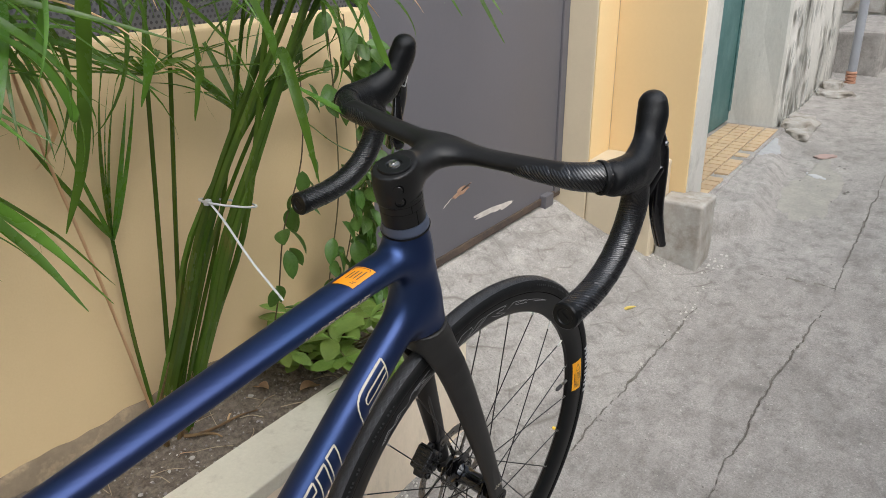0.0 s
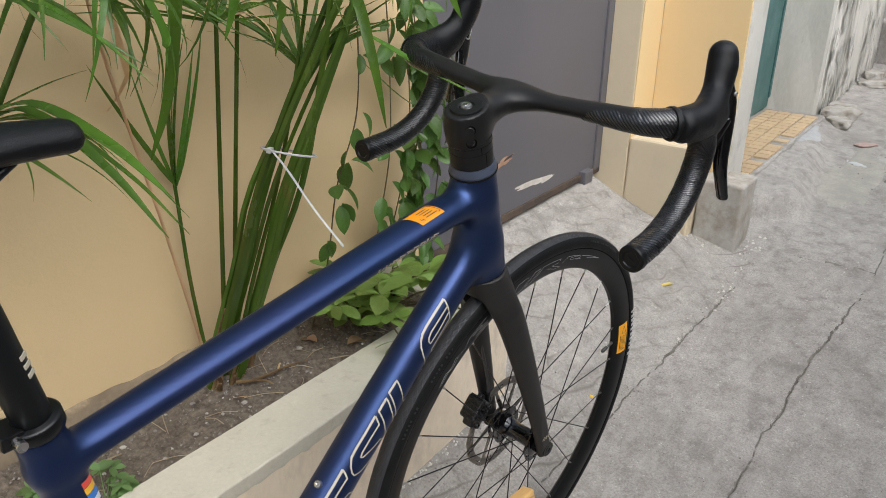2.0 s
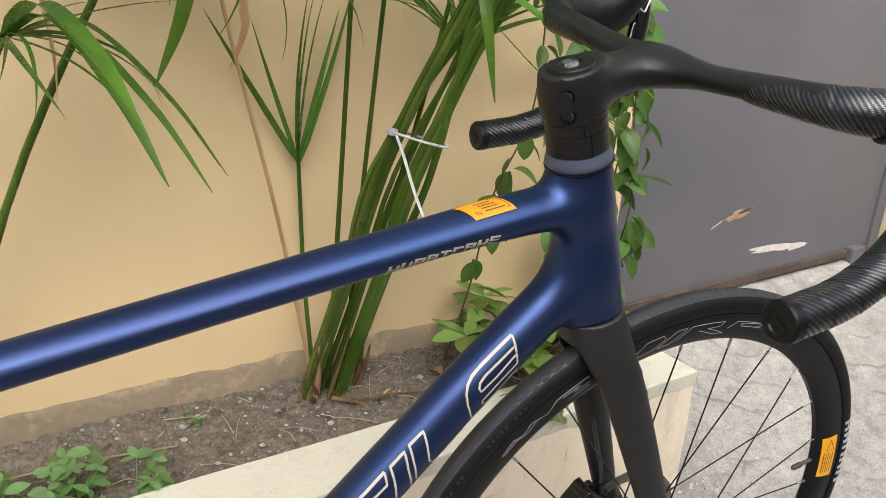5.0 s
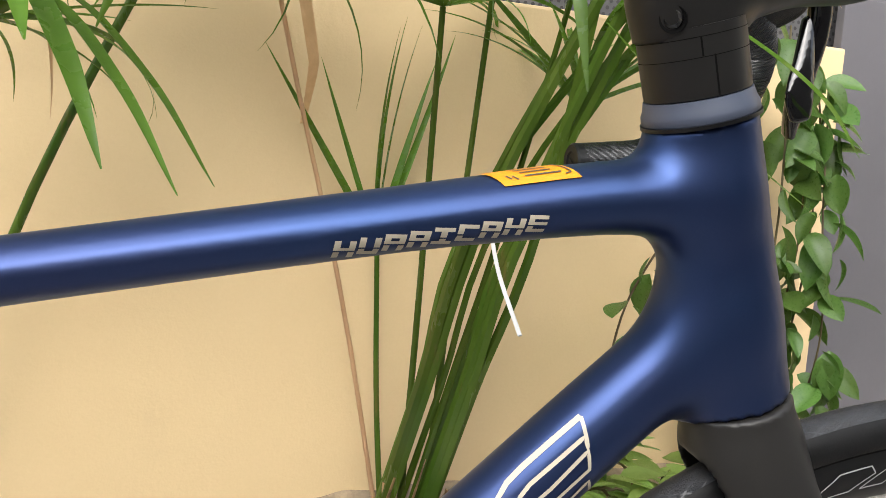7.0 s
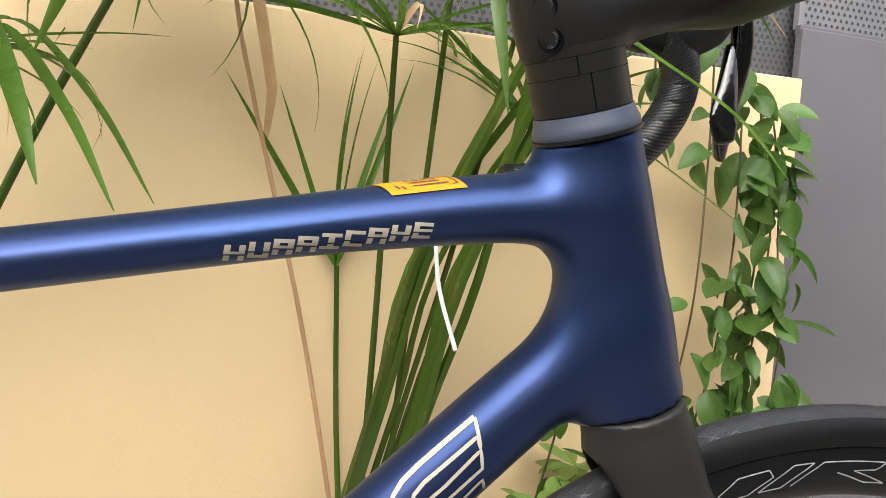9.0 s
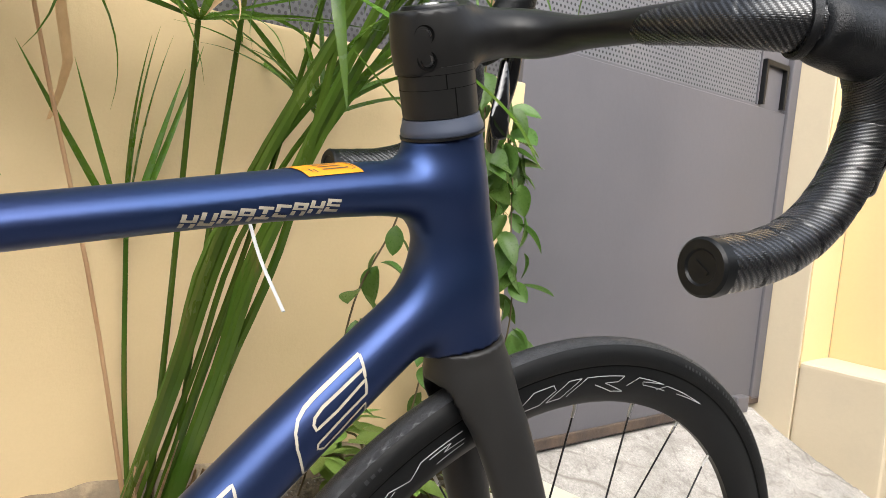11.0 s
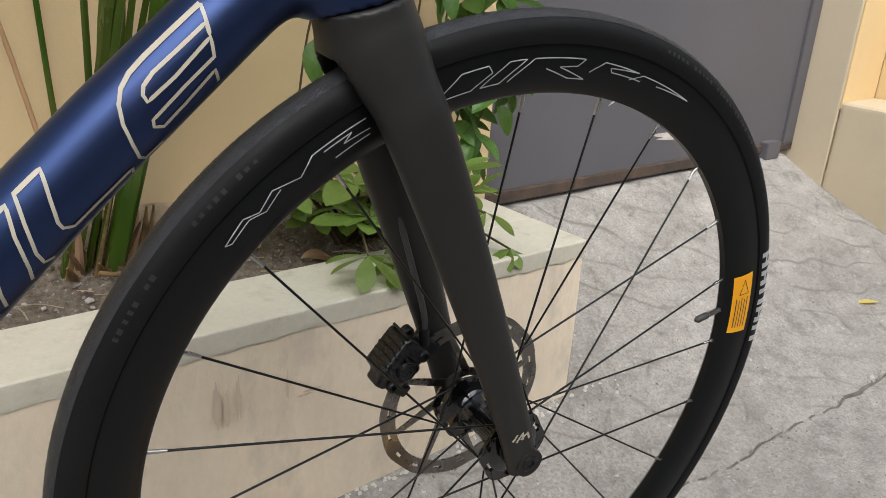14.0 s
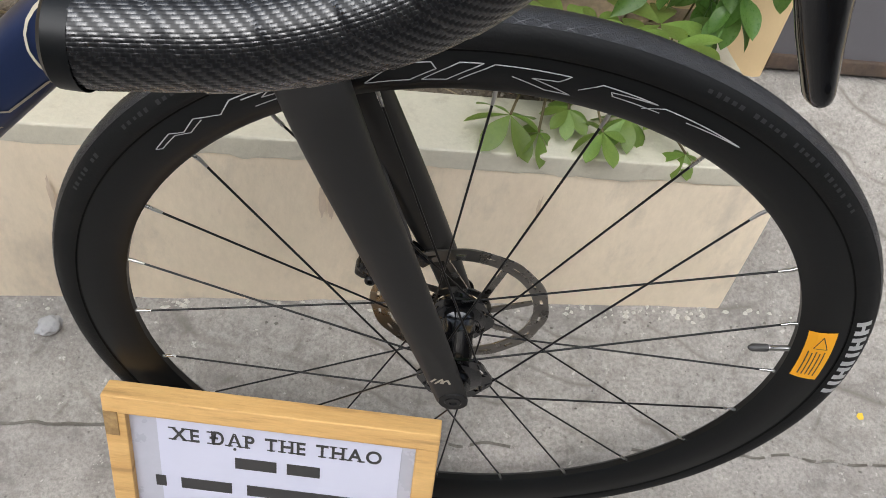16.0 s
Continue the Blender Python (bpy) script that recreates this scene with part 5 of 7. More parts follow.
rotor = part("rotor", rotor_mesh(), ROTOR, wheel, "slotted steel brake rotor", pose(0, 0.0365, 0))
CAL = pose(-0.0705, 0.036, 0.3975, 0, 38, 0) @ Matrix.Scale(0.9, 4)
def caliper_field(x, y, z):
    def block(hx, hy, hz, r, cx=0.0, cy=0.0, cz=0.0):
        qx, qy, qz = np.abs(x - cx) - hx + r, np.abs(y - cy) - hy + r, np.abs(z - cz) - hz + r
        out = np.sqrt(np.maximum(qx, 0) ** 2 + np.maximum(qy, 0) ** 2 + np.maximum(qz, 0) ** 2)
        return out + np.minimum(np.maximum(qx, np.maximum(qy, qz)), 0) - r
    f = block(0.0155, 0.0165, 0.0205, 0.005)
    f = smin(f, block(0.007, 0.010, 0.026, 0.004, -0.005, -0.004, -0.004), 0.004)
    f = smin(f, block(0.012, 0.007, 0.010, 0.004, 0.020, 0.006, 0.006), 0.005)
    # cut for the disc, hollows between the ribs
    slot = np.maximum(np.abs(y - 0.0005) - 0.0022, 0.002 - x)
    f = np.maximum(f, -slot)
    groove = block(0.006, 0.004, 0.0026, 0.001, 0.001, -0.0175, 0.004)
    f = np.maximum(f, -groove)
    return np.maximum(f, -block(0.006, 0.004, 0.0026, 0.001, 0.001, -0.0175, -0.006))
cal = part("brake_caliper", nets("brake_caliper", caliper_field, (-0.03, -0.025, -0.036), (0.038, 0.026, 0.032), 0.0014), CALBLACK, bike, "black finned disc brake caliper", CAL)
for k in range(7):
    u = k / 6
    part("cooling_fin", box_bm((-0.0186 + 0.004 * abs(u - 0.5), -0.0145, -0.0013), (-0.0125, 0.0115, 0.0013), 0.0006), CALBLACK, cal, "", pose(0, 0, -0.019 + 0.038 * u, 0, 8, 0))
for k in range(4):
    part("cooling_fin", box_bm((-0.0125, -0.0195, -0.0011), (-0.001, -0.014, 0.0011), 0.0005), CALBLACK, cal, "", pose(0, 0, -0.0135 + 0.0085 * k, 0, 18, 0))
part("piston_cover", lathe_mesh("piston_cover", [(0, -0.0030), (0.0030, -0.0030), (0.0034, -0.0042), (0.0074, -0.0040), (0.0092, -0.0024), (0.0098, 0.003)], 30, "y"), CALBLACK, cal, "", pose(0.004, -0.0155, -0.004))
part("piston_ring", lathe_mesh("piston_ring", [(0.0074, -0.0043), (0.0080, -0.0043), (0.0082, -0.0030)], 30, "y"), DARKSTEEL, cal, "", pose(0.004, -0.0155, -0.004))
part("mount_foot", rough_box((0.008, -0.004, 0.016), (0.034, 0.010, 0.029), 0.01, 0.0004, 3, 0.003), CALBLACK, cal)
part("mount_foot", rough_box((0.010, -0.004, -0.030), (0.036, 0.010, -0.018), 0.01, 0.0004, 4, 0.003), CALBLACK, cal)
for x, y, z in ((0.004, -0.0165, -0.0225), (0.010, -0.0165, 0.001), (-0.011, -0.006, 0.0235), (0.011, -0.0165, 0.014)):
    part("caliper_bolt", lathe_mesh("caliper_bolt", [(0, -0.002), (0.0024, -0.002), (0.0028, 0.0016), (0.0046, 0.0016), (0.0054, 0.0004), (0.0054, -0.006)], 18, "y"), BLACKMETAL, cal, "", pose(x, y, z, 0, 0, 180))
hose = spline([(-0.088, 0.03, 0.53), (-0.070, 0.0285, 0.48), (-0.054, 0.029, 0.435), (-0.05, 0.031, 0.41)], 24)
part("brake_hose", tube_mesh("brake_hose", hose, 0.0024, 10), INK, bike, "black brake hose")
part("hose_nut", tube_mesh("hose_nut", [(-0.052, 0.03, 0.422), (-0.0495, 0.031, 0.406)], 0.0042, 12), BLACKMETAL, bike)

# seat post, clamp, saddle, bolts
sa = Vector((-0.048, 0, 0.205)).normalized()
st0 = Vector((-0.708, 0, 0.742))
post = part("seat_post", tube_mesh("seat_post", [st0 - sa * 0.05, st0 + sa * 0.10, st0 + sa * 0.215], 0.0142, 32), RIMBLACK, bike, "black round seat post", FR)
part("seat_clamp", tube_mesh("seat_clamp", [st0 - sa * 0.002, st0 + sa * 0.0, st0 + sa * 0.0095, st0 + sa * 0.0115], [0.0185, 0.0205, 0.0205, 0.0185], 36), BLACKMETAL, bike, "black seat post clamp", FR)
part("clamp_bolt", tube_mesh("clamp_bolt", [st0 + sa * 0.005 + Vector((-0.019, -0.021, 0)), st0 + sa * 0.005 + Vector((-0.019, 0.02, 0))], 0.0042, 16), STEEL, bike, "small steel clamp bolt", FR)
part("clamp_lug", box_bm((-0.029, -0.012, -0.006), (-0.012, 0.012, 0.006), 0.002), BLACKMETAL, bike, "", FR @ Matrix.Translation(st0 + sa * 0.005))
for k in range(3):
    part("post_mark", box_bm((-0.0006, -0.0045, -0.0016), (0.0006, 0.0045, 0.0016)), CREAM, post, "", Matrix.Translation(st0 + sa * (0.055 + 0.008 * k)) @ pose(0.0104, -0.0104, 0, 0, -13, -45))
def saddle_field(x, y, z):
    f = chain(x, y, z, [(-0.662, 0, 0.954, 0.0115, 0.0165), (-0.70, 0, 0.9565, 0.0125, 0.0205), (-0.76, 0, 0.957, 0.013, 0.029), (-0.83, 0, 0.960, 0.0135, 0.05), (-0.90, 0, 0.965, 0.0135, 0.064)], 0.02)
    return f
part("saddle", nets("saddle", saddle_field, (-0.98, -0.09, 0.925), (-0.63, 0.09, 1.0), 0.003), HOOD, bike, "smooth black saddle", FR)
for sg in (-1, 1):
    part("saddle_rail", tube_mesh("saddle_rail", spline([(-0.70, sg * 0.008, 0.947), (-0.735, sg * 0.018, 0.935), (-0.80, sg * 0.021, 0.934), (-0.86, sg * 0.022, 0.95)], 20), 0.0035, 10), BLACKMETAL, bike, "", FR)
part("post_head", box_bm((-0.785, -0.024, 0.922), (-0.735, 0.024, 0.948), 0.008), BLACKMETAL, bike, "", FR)
for d in (0.0, 0.064):
    ub, zb = -0.4215 - d * 0.707, 0.5005 - d * 0.707
    part("bottle_bolt", lathe_mesh("bottle_bolt", [(0, 0.002), (0.0022, 0.002), (0.0024, 0.0042), (0.0042, 0.004), (0.0048, 0.002), (0.0048, -0.003)], 20, "z"), STEEL, bike, "domed steel bottle cage bolt", FR @ pose(ub, 0, zb - 0.001, 0, -45, 0))


# ---- prints and stickers ----
def ribbon(lines, width, place, step=0.002):
    """A thin printed line along polylines in flat coordinates; place() lays rows of (a, b) on the surface."""
    verts, faces, flat = [], [], []
    for line in lines:
        pts = np.array(line, float)
        seg = []
        for p, q in zip(pts[:-1], pts[1:]):
            n = max(1, int(np.linalg.norm(q - p) / step))
            seg += [p + (q - p) * i / n for i in range(n)]
        seg = np.array(seg + [pts[-1]])
        d = np.gradient(seg, axis=0)
        d /= np.linalg.norm(d, axis=1)[:, None] + 1e-9
        nrm = np.stack([-d[:, 1], d[:, 0]], 1) * width / 2
        k = len(flat)
        for i in range(len(seg)):
            flat += [seg[i] + nrm[i], seg[i] - nrm[i]]
        for i in range(len(seg) - 1):
            faces.append((k + 2 * i, k + 2 * i + 1, k + 2 * i + 3, k + 2 * i + 2))
    return mesh_from("print", place(np.array(flat)), faces)


def patch(a0, a1, b0, b1, place, n=12, m=6, skew=0.0):
    """A printed rectangle laid on the surface."""
    flat = [(a0 + (a1 - a0) * i / n + skew * j / m, b0 + (b1 - b0) * j / m) for i in range(n + 1) for j in range(m + 1)]
    faces = [(i * (m + 1) + j, (i + 1) * (m + 1) + j, (i + 1) * (m + 1) + j + 1, i * (m + 1) + j + 1) for i in range(n) for j in range(m)]
    return mesh_from("print", place(np.array(flat)), faces)


def on_down_tube(f):
    return on_side(frame_field, -0.42 + f[:, 0] * 0.7155 - f[:, 1] * 0.6987, 0.466 + f[:, 0] * 0.6987 + f[:, 1] * 0.7155)


slot_block = [[(0.2742, 0.0210), (0.2656, 0.0090), (0.2689, 0.0146), (0.2516, 0.0152), (0.2336, 0.0160), (0.2259, 0.0150), (0.2224, 0.0126), (0.2215, 0.0090), (0.2398, 0.0080), (0.2656, 0.0090), (0.2600, 0.0010), (0.2400, 0.0014), (0.2167, 0.0010), (0.2145, -0.0020), (0.2180, -0.0060), (0.2337, -0.0058), (0.2560, -0.0045), (0.2535, -0.0115)],
           [(0.2742, 0.0210), (0.2547, 0.0217), (0.2364, 0.0222), (0.2258, 0.0220), (0.2177, 0.0204), (0.2112, 0.0168), (0.2056, 0.0100), (0.2013, 0.0), (0.1985, -0.0085), (0.2000, -0.0125), (0.2120, -0.0135)]]
foot_block = [[(0.1345, -0.0135), (0.1300, -0.0105), (0.1320, -0.0030), (0.1404, 0.0107), (0.1480, 0.0215), (0.1647, 0.0212), (0.1560, 0.0092), (0.1500, 0.0), (0.1491, -0.0042), (0.1530, -0.0085), (0.1720, -0.0095), (0.1920, -0.0105), (0.1905, -0.0135)]]
bar_block = [[(0.1021, -0.0125), (0.1064, -0.0046), (0.1185, 0.0122), (0.1243, 0.0209), (0.1415, 0.0210), (0.1329, 0.0099), (0.1240, -0.0062), (0.1195, -0.0130)]]
bend_block = [[(0.1179, 0.0214), (0.1119, 0.0140), (0.0921, 0.0145), (0.0764, 0.0144), (0.0708, 0.0130), (0.0722, 0.0106), (0.0880, 0.0038), (0.0985, 0.0006), (0.1005, -0.0050), (0.0960, -0.0130)],
           [(0.1179, 0.0214), (0.0969, 0.0211), (0.0768, 0.0211), (0.0653, 0.0206), (0.0565, 0.0171), (0.0513, 0.0124), (0.0502, 0.0081), (0.0560, 0.0028), (0.0680, -0.0020), (0.0790, -0.0050), (0.0700, -0.0125)]]
def shifted(lines, d):
    return [[(a + d, b) for a, b in ln] for ln in lines]
for ln in (slot_block, foot_block, bar_block, bend_block, shifted(bend_block, -0.0683), shifted(bar_block, -0.16), shifted(foot_block, -0.235)):
    part("outline_graphic", ribbon(ln, 0.0018, on_down_tube), CREAM, frame_ob, "cream outline graphic on the down tube")


def on_tt_side(f):
    return on_side(frame_field, f[:, 0], f[:, 1])


UPRIGHT_L, UPRIGHT_R, TOP, MID, LOW, POST = (0.0, 0.30), (0.70, 1.0), (0.0064, 0.0082), (0.0036, 0.0050), (0.0, 0.0017), (0.34, 0.66)
MOTIFS = ((UPRIGHT_L, UPRIGHT_R, MID), (UPRIGHT_L, UPRIGHT_R, LOW), (UPRIGHT_L, UPRIGHT_R, TOP, MID), (UPRIGHT_L, UPRIGHT_R, TOP, MID), (POST, TOP, LOW), (UPRIGHT_L, TOP, LOW), (UPRIGHT_L, UPRIGHT_R, TOP, MID), (UPRIGHT_L, UPRIGHT_R, MID), (UPRIGHT_L, TOP, MID, LOW))
for k, motif in enumerate(MOTIFS):
    u0, w, zb = -0.3662 + 0.01063 * k, 0.0092, 0.7502 + 0.0152 * (k / 8.6)
    for bar in motif:
        if bar in (TOP, MID, LOW):
            part("block_graphic", patch(u0 + bar[0] * 0.1, u0 + w + bar[0] * 0.1, zb + bar[0], zb + bar[1], on_tt_side, 5, 2), CREAM, frame_ob)
        else:
            for v0, v1 in ((0.0, 0.0029), (0.0036, 0.0082)):
                part("block_graphic", patch(u0 + w * bar[0] + v0 * 0.1, u0 + w * bar[1] + v0 * 0.1, zb + v0, zb + v1, on_tt_side, 3, 3, skew=0.0004), CREAM, frame_ob)


def on_tt_top(f):
    return on_top(frame_field, f[:, 0], f[:, 1], 0.775)


sticker = part("warning_sticker", patch(-0.2905, -0.2535, -0.0145, 0.0075, on_tt_top, 14, 10, skew=-0.0085), ORANGE, frame_ob, "orange warning sticker on the top tube")
def on_tt_print(f):
    q = on_tt_top(f)
    q[:, 2] += 0.0004
    return q
for a0, a1, b in ((-0.2795, -0.262, -0.010), (-0.281, -0.266, -0.0065), (-0.283, -0.267, -0.003), (-0.285, -0.270, 0.0005)):
    part("print_bar", patch(a0, a1, b, b + 0.0011, on_tt_print, 4, 1), INK, sticker)
part("print_mark", ribbon([[(-0.2880, -0.0075), (-0.2862, -0.0110), (-0.2850, -0.0085), (-0.2832, -0.0118)]], 0.0011, on_tt_print), INK, sticker)
part("print_edge", ribbon([[(-0.2605, -0.0115), (-0.2575, -0.0105), (-0.2640, 0.0055), (-0.2700, 0.0050)]], 0.0008, on_tt_print), INK, sticker)
bands = [((0.70, 0.08, 0.06), "red"), ((0.8, 0.45, 0.03), "yellow"), ((0.05, 0.2, 0.6), "blue"), ((0.75, 0.75, 0.75), "white"), ((0.02, 0.02, 0.02), "black")]
for k, (col, nm) in enumerate(bands):
    z0 = 0.6865 - 0.0072 * k
    part("colour_band", patch(-0.6885 + 0.0017 * k, -0.6772 + 0.0017 * k, z0 - 0.0068, z0, on_tt_side, 5, 2, skew=-0.0016), mat("band_" + nm, col, 0.4, bump=0.0, fine=0.0, amount=0.05), frame_ob, nm + " sticker band")


def on_fork(f):
    return on_side(fork_field, f[:, 0], f[:, 1], core=-0.0505)


part("fork_mark", ribbon([[(-0.0215, 0.3665), (-0.0180, 0.3725)], [(-0.0178, 0.3650), (-0.0130, 0.3730), (-0.0118, 0.3660)], [(-0.0140, 0.3665), (-0.0085, 0.3720), (-0.0060, 0.3662)]], 0.0019, on_fork), CREAM, fork, "small cream mark")


def on_rim(f, lift=0.0005):
    a, r = np.radians(f[:, 0]), f[:, 1]
    y = -np.interp(r, [0.2766, 0.2795, 0.288, 0.300, 0.3125], [0.003, 0.0062, 0.0104, 0.0124, 0.0118]) - lift
    return np.stack([r * np.cos(a), y, r * np.sin(a)], 1)


def rim_lines(lines, width, material, label=""):
    """Lines in (degrees, radius); drawn in evenly scaled coordinates."""
    k = math.radians(1) * 0.3
    scaled = [[(a * k, r) for a, r in ln] for ln in lines]
    return part("rim_graphic", ribbon(scaled, width, lambda f: on_rim(np.stack([f[:, 0] / k, f[:, 1]], 1)), 0.001), material, rim, label)


rim_lines([[(138.5, 0.2990), (135.0, 0.3022), (133.2, 0.2975), (130.6, 0.3022), (127.2, 0.2960), (124.8, 0.3030), (117.4, 0.3034)], [(138.5, 0.2990), (137.8, 0.2965), (134.6, 0.2990), (132.6, 0.2945), (129.8, 0.2990)]], 0.0008, SILVERPRINT, "grey outline graphic on the rim")
rim_lines([[(123.5, 0.3002), (119.6, 0.3005), (121.0, 0.2968), (117.4, 0.2962)], [(122.6, 0.2918), (117.6, 0.2926)]], 0.0008, SILVERPRINT)
rim_lines([[(108.5, 0.2900), (104.4, 0.3030), (100.5, 0.3034), (100.0, 0.2985), (103.2, 0.2900), (108.5, 0.2900)], [(101.8, 0.2900), (97.4, 0.3034), (94.8, 0.3034), (98.9, 0.2900), (101.8, 0.2900)]], 0.0008, SILVERPRINT)
rim_lines([[(97.6, 0.2900), (93.6, 0.3032), (85.2, 0.3026), (86.4, 0.2974), (89.4, 0.2966), (84.6, 0.2886), (87.6, 0.2888), (91.6, 0.2958)], [(84.0, 0.2940), (81.6, 0.3022), (74.8, 0.3010), (80.4, 0.2990), (80.0, 0.2962), (74.0, 0.2958)], [(76.2, 0.2945), (73.8, 0.3004), (62.9, 0.3006), (70.5, 0.2972)]], 0.0008, SILVERPRINT)
def polar_patch(a0, a1, r0, r1, material, name, parent, label="", lift=0.0006, n=8, surface=None, cut=0.0):
    place = surface or (lambda f: on_rim(f, lift))
    return part(name, patch(a0, a1, r0, r1, place, n, 3, skew=cut), material, parent, label)
rs = polar_patch(5.3, 18.4, 0.2832, 0.3038, ORANGE_SIDEWAYS, "rim_sticker", rim, "orange warning sticker on the rim", 0.0006, 10)
for k in range(5):
    polar_patch(6.5, 13.2 - 0.4 * (k % 2), 0.2865 + 0.0030 * k, 0.2874 + 0.0030 * k, INK, "print_bar", rs, "", 0.0010, 5)
kk = math.radians(1) * 0.3
part("print_mark", ribbon([[(14.0 * kk, 0.2895), (17.2 * kk, 0.2945), (14.0 * kk, 0.2995), (14.0 * kk, 0.2895)]], 0.0008, lambda f: on_rim(np.stack([f[:, 0] / kk, f[:, 1]], 1), 0.001), 0.001), INK, rs)


def on_tyre(f, lift=0.0004):
    a, r = np.radians(f[:, 0]), f[:, 1]
    y = -np.sqrt(np.maximum(0.0142 ** 2 - (r - (R - 0.0142)) ** 2, 1e-9))
    k = 1 + lift / 0.0142
    rr = R - 0.0142 + (r - (R - 0.0142)) * k
    return np.stack([rr * np.cos(a), y * k, rr * np.sin(a)], 1)


for k, (w0, mid) in enumerate(((3.2, 1), (3.1, 1), (3.3, 0), (3.2, 1), (3.3, 0))):
    a0 = 21.2 - 3.9 * k
    part("tyre_block", patch(a0 - w0, a0 - w0 + 1.1, 0.3150, 0.3255, on_tyre, 3, 4), SILVERPRINT, tyre, "light grey block print on the tyre" if k == 0 else "")
    part("tyre_block", patch(a0 - 1.0, a0, 0.3150, 0.3255, on_tyre, 3, 4), SILVERPRINT, tyre)
    if mid:
        part("tyre_block", patch(a0 - w0 + 1.1, a0 - 1.0, 0.3190, 0.3216, on_tyre, 3, 2), SILVERPRINT, tyre)


def tread():
    """Shallow diamond ribs pressed into the tread."""
    verts, faces = [], []
    def rib(p, q, w):
        k = len(verts)
        n = 4
        for i in range(n + 1):
            a = p[0] + (q[0] - p[0]) * i / n
            v = p[1] + (q[1] - p[1]) * i / n
            for da in (-w, w):
                ph = radians(v)
                r = R - 0.0142 + 0.01465 * math.cos(ph)
                aa = radians(a + da)
                verts.append((r * math.cos(aa), 0.01465 * math.sin(ph), r * math.sin(aa)))
        for i in range(n):
            faces.append((k + 2 * i, k + 2 * i + 1, k + 2 * i + 3, k + 2 * i + 2))
    for i in range(150):
        a = i * 2.4
        for sg in (-1, 1):
            rib((a, sg * 3), (a + 3.6, sg * 42), 0.13)
            rib((a + 3.6, sg * 3), (a, sg * 42), 0.13)
            for k in range(3):
                rib((a + 1.55 + 0.25 * k, sg * (17 + 2 * k)), (a + 1.9 + 0.25 * k, sg * (27 + 2 * k)), 0.05)
    # lighter bluish band over the tyre: grazing sky reflection put into the colour
    band = [(R - 0.0142 + 0.0144 * math.cos(radians(k * 7)), 0.0144 * math.sin(radians(k * 7))) for k in range(-6, 7)]
    part("tread_band", lathe_mesh("tread_band", band, 220), mat("sky_lit_tread", (0.022, 0.023, 0.027), 0.42, fine=0.3, fine_scale=700, bump=0.5, bump_scale=900, amount=0.4, scale=60), tyre, "tread band with the sky's pale reflection in its colour")
    part("bead_line", lathe_mesh("bead_line", [(0.3110, -0.0126), (0.3128, -0.0129), (0.3140, -0.0126)], 220), mat("bead_gap", (0.002, 0.002, 0.002), 0.9, bump=0.0, spec=0.1), tyre, "dark bead gap")
    # ribs paler still, for the sky highlight on them
    part("tread", mesh_from("tread", verts, faces), mat("sky_lit_rib", (0.036, 0.038, 0.044), 0.42, bump=0.0, amount=0.3), tyre, "raised diamond tread ribs", kind="stuff")


tread()


EMBOSS = mat("embossed_rubber", (0.017, 0.017, 0.018), 0.5, bump=0.0, amount=0.3)


# worn, unreadable raised marks round the sidewall
mark_rng = random.Random(41)
for a0, count in ((71.0, 26), (138.0, 9), (152.0, 8)):
    for k in range(count):
        if k % 6 == 5:
            continue
        a, w, h = a0 - 1.05 * k, mark_rng.uniform(0.42, 0.68), mark_rng.uniform(0.0009, 0.0016)
        part("size_mark", patch(a, a + w, 0.3232 - h, 0.3232 + h, on_tyre, 2, 2), EMBOSS, tyre)

# ---- the framed shop sign leaning on the wheel ----
SIGN = Matrix.Translation((-0.148, -0.113, 0.004)) @ pose(0, 0, 0, 0, 0, -2.2) @ pose(0, 0, 0, -14, 0.0, 0) @ pose(0, 0, 0, 0, -2.3, 0)
sign = thing("shop_sign", "paper shop sign in a pine frame leaning on the wheel", "sign", SIGN)
W2, H2, BW = 0.156, 0.241, 0.021
part("backing", box_bm((-W2 + 0.01, -0.002, 0.01), (W2 - 0.01, 0.001, H2 - 0.01)), mat("grey_backing", (0.44, 0.44, 0.50), 0.3, tint=(0.52, 0.52, 0.58), amount=0.5, scale=9, bump=0.05, coat=0.3), sign, "pale grey backing sheet")
part("paper", box_bm((-0.109, -0.003, 0.01), (W2 - 0.034, -0.0021, H2 - 0.0135)), PAPER, sign, "white printed paper under a clear film")
part("worn_corner", rough_box((-W2 + 0.001, -0.0108, H2 - 0.048), (-W2 + 0.014, -0.0092, H2 - 0.019), 0.004, 0.0006, 3, 0.0005), mat("worn_wood", (0.25, 0.15, 0.06), 0.8, tint=(0.42, 0.28, 0.12), amount=0.9, scale=160, bump=0.4), sign, "brown worn patch of the frame")
for nm, lo, hi in (("top_rail", (-W2, -0.010, H2 - BW), (W2, 0.012, H2)), ("bottom_rail", (-W2, -0.010, 0), (W2, 0.012, BW)), ("side_rail", (-W2, -0.0095, BW), (-W2 + BW, 0.0115, H2 - BW)), ("side_rail", (W2 - BW, -0.0095, BW), (W2, 0.0115, H2 - BW))):
    part(nm, box_bm(lo, hi, 0.0018), WOOD, sign)


def lettering(name, body, size, x, z, parent, align="CENTER", y=-0.0036, material=INK):
    cu = bpy.data.curves.new(name, "FONT")
    cu.body, cu.size, cu.align_x, cu.extrude = body, size, align, 0.0002
    cu.offset = 0.0004
    tmp = bpy.data.objects.new(name, cu)
    me = bpy.data.meshes.new_from_object(tmp)
    bpy.data.objects.remove(tmp)
    return part(name, me, material, parent, "", pose(x, y, z, 90, 0, 0))


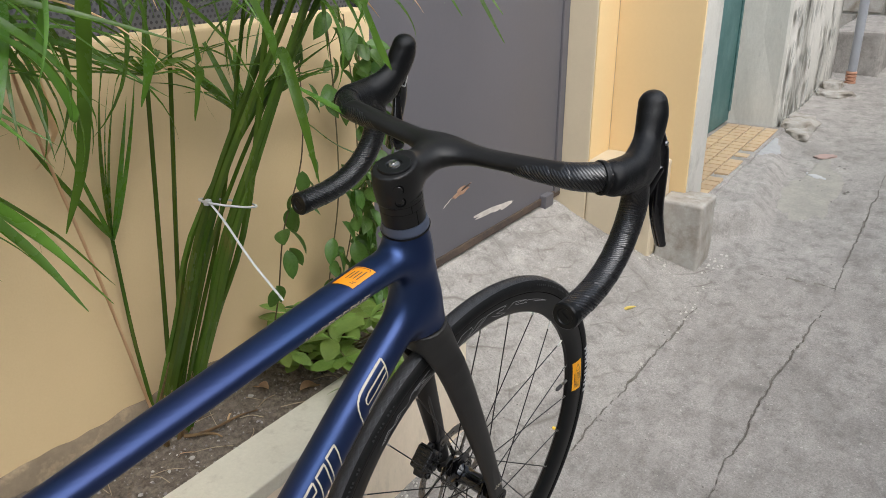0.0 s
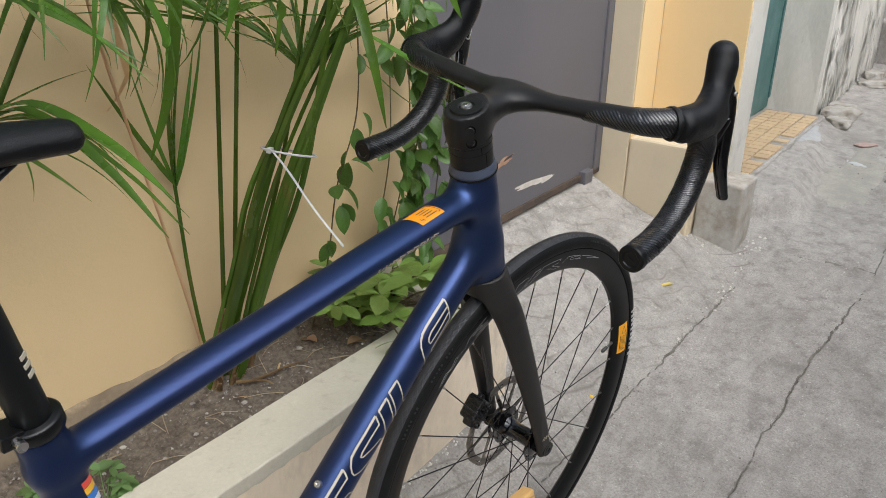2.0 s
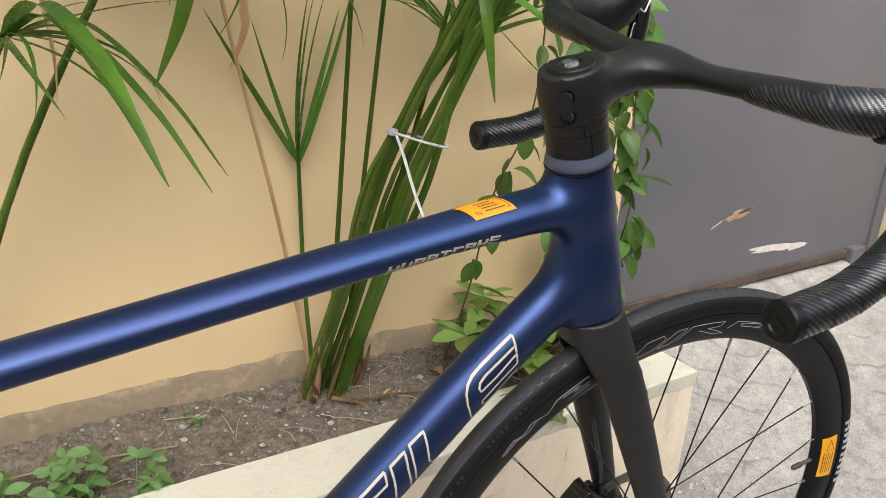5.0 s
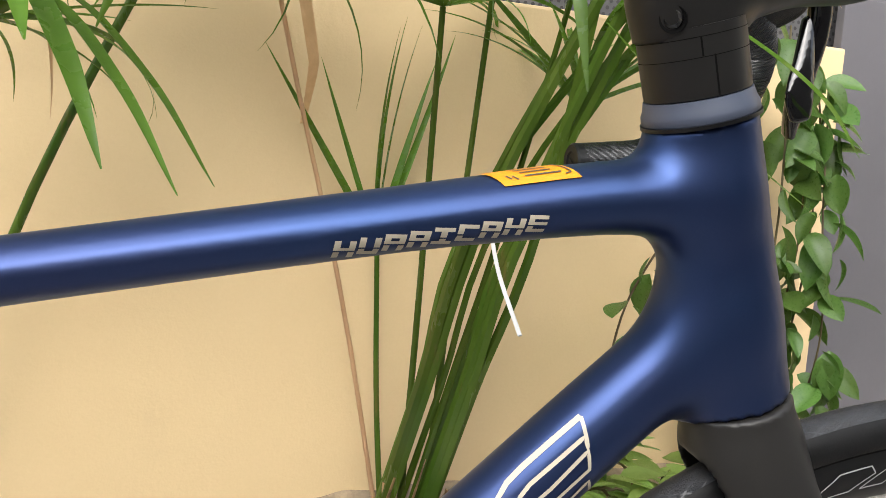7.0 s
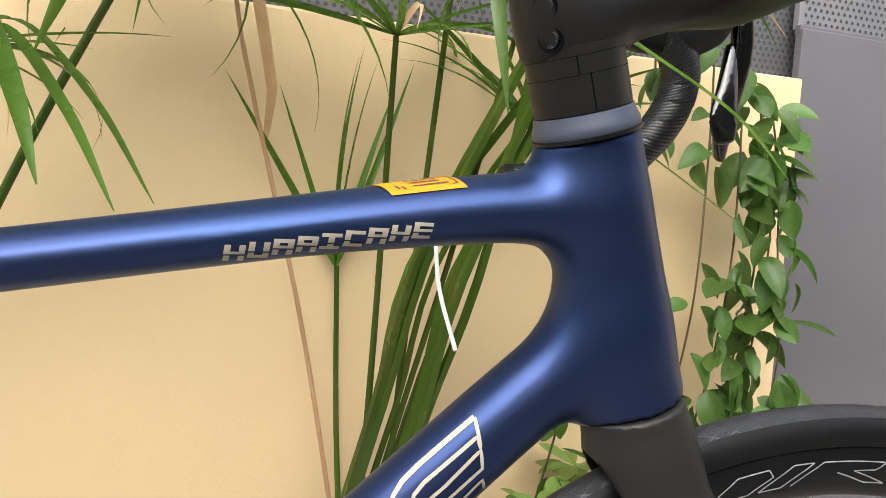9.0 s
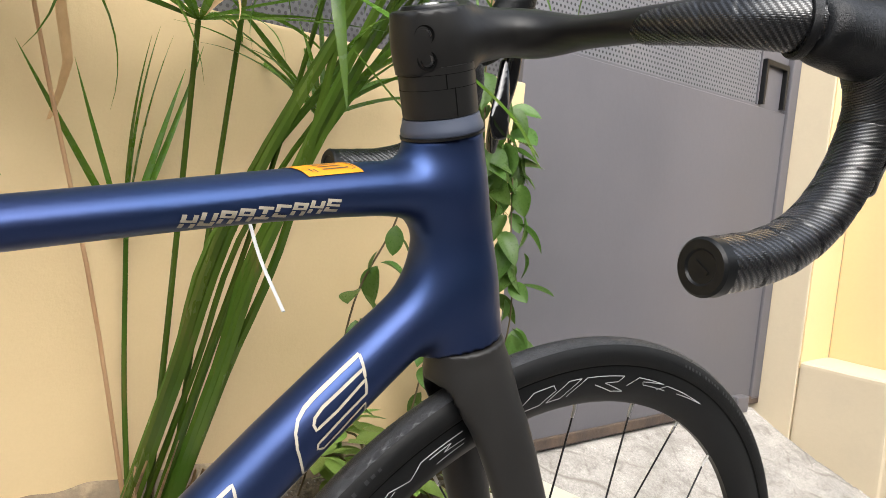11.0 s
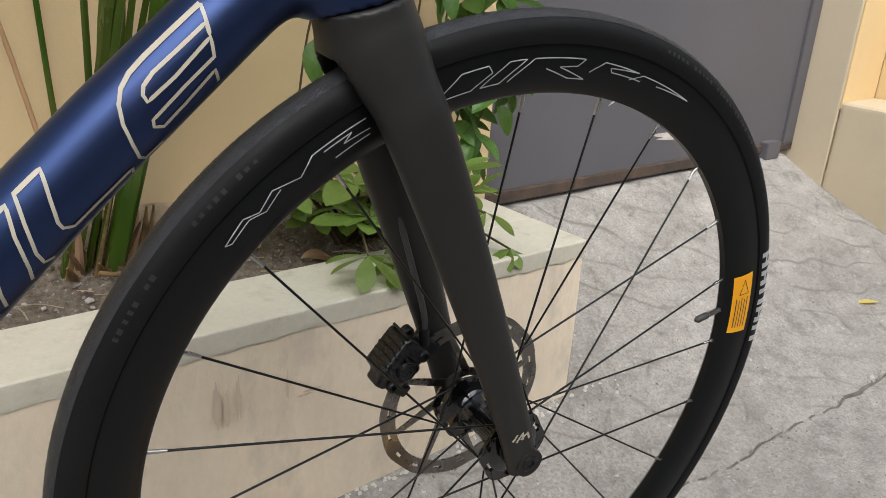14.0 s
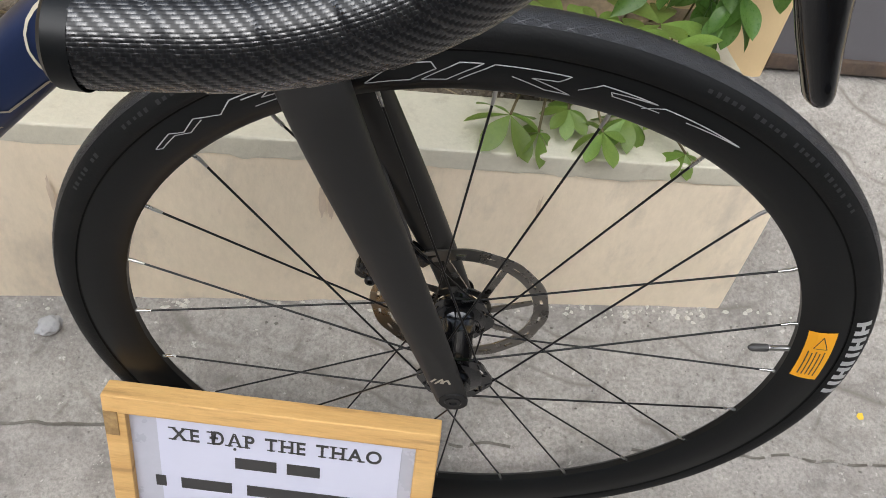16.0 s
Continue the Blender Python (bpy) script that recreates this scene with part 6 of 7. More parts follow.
SERIFS = {"X": (0, 1, 2, 3), "E": (0, 2), "Đ": (0, 2), "Ạ": (0, 1), "A": (0, 1), "P": (0, 2), "H": (0, 1, 2, 3), "T": (4,)}
def serif_line(body, size, x0, x1, z):
    """A line of print set letter by letter, with short feet on the stems."""
    rows, x = [], 0.0
    for ch in body:
        if ch == " ":
            x += size * 0.34
            continue
        ob = lettering("sign_text", ch, size, 0, z, sign, "LEFT")
        xs = [v.co.x for v in ob.data.vertices]
        rows.append((ob, ch, x - min(xs), x, x + max(xs) - min(xs)))
        x += max(xs) - min(xs) + size * 0.17
    scale = (x1 - x0) / (x - size * 0.17)
    cap = 0.70 * size
    for ob, ch, shift, a, b in rows:
        ob.matrix_basis = pose(x0 + shift * scale, -0.0036, z, 90, 0, 0) @ Matrix.Diagonal((scale, 1, 1, 1))
        for spot in SERIFS.get(ch, ()):
            cx = (a + b) / 2 if spot == 4 else (a + 0.06 * size if spot in (0, 2) else b - 0.06 * size)
            zz = z + (cap - 0.0012 if spot in (2, 3) else 0.0)
            part("sign_text", box_bm((x0 + cx * scale - 0.0036, -0.0038, zz), (x0 + cx * scale + 0.0036, -0.0034, zz + 0.0012)), INK, sign)


serif_line("XE ĐẠP THE THAO", 0.0225, -0.096, 0.104, 0.189)
# names and numbers as plain bars
for x0, x1, z in ((-0.036, 0.004, 0.160), (0.014, 0.046, 0.160), (-0.115, -0.105, 0.124), (-0.09, -0.04, 0.124), (-0.025, 0.09, 0.124)):
    part("name_bar", box_bm((x0, -0.0036, z), (x1, -0.003, z + 0.014)), INK, sign, "plain dark bar of print")

# ---- plants ----
def blade_mesh(name, droop, fold=0.25, width=0.035, n=14, kink=0.0):
    """A long narrow leaf of length 1 along x that arches down."""
    verts, faces = [], []
    x = z = 0.0
    for i in range(n + 1):
        u = i / n
        ang = -droop * (u ** 1.5) * 1.5 - (kink if u > 0.55 else 0.0)
        if i:
            x += math.cos(ang) / n
            z += math.sin(ang) / n
        w = width * 0.5 * min(1, (0.35 + u * 6)) * (1 - max(0, (u - 0.3) / 0.7) ** 1.7) + 0.0008
        verts += [(x, -w, z + fold * w), (x, 0, z), (x, w, z + fold * w)]
    for i in range(n):
        a = 3 * i
        faces += [(a, a + 3, a + 4, a + 1), (a + 1, a + 4, a + 5, a + 2)]
    return mesh_from(name, verts, faces, True)


BLADES = [blade_mesh("leaf", d, 0.35, w, kink=k) for d, w, k in ((0.15, 0.052, 0), (0.5, 0.054, 0), (0.9, 0.055, 0), (1.3, 0.056, 0), (0.35, 0.050, 0.7))]
BLADES_DRY = [b.copy() for b in BLADES]
for b in BLADES:
    b.materials.append(PAP_LEAF)
for b in BLADES_DRY:
    b.materials.append(DRY)


def aim(p, direction, roll=0.0):
    d = Vector(direction).normalized()
    up = Vector((0, 0, 1)) if abs(d.z) < 0.98 else Vector((0, 1, 0))
    side = up.cross(d).normalized()
    top = d.cross(side)
    m = Matrix((d, side, top)).transposed().to_4x4()
    return Matrix.Translation(p) @ m @ pose(0, 0, 0, roll, 0, 0)


def stem_part(plant, pts, r0, r1, n=12, material=None, sides=8, name="stem"):
    p = spline(pts, n)
    return part(name, tube_mesh(name, p, list(np.linspace(r0, r1, n)), sides), material or PAP_STEM, plant)


def umbel(plant, hub, n, length, rise, seed, droop=(0, 1, 2), axis=(0, 0, 1), wide=1.0, dryness=0.05):
    """A whorl of long leaves round the top of a stem."""
    r = random.Random(seed)
    hub = Vector(hub)
    base = Vector(axis).normalized()
    for k in range(n):
        az = 2 * math.pi * (k + r.uniform(-0.35, 0.35)) / n
        el = radians(rise + r.uniform(-16, 16))
        flat = Vector((math.cos(az), math.sin(az), 0))
        d = flat * math.cos(el) + base * math.sin(el)
        L = length * r.uniform(0.7, 1.12)
        # a leaf that would grow into the wall bends along it instead
        end = hub + d * L
        if -end.x * ST + end.y * CT > 0.515 and end.z < 1.0:
            d.y *= 0.15
            d.normalize()
        if end.z > 1.12 and r.random() < 0.6:
            continue
        dry = r.random() < dryness
        b = (BLADES_DRY if dry else BLADES)[r.choice(droop)]
        part("leaf", b, None, plant, m=aim(hub, d, r.uniform(-40, 40)) @ Matrix.Diagonal((L, L * wide, L, 1)))


clump = thing("papyrus_clump", "clump of umbrella papyrus with stems bundled by a white tie", "plant")
FOOT = Vector((-0.228, 0.445, 0.325))
rng = random.Random(11)
bundle_tops = [(0.03, 0.30, 1.10), (-0.02, 0.26, 1.05), (0.075, 0.33, 1.06), (-0.05, 0.33, 1.14), (0.10, 0.25, 1.12), (0.0, 0.22, 1.16), (0.06, 0.27, 1.2), (-0.075, 0.27, 1.2), (0.13, 0.33, 1.15)]
for k, top in enumerate(bundle_tops):
    u, thick = ((0.0, 0.0072), (0.13, 0.0075), (0.40, 0.0042), (0.50, 0.0040), (0.06, 0.0060), (0.74, 0.0070), (0.87, 0.0076), (1.0, 0.0062), (0.82, 0.0055))[k]
    mid = Vector((-0.163 + 0.055 * u, 0.345 - 0.028 * u + (0.014 if k in (3, 4, 8) else 0.0), 0.748))
    top = Vector(top) + Vector(((u - 0.5) * 0.05, 0, 0))
    f = FOOT + Vector((-0.018 + 0.058 * u, rng.uniform(-0.022, 0.022), 0))
    stem_part(clump, [f, f.lerp(mid, 0.5) + Vector((0, 0.003, 0)), mid, Vector(top)], thick, thick * 0.72, 16, None, 5)
    for q in range(1):
        # a torn brown sheath round the foot of the stem
        h, turn = rng.uniform(0.10, 0.36), rng.uniform(0, 6.28)
        off = Vector((0.0022 * math.cos(turn), 0.0022 * math.sin(turn) - 0.001, 0))
        stem_part(clump, [f + off, f.lerp(mid, 0.4 * h) + off, f.lerp(mid, h) + off * 1.6], thick * 0.98, thick * rng.uniform(0.12, 0.35), 10, SHEATH, 7, "sheath")
    umbel(clump, top, 21, 0.24, 8, 40 + k, (0, 1, 1, 2, 3), wide=0.72)
for k, (f, m1, top) in enumerate((((-0.208, 0.452, 0.33), (-0.205, 0.43, 0.60), (-0.207, 0.393, 0.937)), ((-0.175, 0.47, 0.33), (-0.165, 0.45, 0.6), (-0.14, 0.42, 1.05)))):
    stem_part(clump, [f, m1, top], 0.0042, 0.0032)
    umbel(clump, top, 18, 0.22, 22, 70 + k, (0, 0, 1, 2), wide=0.72)
# a lower whorl behind the bundle
stem_part(clump, [FOOT + Vector((0.03, 0.02, 0)), (-0.129, 0.43, 0.62), (-0.039, 0.410, 0.848)], 0.0058, 0.0040, 14, None, 5)
umbel(clump, (-0.039, 0.410, 0.848), 20, 0.23, 38, 91, (0, 0, 1, 1), wide=0.8, dryness=0.0)
# the young shoot, its leaves still pointing up
stem_part(clump, [(-0.222, 0.475, 0.33), (-0.235, 0.488, 0.5), (-0.244, 0.49, 0.681)], 0.0036, 0.003)
shoot = Vector((-0.246, 0.482, 0.681))
for tip, w, r in (((-0.379, 0.47, 0.895), 1.15, 80), ((-0.322, 0.46, 0.885), 1.0, 70), ((-0.258, 0.47, 0.925), 1.6, 95), ((-0.253, 0.462, 0.935), 1.5, 60), ((-0.235, 0.47, 0.931), 1.6, 80), ((-0.195, 0.47, 0.896), 1.3, 80), ((-0.164, 0.47, 0.926), 1.1, 100)):
    d = Vector(tip) - shoot
    part("leaf", BLADES[0], None, clump, m=aim(shoot, d, r) @ Matrix.Diagonal((d.length, d.length * 0.55 * w, d.length, 1)))
# dry stalk and dry sheaths at the foot
stem_part(clump, [(-0.225, 0.47, 0.33), (-0.285, 0.462, 0.62), (-0.37, 0.43, 0.95), (-0.38, 0.42, 1.1)], 0.0028, 0.0022, material=DRY, name="dry_stalk")
part("dry_leaf", BLADES_DRY[4], None, clump, m=aim((-0.362, 0.43, 1.02), (0.22, -0.06, -0.95), 60) @ Matrix.Diagonal((0.30, 0.26, 0.24, 1)))
for k in range(15):
    a = rng.uniform(0, 2 * math.pi)
    rr = rng.uniform(0.012, 0.05)
    f = FOOT + Vector((rr * math.cos(a) + 0.015, 0.6 * rr * math.sin(a), rng.uniform(-0.004, 0.002)))
    hgt = rng.uniform(0.02, 0.10)
    tip = f + Vector((0.3 * rr * math.cos(a) + rng.uniform(-0.01, 0.025), -0.01 + 0.3 * rr * math.sin(a), hgt))
    stem_part(clump, [f, f.lerp(tip, 0.5) + Vector((0.002, 0, 0)), tip], rng.uniform(0.005, 0.0085), 0.0014, 8, SHEATH if rng.random() < 0.8 else DRY, 6, "sheath")
tie = thing("cable_tie", "white nylon cable tie round papyrus stems with a loose tail", "cable tie")
loop = [Vector((-0.136, 0.333, 0.745)) + Vector((0.036 * math.cos(a), 0.0 + 0.03 * math.sin(a) - 0.014 * math.cos(a), -0.009 * math.cos(a))) for a in [2 * math.pi * k / 36 for k in range(37)]]
part("loop", tube_mesh("loop", loop, 0.0017, 8), TIE, tie)
part("tail", tube_mesh("tail", spline([(-0.166, 0.335, 0.752), (-0.175, 0.29, 0.735), (-0.186, 0.22, 0.695), (-0.184, 0.16, 0.652)], 20), 0.0019, 6, 0.5), TIE, tie)
part("head", box_bm((-0.005, -0.004, -0.004), (0.005, 0.004, 0.004), 0.001), TIE, tie, "", pose(-0.168, 0.338, 0.753, 0, 0, 20))

def long_leaf(plant, pts, width, material=None, twist=0.0, n=22):
    """One single arching leaf along a curve, folded on its midrib."""
    p = [Vector(q) for q in spline([Vector(q) for q in pts], n)]
    verts, faces = [], []
    for i, q in enumerate(p):
        u = i / (n - 1)
        d = (p[min(i + 1, n - 1)] - p[max(i - 1, 0)]).normalized()
        side = d.cross(Vector((0, 0, 1)))
        side = side.normalized() if side.length > 0.05 else Vector((1, 0, 0))
        side = Matrix.Rotation(twist * (0.4 + u), 3, d) @ side
        top = side.cross(d)
        w = width * 0.5 * min(1, 0.3 + u * 5) * (1 - max(0, (u - 0.45) / 0.55) ** 2.2) + 0.0006
        verts += [q - side * w + top * w * 0.35, q, q + side * w + top * w * 0.35]
    for i in range(n - 1):
        a = 3 * i
        faces += [(a, a + 3, a + 4, a + 1), (a + 1, a + 4, a + 5, a + 2)]
    part("leaf", mesh_from("leaf", verts, faces, True), material or PAP_LEAF, plant)


side_clump = thing("papyrus_clump", "papyrus with long arching green leaves growing in the planter", "plant")
SIDE_STEMS = (((-0.78, 0.40, 0.33), (-0.595, 0.28, 0.87), 9, 0.19, 5), ((-0.72, 0.42, 0.33), (-0.44, 0.36, 1.03), 18, 0.28, 6), ((-1.06, 0.36, 0.33), (-0.62, 0.15, 1.1), 16, 0.30, 7), ((-1.0, 0.45, 0.33), (-0.36, 0.30, 1.12), 18, 0.27, 8),
              ((-1.1, 0.42, 0.33), (-0.50, 0.12, 1.12), 17, 0.28, 10), ((-1.02, 0.44, 0.33), (-0.32, 0.20, 1.14), 17, 0.27, 13),
              ((-1.12, 0.40, 0.33), (-0.60, 0.22, 1.02), 14, 0.24, 21), ((-1.08, 0.42, 0.33), (-0.47, 0.22, 1.07), 14, 0.26, 22))
for k, (f, top, n, L, seed) in enumerate(SIDE_STEMS):
    f, top = Vector(f), Vector(top)
    rise = f.lerp(top, 0.5) + (Vector((-0.02, 0.01, 0.02)) if k < 2 else Vector((-0.1, -0.03, 0.26)))
    stem_part(side_clump, [f, rise, top], 0.0055, 0.004)
    umbel(side_clump, top, n + 8, L, 2, seed, (0, 1, 1, 2, 3), wide=0.62, dryness=0.05 if k else 0.0)
fan = Vector((-0.595, 0.28, 0.868))
for tip, w, lift in (((-0.51, 0.03, 0.834), 0.018, 0.05), ((-0.483, 0.096, 0.768), 0.017, 0.06), ((-0.441, 0.125, 0.752), 0.012, 0.055), ((-0.419, 0.159, 0.757), 0.011, 0.06)):
    tip = Vector(tip)
    long_leaf(side_clump, [fan, fan.lerp(tip, 0.35) + Vector((0, 0, lift)), fan.lerp(tip, 0.72) + Vector((0, 0, 0.7 * lift)), tip], w)
# leaves that hang into view from the whorls above
for p, q, w in (((-0.494, 0.08, 1.11), (-0.493, 0.103, 1.016), 0.010), ((-0.445, 0.075, 1.10), (-0.488, 0.103, 0.852), 0.013), ((-0.40, 0.084, 1.10), (-0.393, 0.098, 0.962), 0.011), ((-0.367, 0.07, 1.10), (-0.352, 0.069, 0.945), 0.011),
                ((-0.30, 0.09, 1.10), (-0.246, 0.062, 0.984), 0.010), ((-0.535, 0.07, 1.05), (-0.482, 0.062, 0.95), 0.010)):
    p, q = Vector(p), Vector(q)
    long_leaf(side_clump, [p, p.lerp(q, 0.4) + Vector((0.012, 0, 0.012)), p.lerp(q, 0.75) + Vector((0.014, 0, 0.004)), q], w, None, 1.1)
long_leaf(clump, [(-0.17, 0.16, 0.99), (-0.188, 0.115, 0.985), (-0.192, 0.09, 0.93), (-0.182, 0.075, 0.837)], 0.013, None, 1.0)
long_leaf(clump, [(-0.14, 0.06, 1.09), (-0.125, 0.05, 1.05), (-0.108, 0.04, 1.0), (-0.095, 0.03, 0.969)], 0.013, None, 0.9)
long_leaf(clump, [(-0.16, 0.15, 0.95), (-0.10, 0.07, 0.895), (0.0, 0.085, 0.852), (0.103, 0.151, 0.809)], 0.011, None, 0.5)
long_leaf(clump, [(-0.13, 0.17, 0.90), (-0.06, 0.17, 0.845), (0.05, 0.21, 0.795), (0.161, 0.262, 0.75)], 0.007, None, 0.5)
for p, q, w in (((-0.09, 0.05, 1.12), (-0.02, -0.02, 1.03), 0.008), ((-0.06, 0.02, 1.12), (0.0, -0.07, 1.0), 0.007), ((-0.07, 0.03, 1.13), (-0.012, -0.075, 1.035), 0.006)):
    p, q = Vector(p), Vector(q)
    long_leaf(clump, [p, p.lerp(q, 0.5) + Vector((0, 0, 0.025)), q], w, None, 0.6)


def oval_leaf(name, n=8, bend=0.25, cup=0.18, ratio=0.5, point=0.15):
    """An oval leaf of length 1 along x, folded on its midrib and bent."""
    verts, faces = [], []
    for i in range(n + 1):
        u = i / n
        w = ratio * 0.5 * math.sin(math.pi * min(1, u ** (0.95 + point))) ** 0.72 + 0.004
        z = -bend * u * u
        for v in (-1, -0.5, 0, 0.5, 1):
            verts.append((u, w * v, z + cup * abs(w * v) * 1.4))
    for i in range(n):
        for j in range(4):
            a = i * 5 + j
            faces.append((a, a + 5, a + 6, a + 1))
    return mesh_from(name, verts, faces, True)


SHRUB_LEAVES = [oval_leaf("leaf", 9, b, c, 0.46, 0.55) for b, c in ((0.12, 0.12), (0.28, 0.08), (0.45, 0.12))]
VINE_LEAVES = [oval_leaf("leaf", 8, b, c, r, 0.02) for b, c, r in ((0.15, 0.2, 0.6), (0.35, 0.3, 0.52), (0.55, 0.35, 0.6))]
WEED_LEAVES = [oval_leaf("leaf", 6, b, 0.1, 0.55, 0.0) for b in (0.1, 0.3)]
for group_, m_ in ((SHRUB_LEAVES, SHRUB), (VINE_LEAVES, VINE), (WEED_LEAVES, WEED)):
    for me_ in group_:
        me_.materials.append(m_)

shrub = thing("shrub", "low olive green shrub with oval leaves over the planter edge", "plant")
rng = random.Random(21)
for k in range(32):
    s, c = rng.uniform(0.02, 0.29), rng.uniform(0.29, 0.47)
    if k < 7:
        s, c = 0.07 + 0.034 * k, rng.uniform(0.225, 0.27)
    z = 0.345 + rng.uniform(0.02, 0.10) if k >= 7 else 0.352 + rng.uniform(-0.005, 0.05)
    root = at(0.16 + 0.3 * (s - 0.16), 0.40, 0.33)
    hub = at(s, c, z)
    stem_part(shrub, [root, root.lerp(hub, 0.55) + Vector((0, 0, 0.03)), hub], 0.0024, 0.0014, 8, TWIG, 6)
    n = rng.randint(5, 8)
    L0 = rng.uniform(0.042, 0.068) if k >= 7 else rng.uniform(0.032, 0.052)
    down = -0.35 if k < 7 else 0.25
    for j in range(n):
        az = 2 * math.pi * (j + rng.uniform(-0.2, 0.2)) / n
        d = Vector((math.cos(az), math.sin(az), down + rng.uniform(-0.3, 0.3)))
        L = L0 * rng.uniform(0.75, 1.15)
        part("leaf", rng.choice(SHRUB_LEAVES), None, shrub, m=aim(hub, d, rng.uniform(-25, 25)) @ Matrix.Diagonal((L, L, L, 1)))

vine = thing("vine", "climbing vine with dark oval leaves against the wall", "plant")
rng = random.Random(33)
vines = [[at(0.06, 0.47, 0.33), at(0.08, 0.44, 0.48), at(0.10, 0.43, 0.62), at(0.17, 0.44, 0.74), at(0.19, 0.45, 0.88), at(0.2, 0.47, 0.97)],
         [at(0.24, 0.48, 0.33), at(0.26, 0.46, 0.5), at(0.27, 0.44, 0.66), at(0.28, 0.45, 0.85), at(0.29, 0.47, 1.0)],
         [at(0.31, 0.49, 0.34), at(0.335, 0.45, 0.52), at(0.335, 0.42, 0.68), at(0.345, 0.43, 0.82), at(0.36, 0.46, 0.98)],
         [at(0.35, 0.48, 0.34), at(0.375, 0.45, 0.55), at(0.385, 0.43, 0.72), at(0.385, 0.45, 0.94)],
         [at(0.38, 0.47, 0.34), at(0.40, 0.46, 0.50), at(0.42, 0.45, 0.66), at(0.43, 0.46, 0.84), at(0.42, 0.47, 0.93)],
         [at(0.34, 0.46, 0.34), at(0.39, 0.42, 0.45), at(0.41, 0.40, 0.58), at(0.40, 0.41, 0.74), at(0.42, 0.44, 0.86)]]
vines = vines[:2] + [[p - at(0.03, 0.0, 0.0) for p in pts] for pts in vines[2:]]
for vi, pts in enumerate(vines):
    sp = spline(pts, 40)
    part("stem", tube_mesh("stem", sp, 0.0014, 6), TWIG, vine)
    for i in range(6, 40, 2):
        for sg in (-1, 1) if vi < 2 else (-1, 0, 1):
            if rng.random() < (0.35 if vi < 2 else 0.25):
                continue
            d = Vector((sg * rng.uniform(0.2, 1.0), rng.uniform(-1.0, 0.1), rng.uniform(-1.5, 0.1)))
            L = rng.uniform(0.034, 0.055) if vi < 2 else rng.uniform(0.032, 0.062)
            p = Vector(sp[i]) + d.normalized() * 0.008 + Vector((rng.uniform(-0.012, 0.012), rng.uniform(-0.015, 0.005), rng.uniform(-0.014, 0.014)))
            part("leaf", rng.choice(VINE_LEAVES), None, vine, m=aim(p, d, rng.uniform(-50, 50)) @ Matrix.Diagonal((L, L, L, 1)))

rng = random.Random(44)
for (s, c, n, size) in ((-0.53, 0.37, 18, 0.031), (-0.47, 0.36, 10, 0.024), (-0.36, 0.47, 5, 0.012), (-0.62, 0.38, 12, 0.03)):
    weed = thing("weed", "small bright green weed growing in the soil", "plant", group="weeds in the planter")
    root = at(s, c, soil_z(s, c) - 0.003)
    for k in range(n):
        tip = root + Vector((rng.uniform(-1, 1), rng.uniform(-1, 1), rng.uniform(0.3, 1.6))) * size * 1.2
        stem_part(weed, [root, root.lerp(tip, 0.5) + Vector((0, 0, 0.004)), tip], 0.0009, 0.0006, 5, WEED, 5)
        for j in range(4):
            az = 2 * math.pi * (j + rng.random()) / 4
            L = size * rng.uniform(0.5, 0.95)
            part("leaf", rng.choice(WEED_LEAVES), None, weed, m=aim(tip, (math.cos(az), math.sin(az), rng.uniform(-0.1, 0.5)), rng.uniform(-30, 30)) @ Matrix.Diagonal((L, L, L, 1)))

# litter in the soil
def soil_grit(name, n, size, material, label, seed):
    """Fine crumbs of stone and earth strewn over the soil, as one scatter."""
    r = random.Random(seed)
    verts, faces = [], []
    for _ in range(n):
        x, y, q = r.uniform(-0.8, 0.3), r.uniform(0.332, 0.52), size * r.uniform(0.4, 1.4)
        z, k, a0 = soil_z(x, y), len(verts), r.uniform(0, 6)
        for i in range(5):
            a = a0 + i * 1.257
            verts.append((x + q * r.uniform(0.7, 1.2) * math.cos(a), y + q * r.uniform(0.6, 1.1) * math.sin(a), z - 0.001))
        verts.append((x, y, z + q * r.uniform(0.6, 1.1)))
        faces += [(k + i, k + (i + 1) % 5, k + 5) for i in range(5)]
    tagged(part(name, mesh_from(name, verts, faces), material, None, m=ALLEY.copy()), label, "grit", kind="stuff")


soil_grit("soil_grit", 1100, 0.0019, PEBBLE, "fine pale grit strewn over the dark soil", 61)
soil_grit("soil_clods", 700, 0.0042, SOIL, "small crumbly clods of dry soil", 62)
root_bits = thing("root_piece", "orange-brown dead root lying at the foot of the papyrus", "root")
for pts in (((-0.20, 0.395, 0.338), (-0.165, 0.385, 0.341), (-0.12, 0.388, 0.338), (-0.085, 0.38, 0.336)), ((-0.215, 0.41, 0.337), (-0.185, 0.375, 0.342), (-0.175, 0.36, 0.337))):
    part("root", tube_mesh("root", spline(pts, 14), list(np.linspace(0.0032, 0.0012, 14)), 7), SHEATH, root_bits)
rng = random.Random(55)
PEBBLES = []
for k in range(5):
    bm = bmesh.new()
    bmesh.ops.create_icosphere(bm, subdivisions=1, radius=1)
    for v in bm.verts:
        v.co *= 1 + 0.35 * noise.noise(v.co * 1.4 + Vector((k * 7, 0, 0)))
        v.co.z *= 0.6
    me = bpy.data.meshes.new("pebble")
    bm.to_mesh(me)
    bm.free()
    me.materials.append(PEBBLE)
    PEBBLES.append(me)
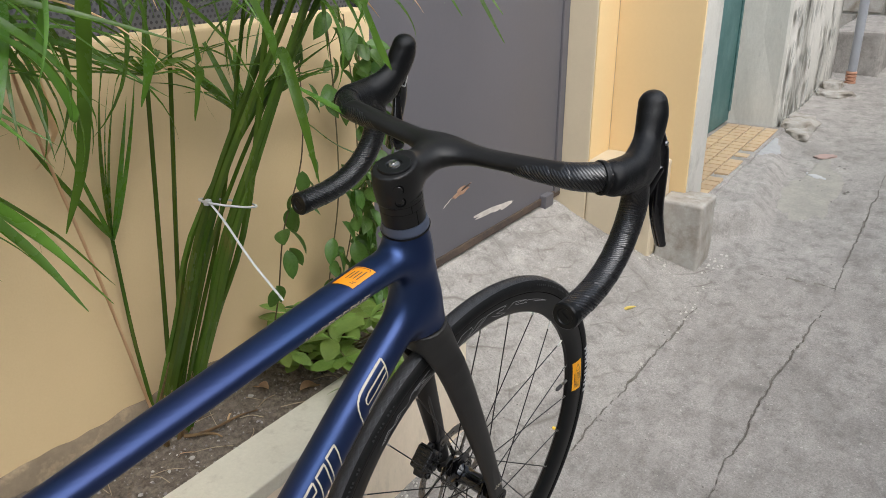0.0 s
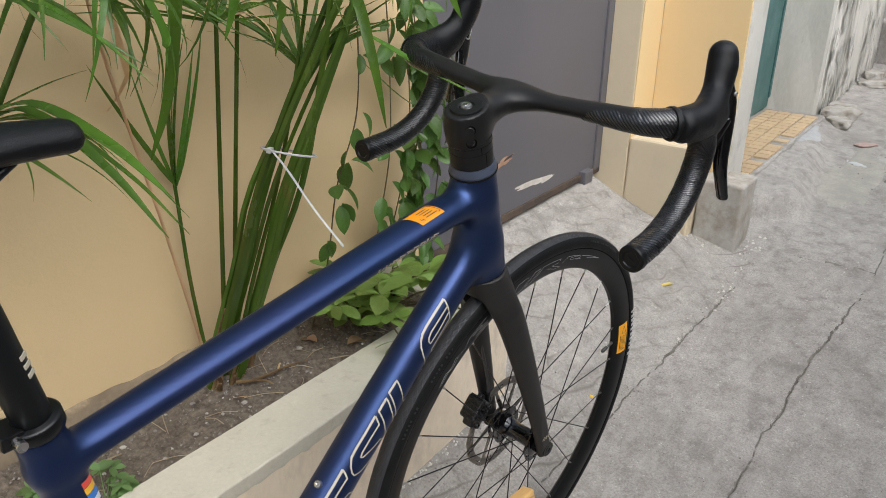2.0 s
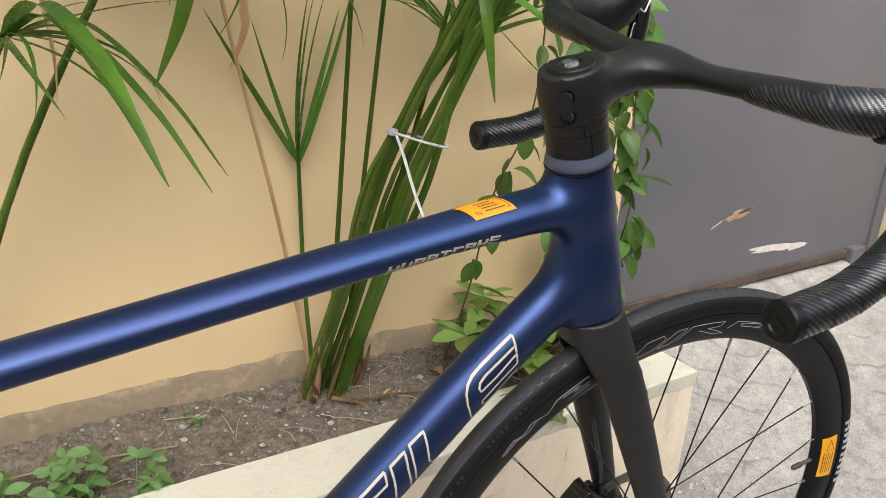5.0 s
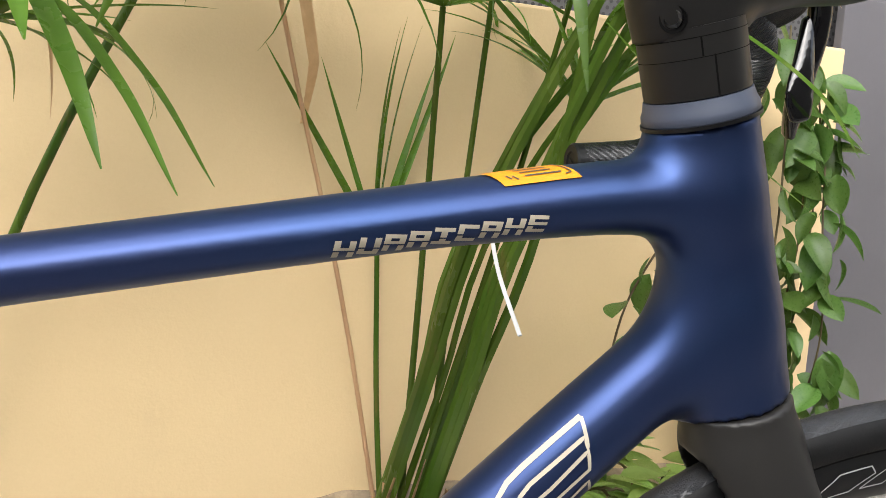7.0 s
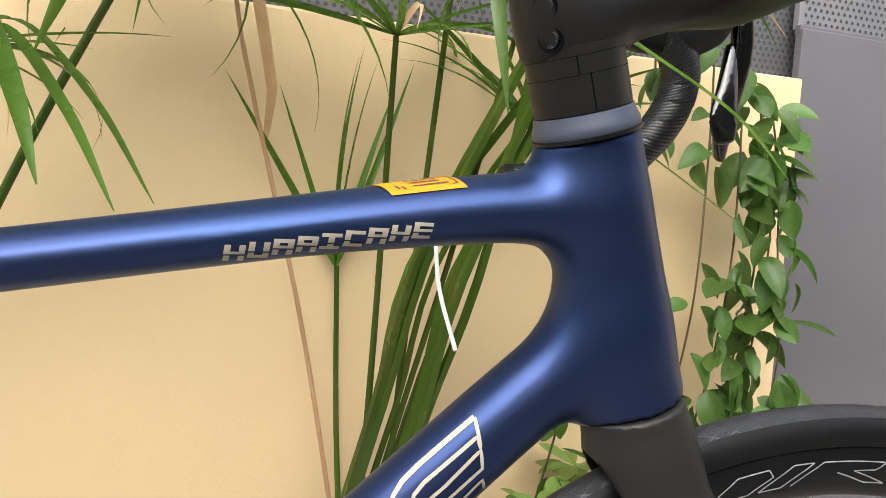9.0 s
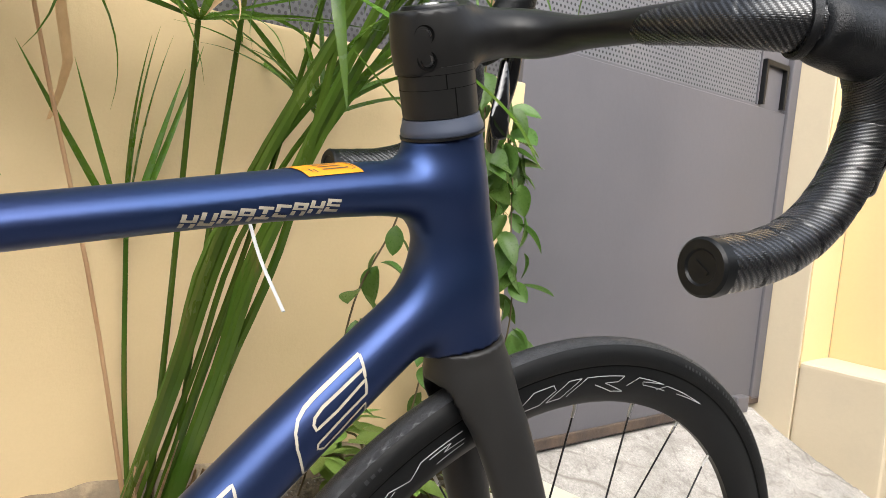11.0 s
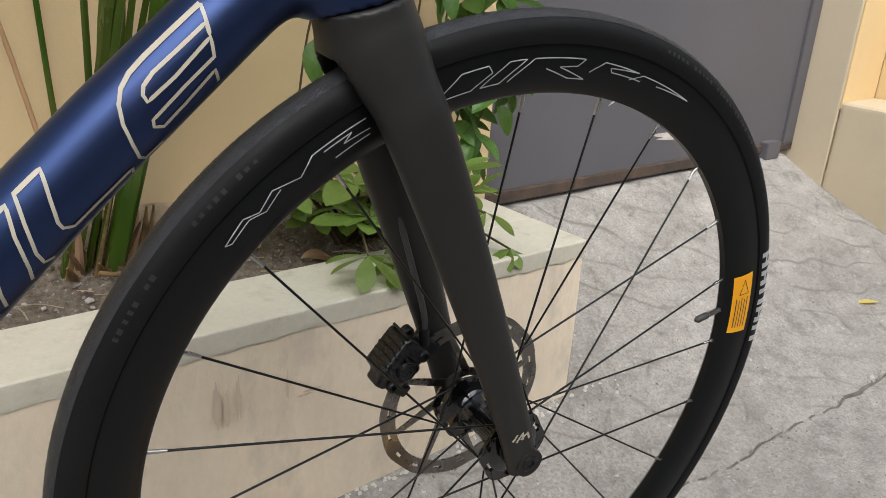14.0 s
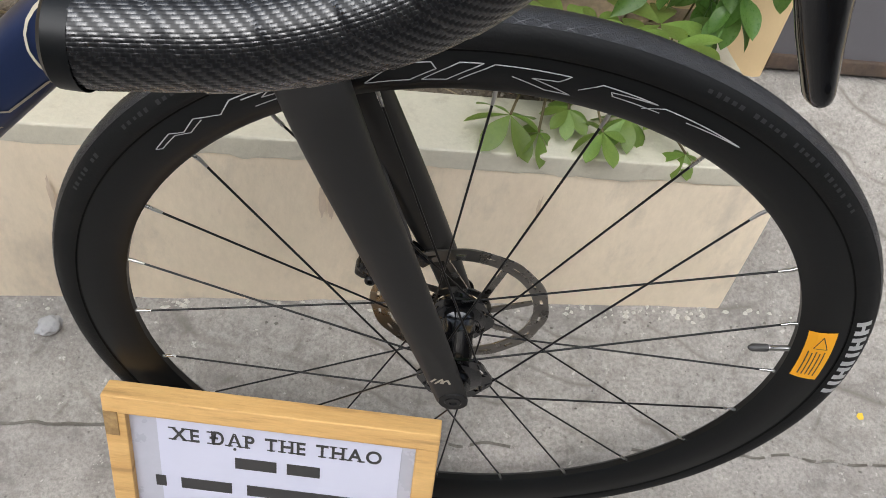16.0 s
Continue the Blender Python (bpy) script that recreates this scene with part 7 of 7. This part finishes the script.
for k in range(230):
    s, c = rng.uniform(-0.75, 0.3), rng.uniform(0.335, 0.515)
    r = rng.choice((0.0014, 0.0018, 0.0024, 0.0034)) if k > 14 else rng.uniform(0.004, 0.007)
    tagged(part("pebble", rng.choice(PEBBLES), None, None, m=ALLEY @ pose(s, c, soil_z(s, c) + r * 0.3, rng.uniform(-20, 20), rng.uniform(-20, 20), rng.uniform(0, 360)) @ Matrix.Diagonal((r, r, r, 1))), "small pale pebble on the dark soil", "pebble", "pebbles on the soil")
for k in range(34):
    s, c = rng.uniform(-0.55, 0.28), rng.uniform(0.34, 0.5)
    L, az = rng.uniform(0.02, 0.075), rng.uniform(0, math.pi)
    z = soil_z(s, c) + 0.005
    me = tube_mesh("twig", spline([(-L / 2, 0, 0), (0, rng.uniform(-0.004, 0.004), 0.003), (L / 2, 0, 0)], 8), rng.uniform(0.0004, 0.0008), 6)
    tagged(part("twig", me, STRAW, None, m=ALLEY @ pose(s, c, z, 0, rng.uniform(-6, 6), math.degrees(az))), "thin dry twig lying on the soil", "twig", "twigs on the soil")
tagged(part("dry_stick", tube_mesh("dry_stick", [(-0.12, 0, 0), (0, 0.003, 0.002), (0.10, 0, 0)], [0.0018, 0.0017, 0.0012], 8), STRAW, None, m=ALLEY @ pose(-0.50, 0.43, soil_z(-0.5, 0.43) + 0.008, 0, 2, -4)), "straw-coloured dry stick on the soil", "stick")
for k, (s, c, L) in enumerate(((0.05, 0.37, 0.06), (-0.1, 0.40, 0.07), (0.02, 0.42, 0.05), (-0.19, 0.38, 0.05))):
    tagged(part("fallen_leaf", BLADES_DRY[4] if k % 2 else oval_leaf("fallen_leaf", 8, 0.3, 0.5, 0.45), DRY, None, m=ALLEY @ pose(s, c, soil_z(s, c) + 0.012, 0, 5, 40 * k) @ Matrix.Diagonal((L, L, L, 1))), "curled brown dead leaf on the soil", "leaf", "fallen leaves")
tagged(part("fallen_leaf", oval_leaf("fallen_leaf", 8, 0.1, 0.4, 0.4), leafmat("yellow_leaf", (0.55, 0.42, 0.12), (0.45, 0.32, 0.08), 0.6), None, m=ALLEY @ pose(1.22, 0.128, ground_z(1.22, 0.128) + 0.006, 0, 0, 150) @ Matrix.Diagonal((0.055, 0.04, 0.03, 1))), "small yellow fallen leaf on the ramp", "leaf")
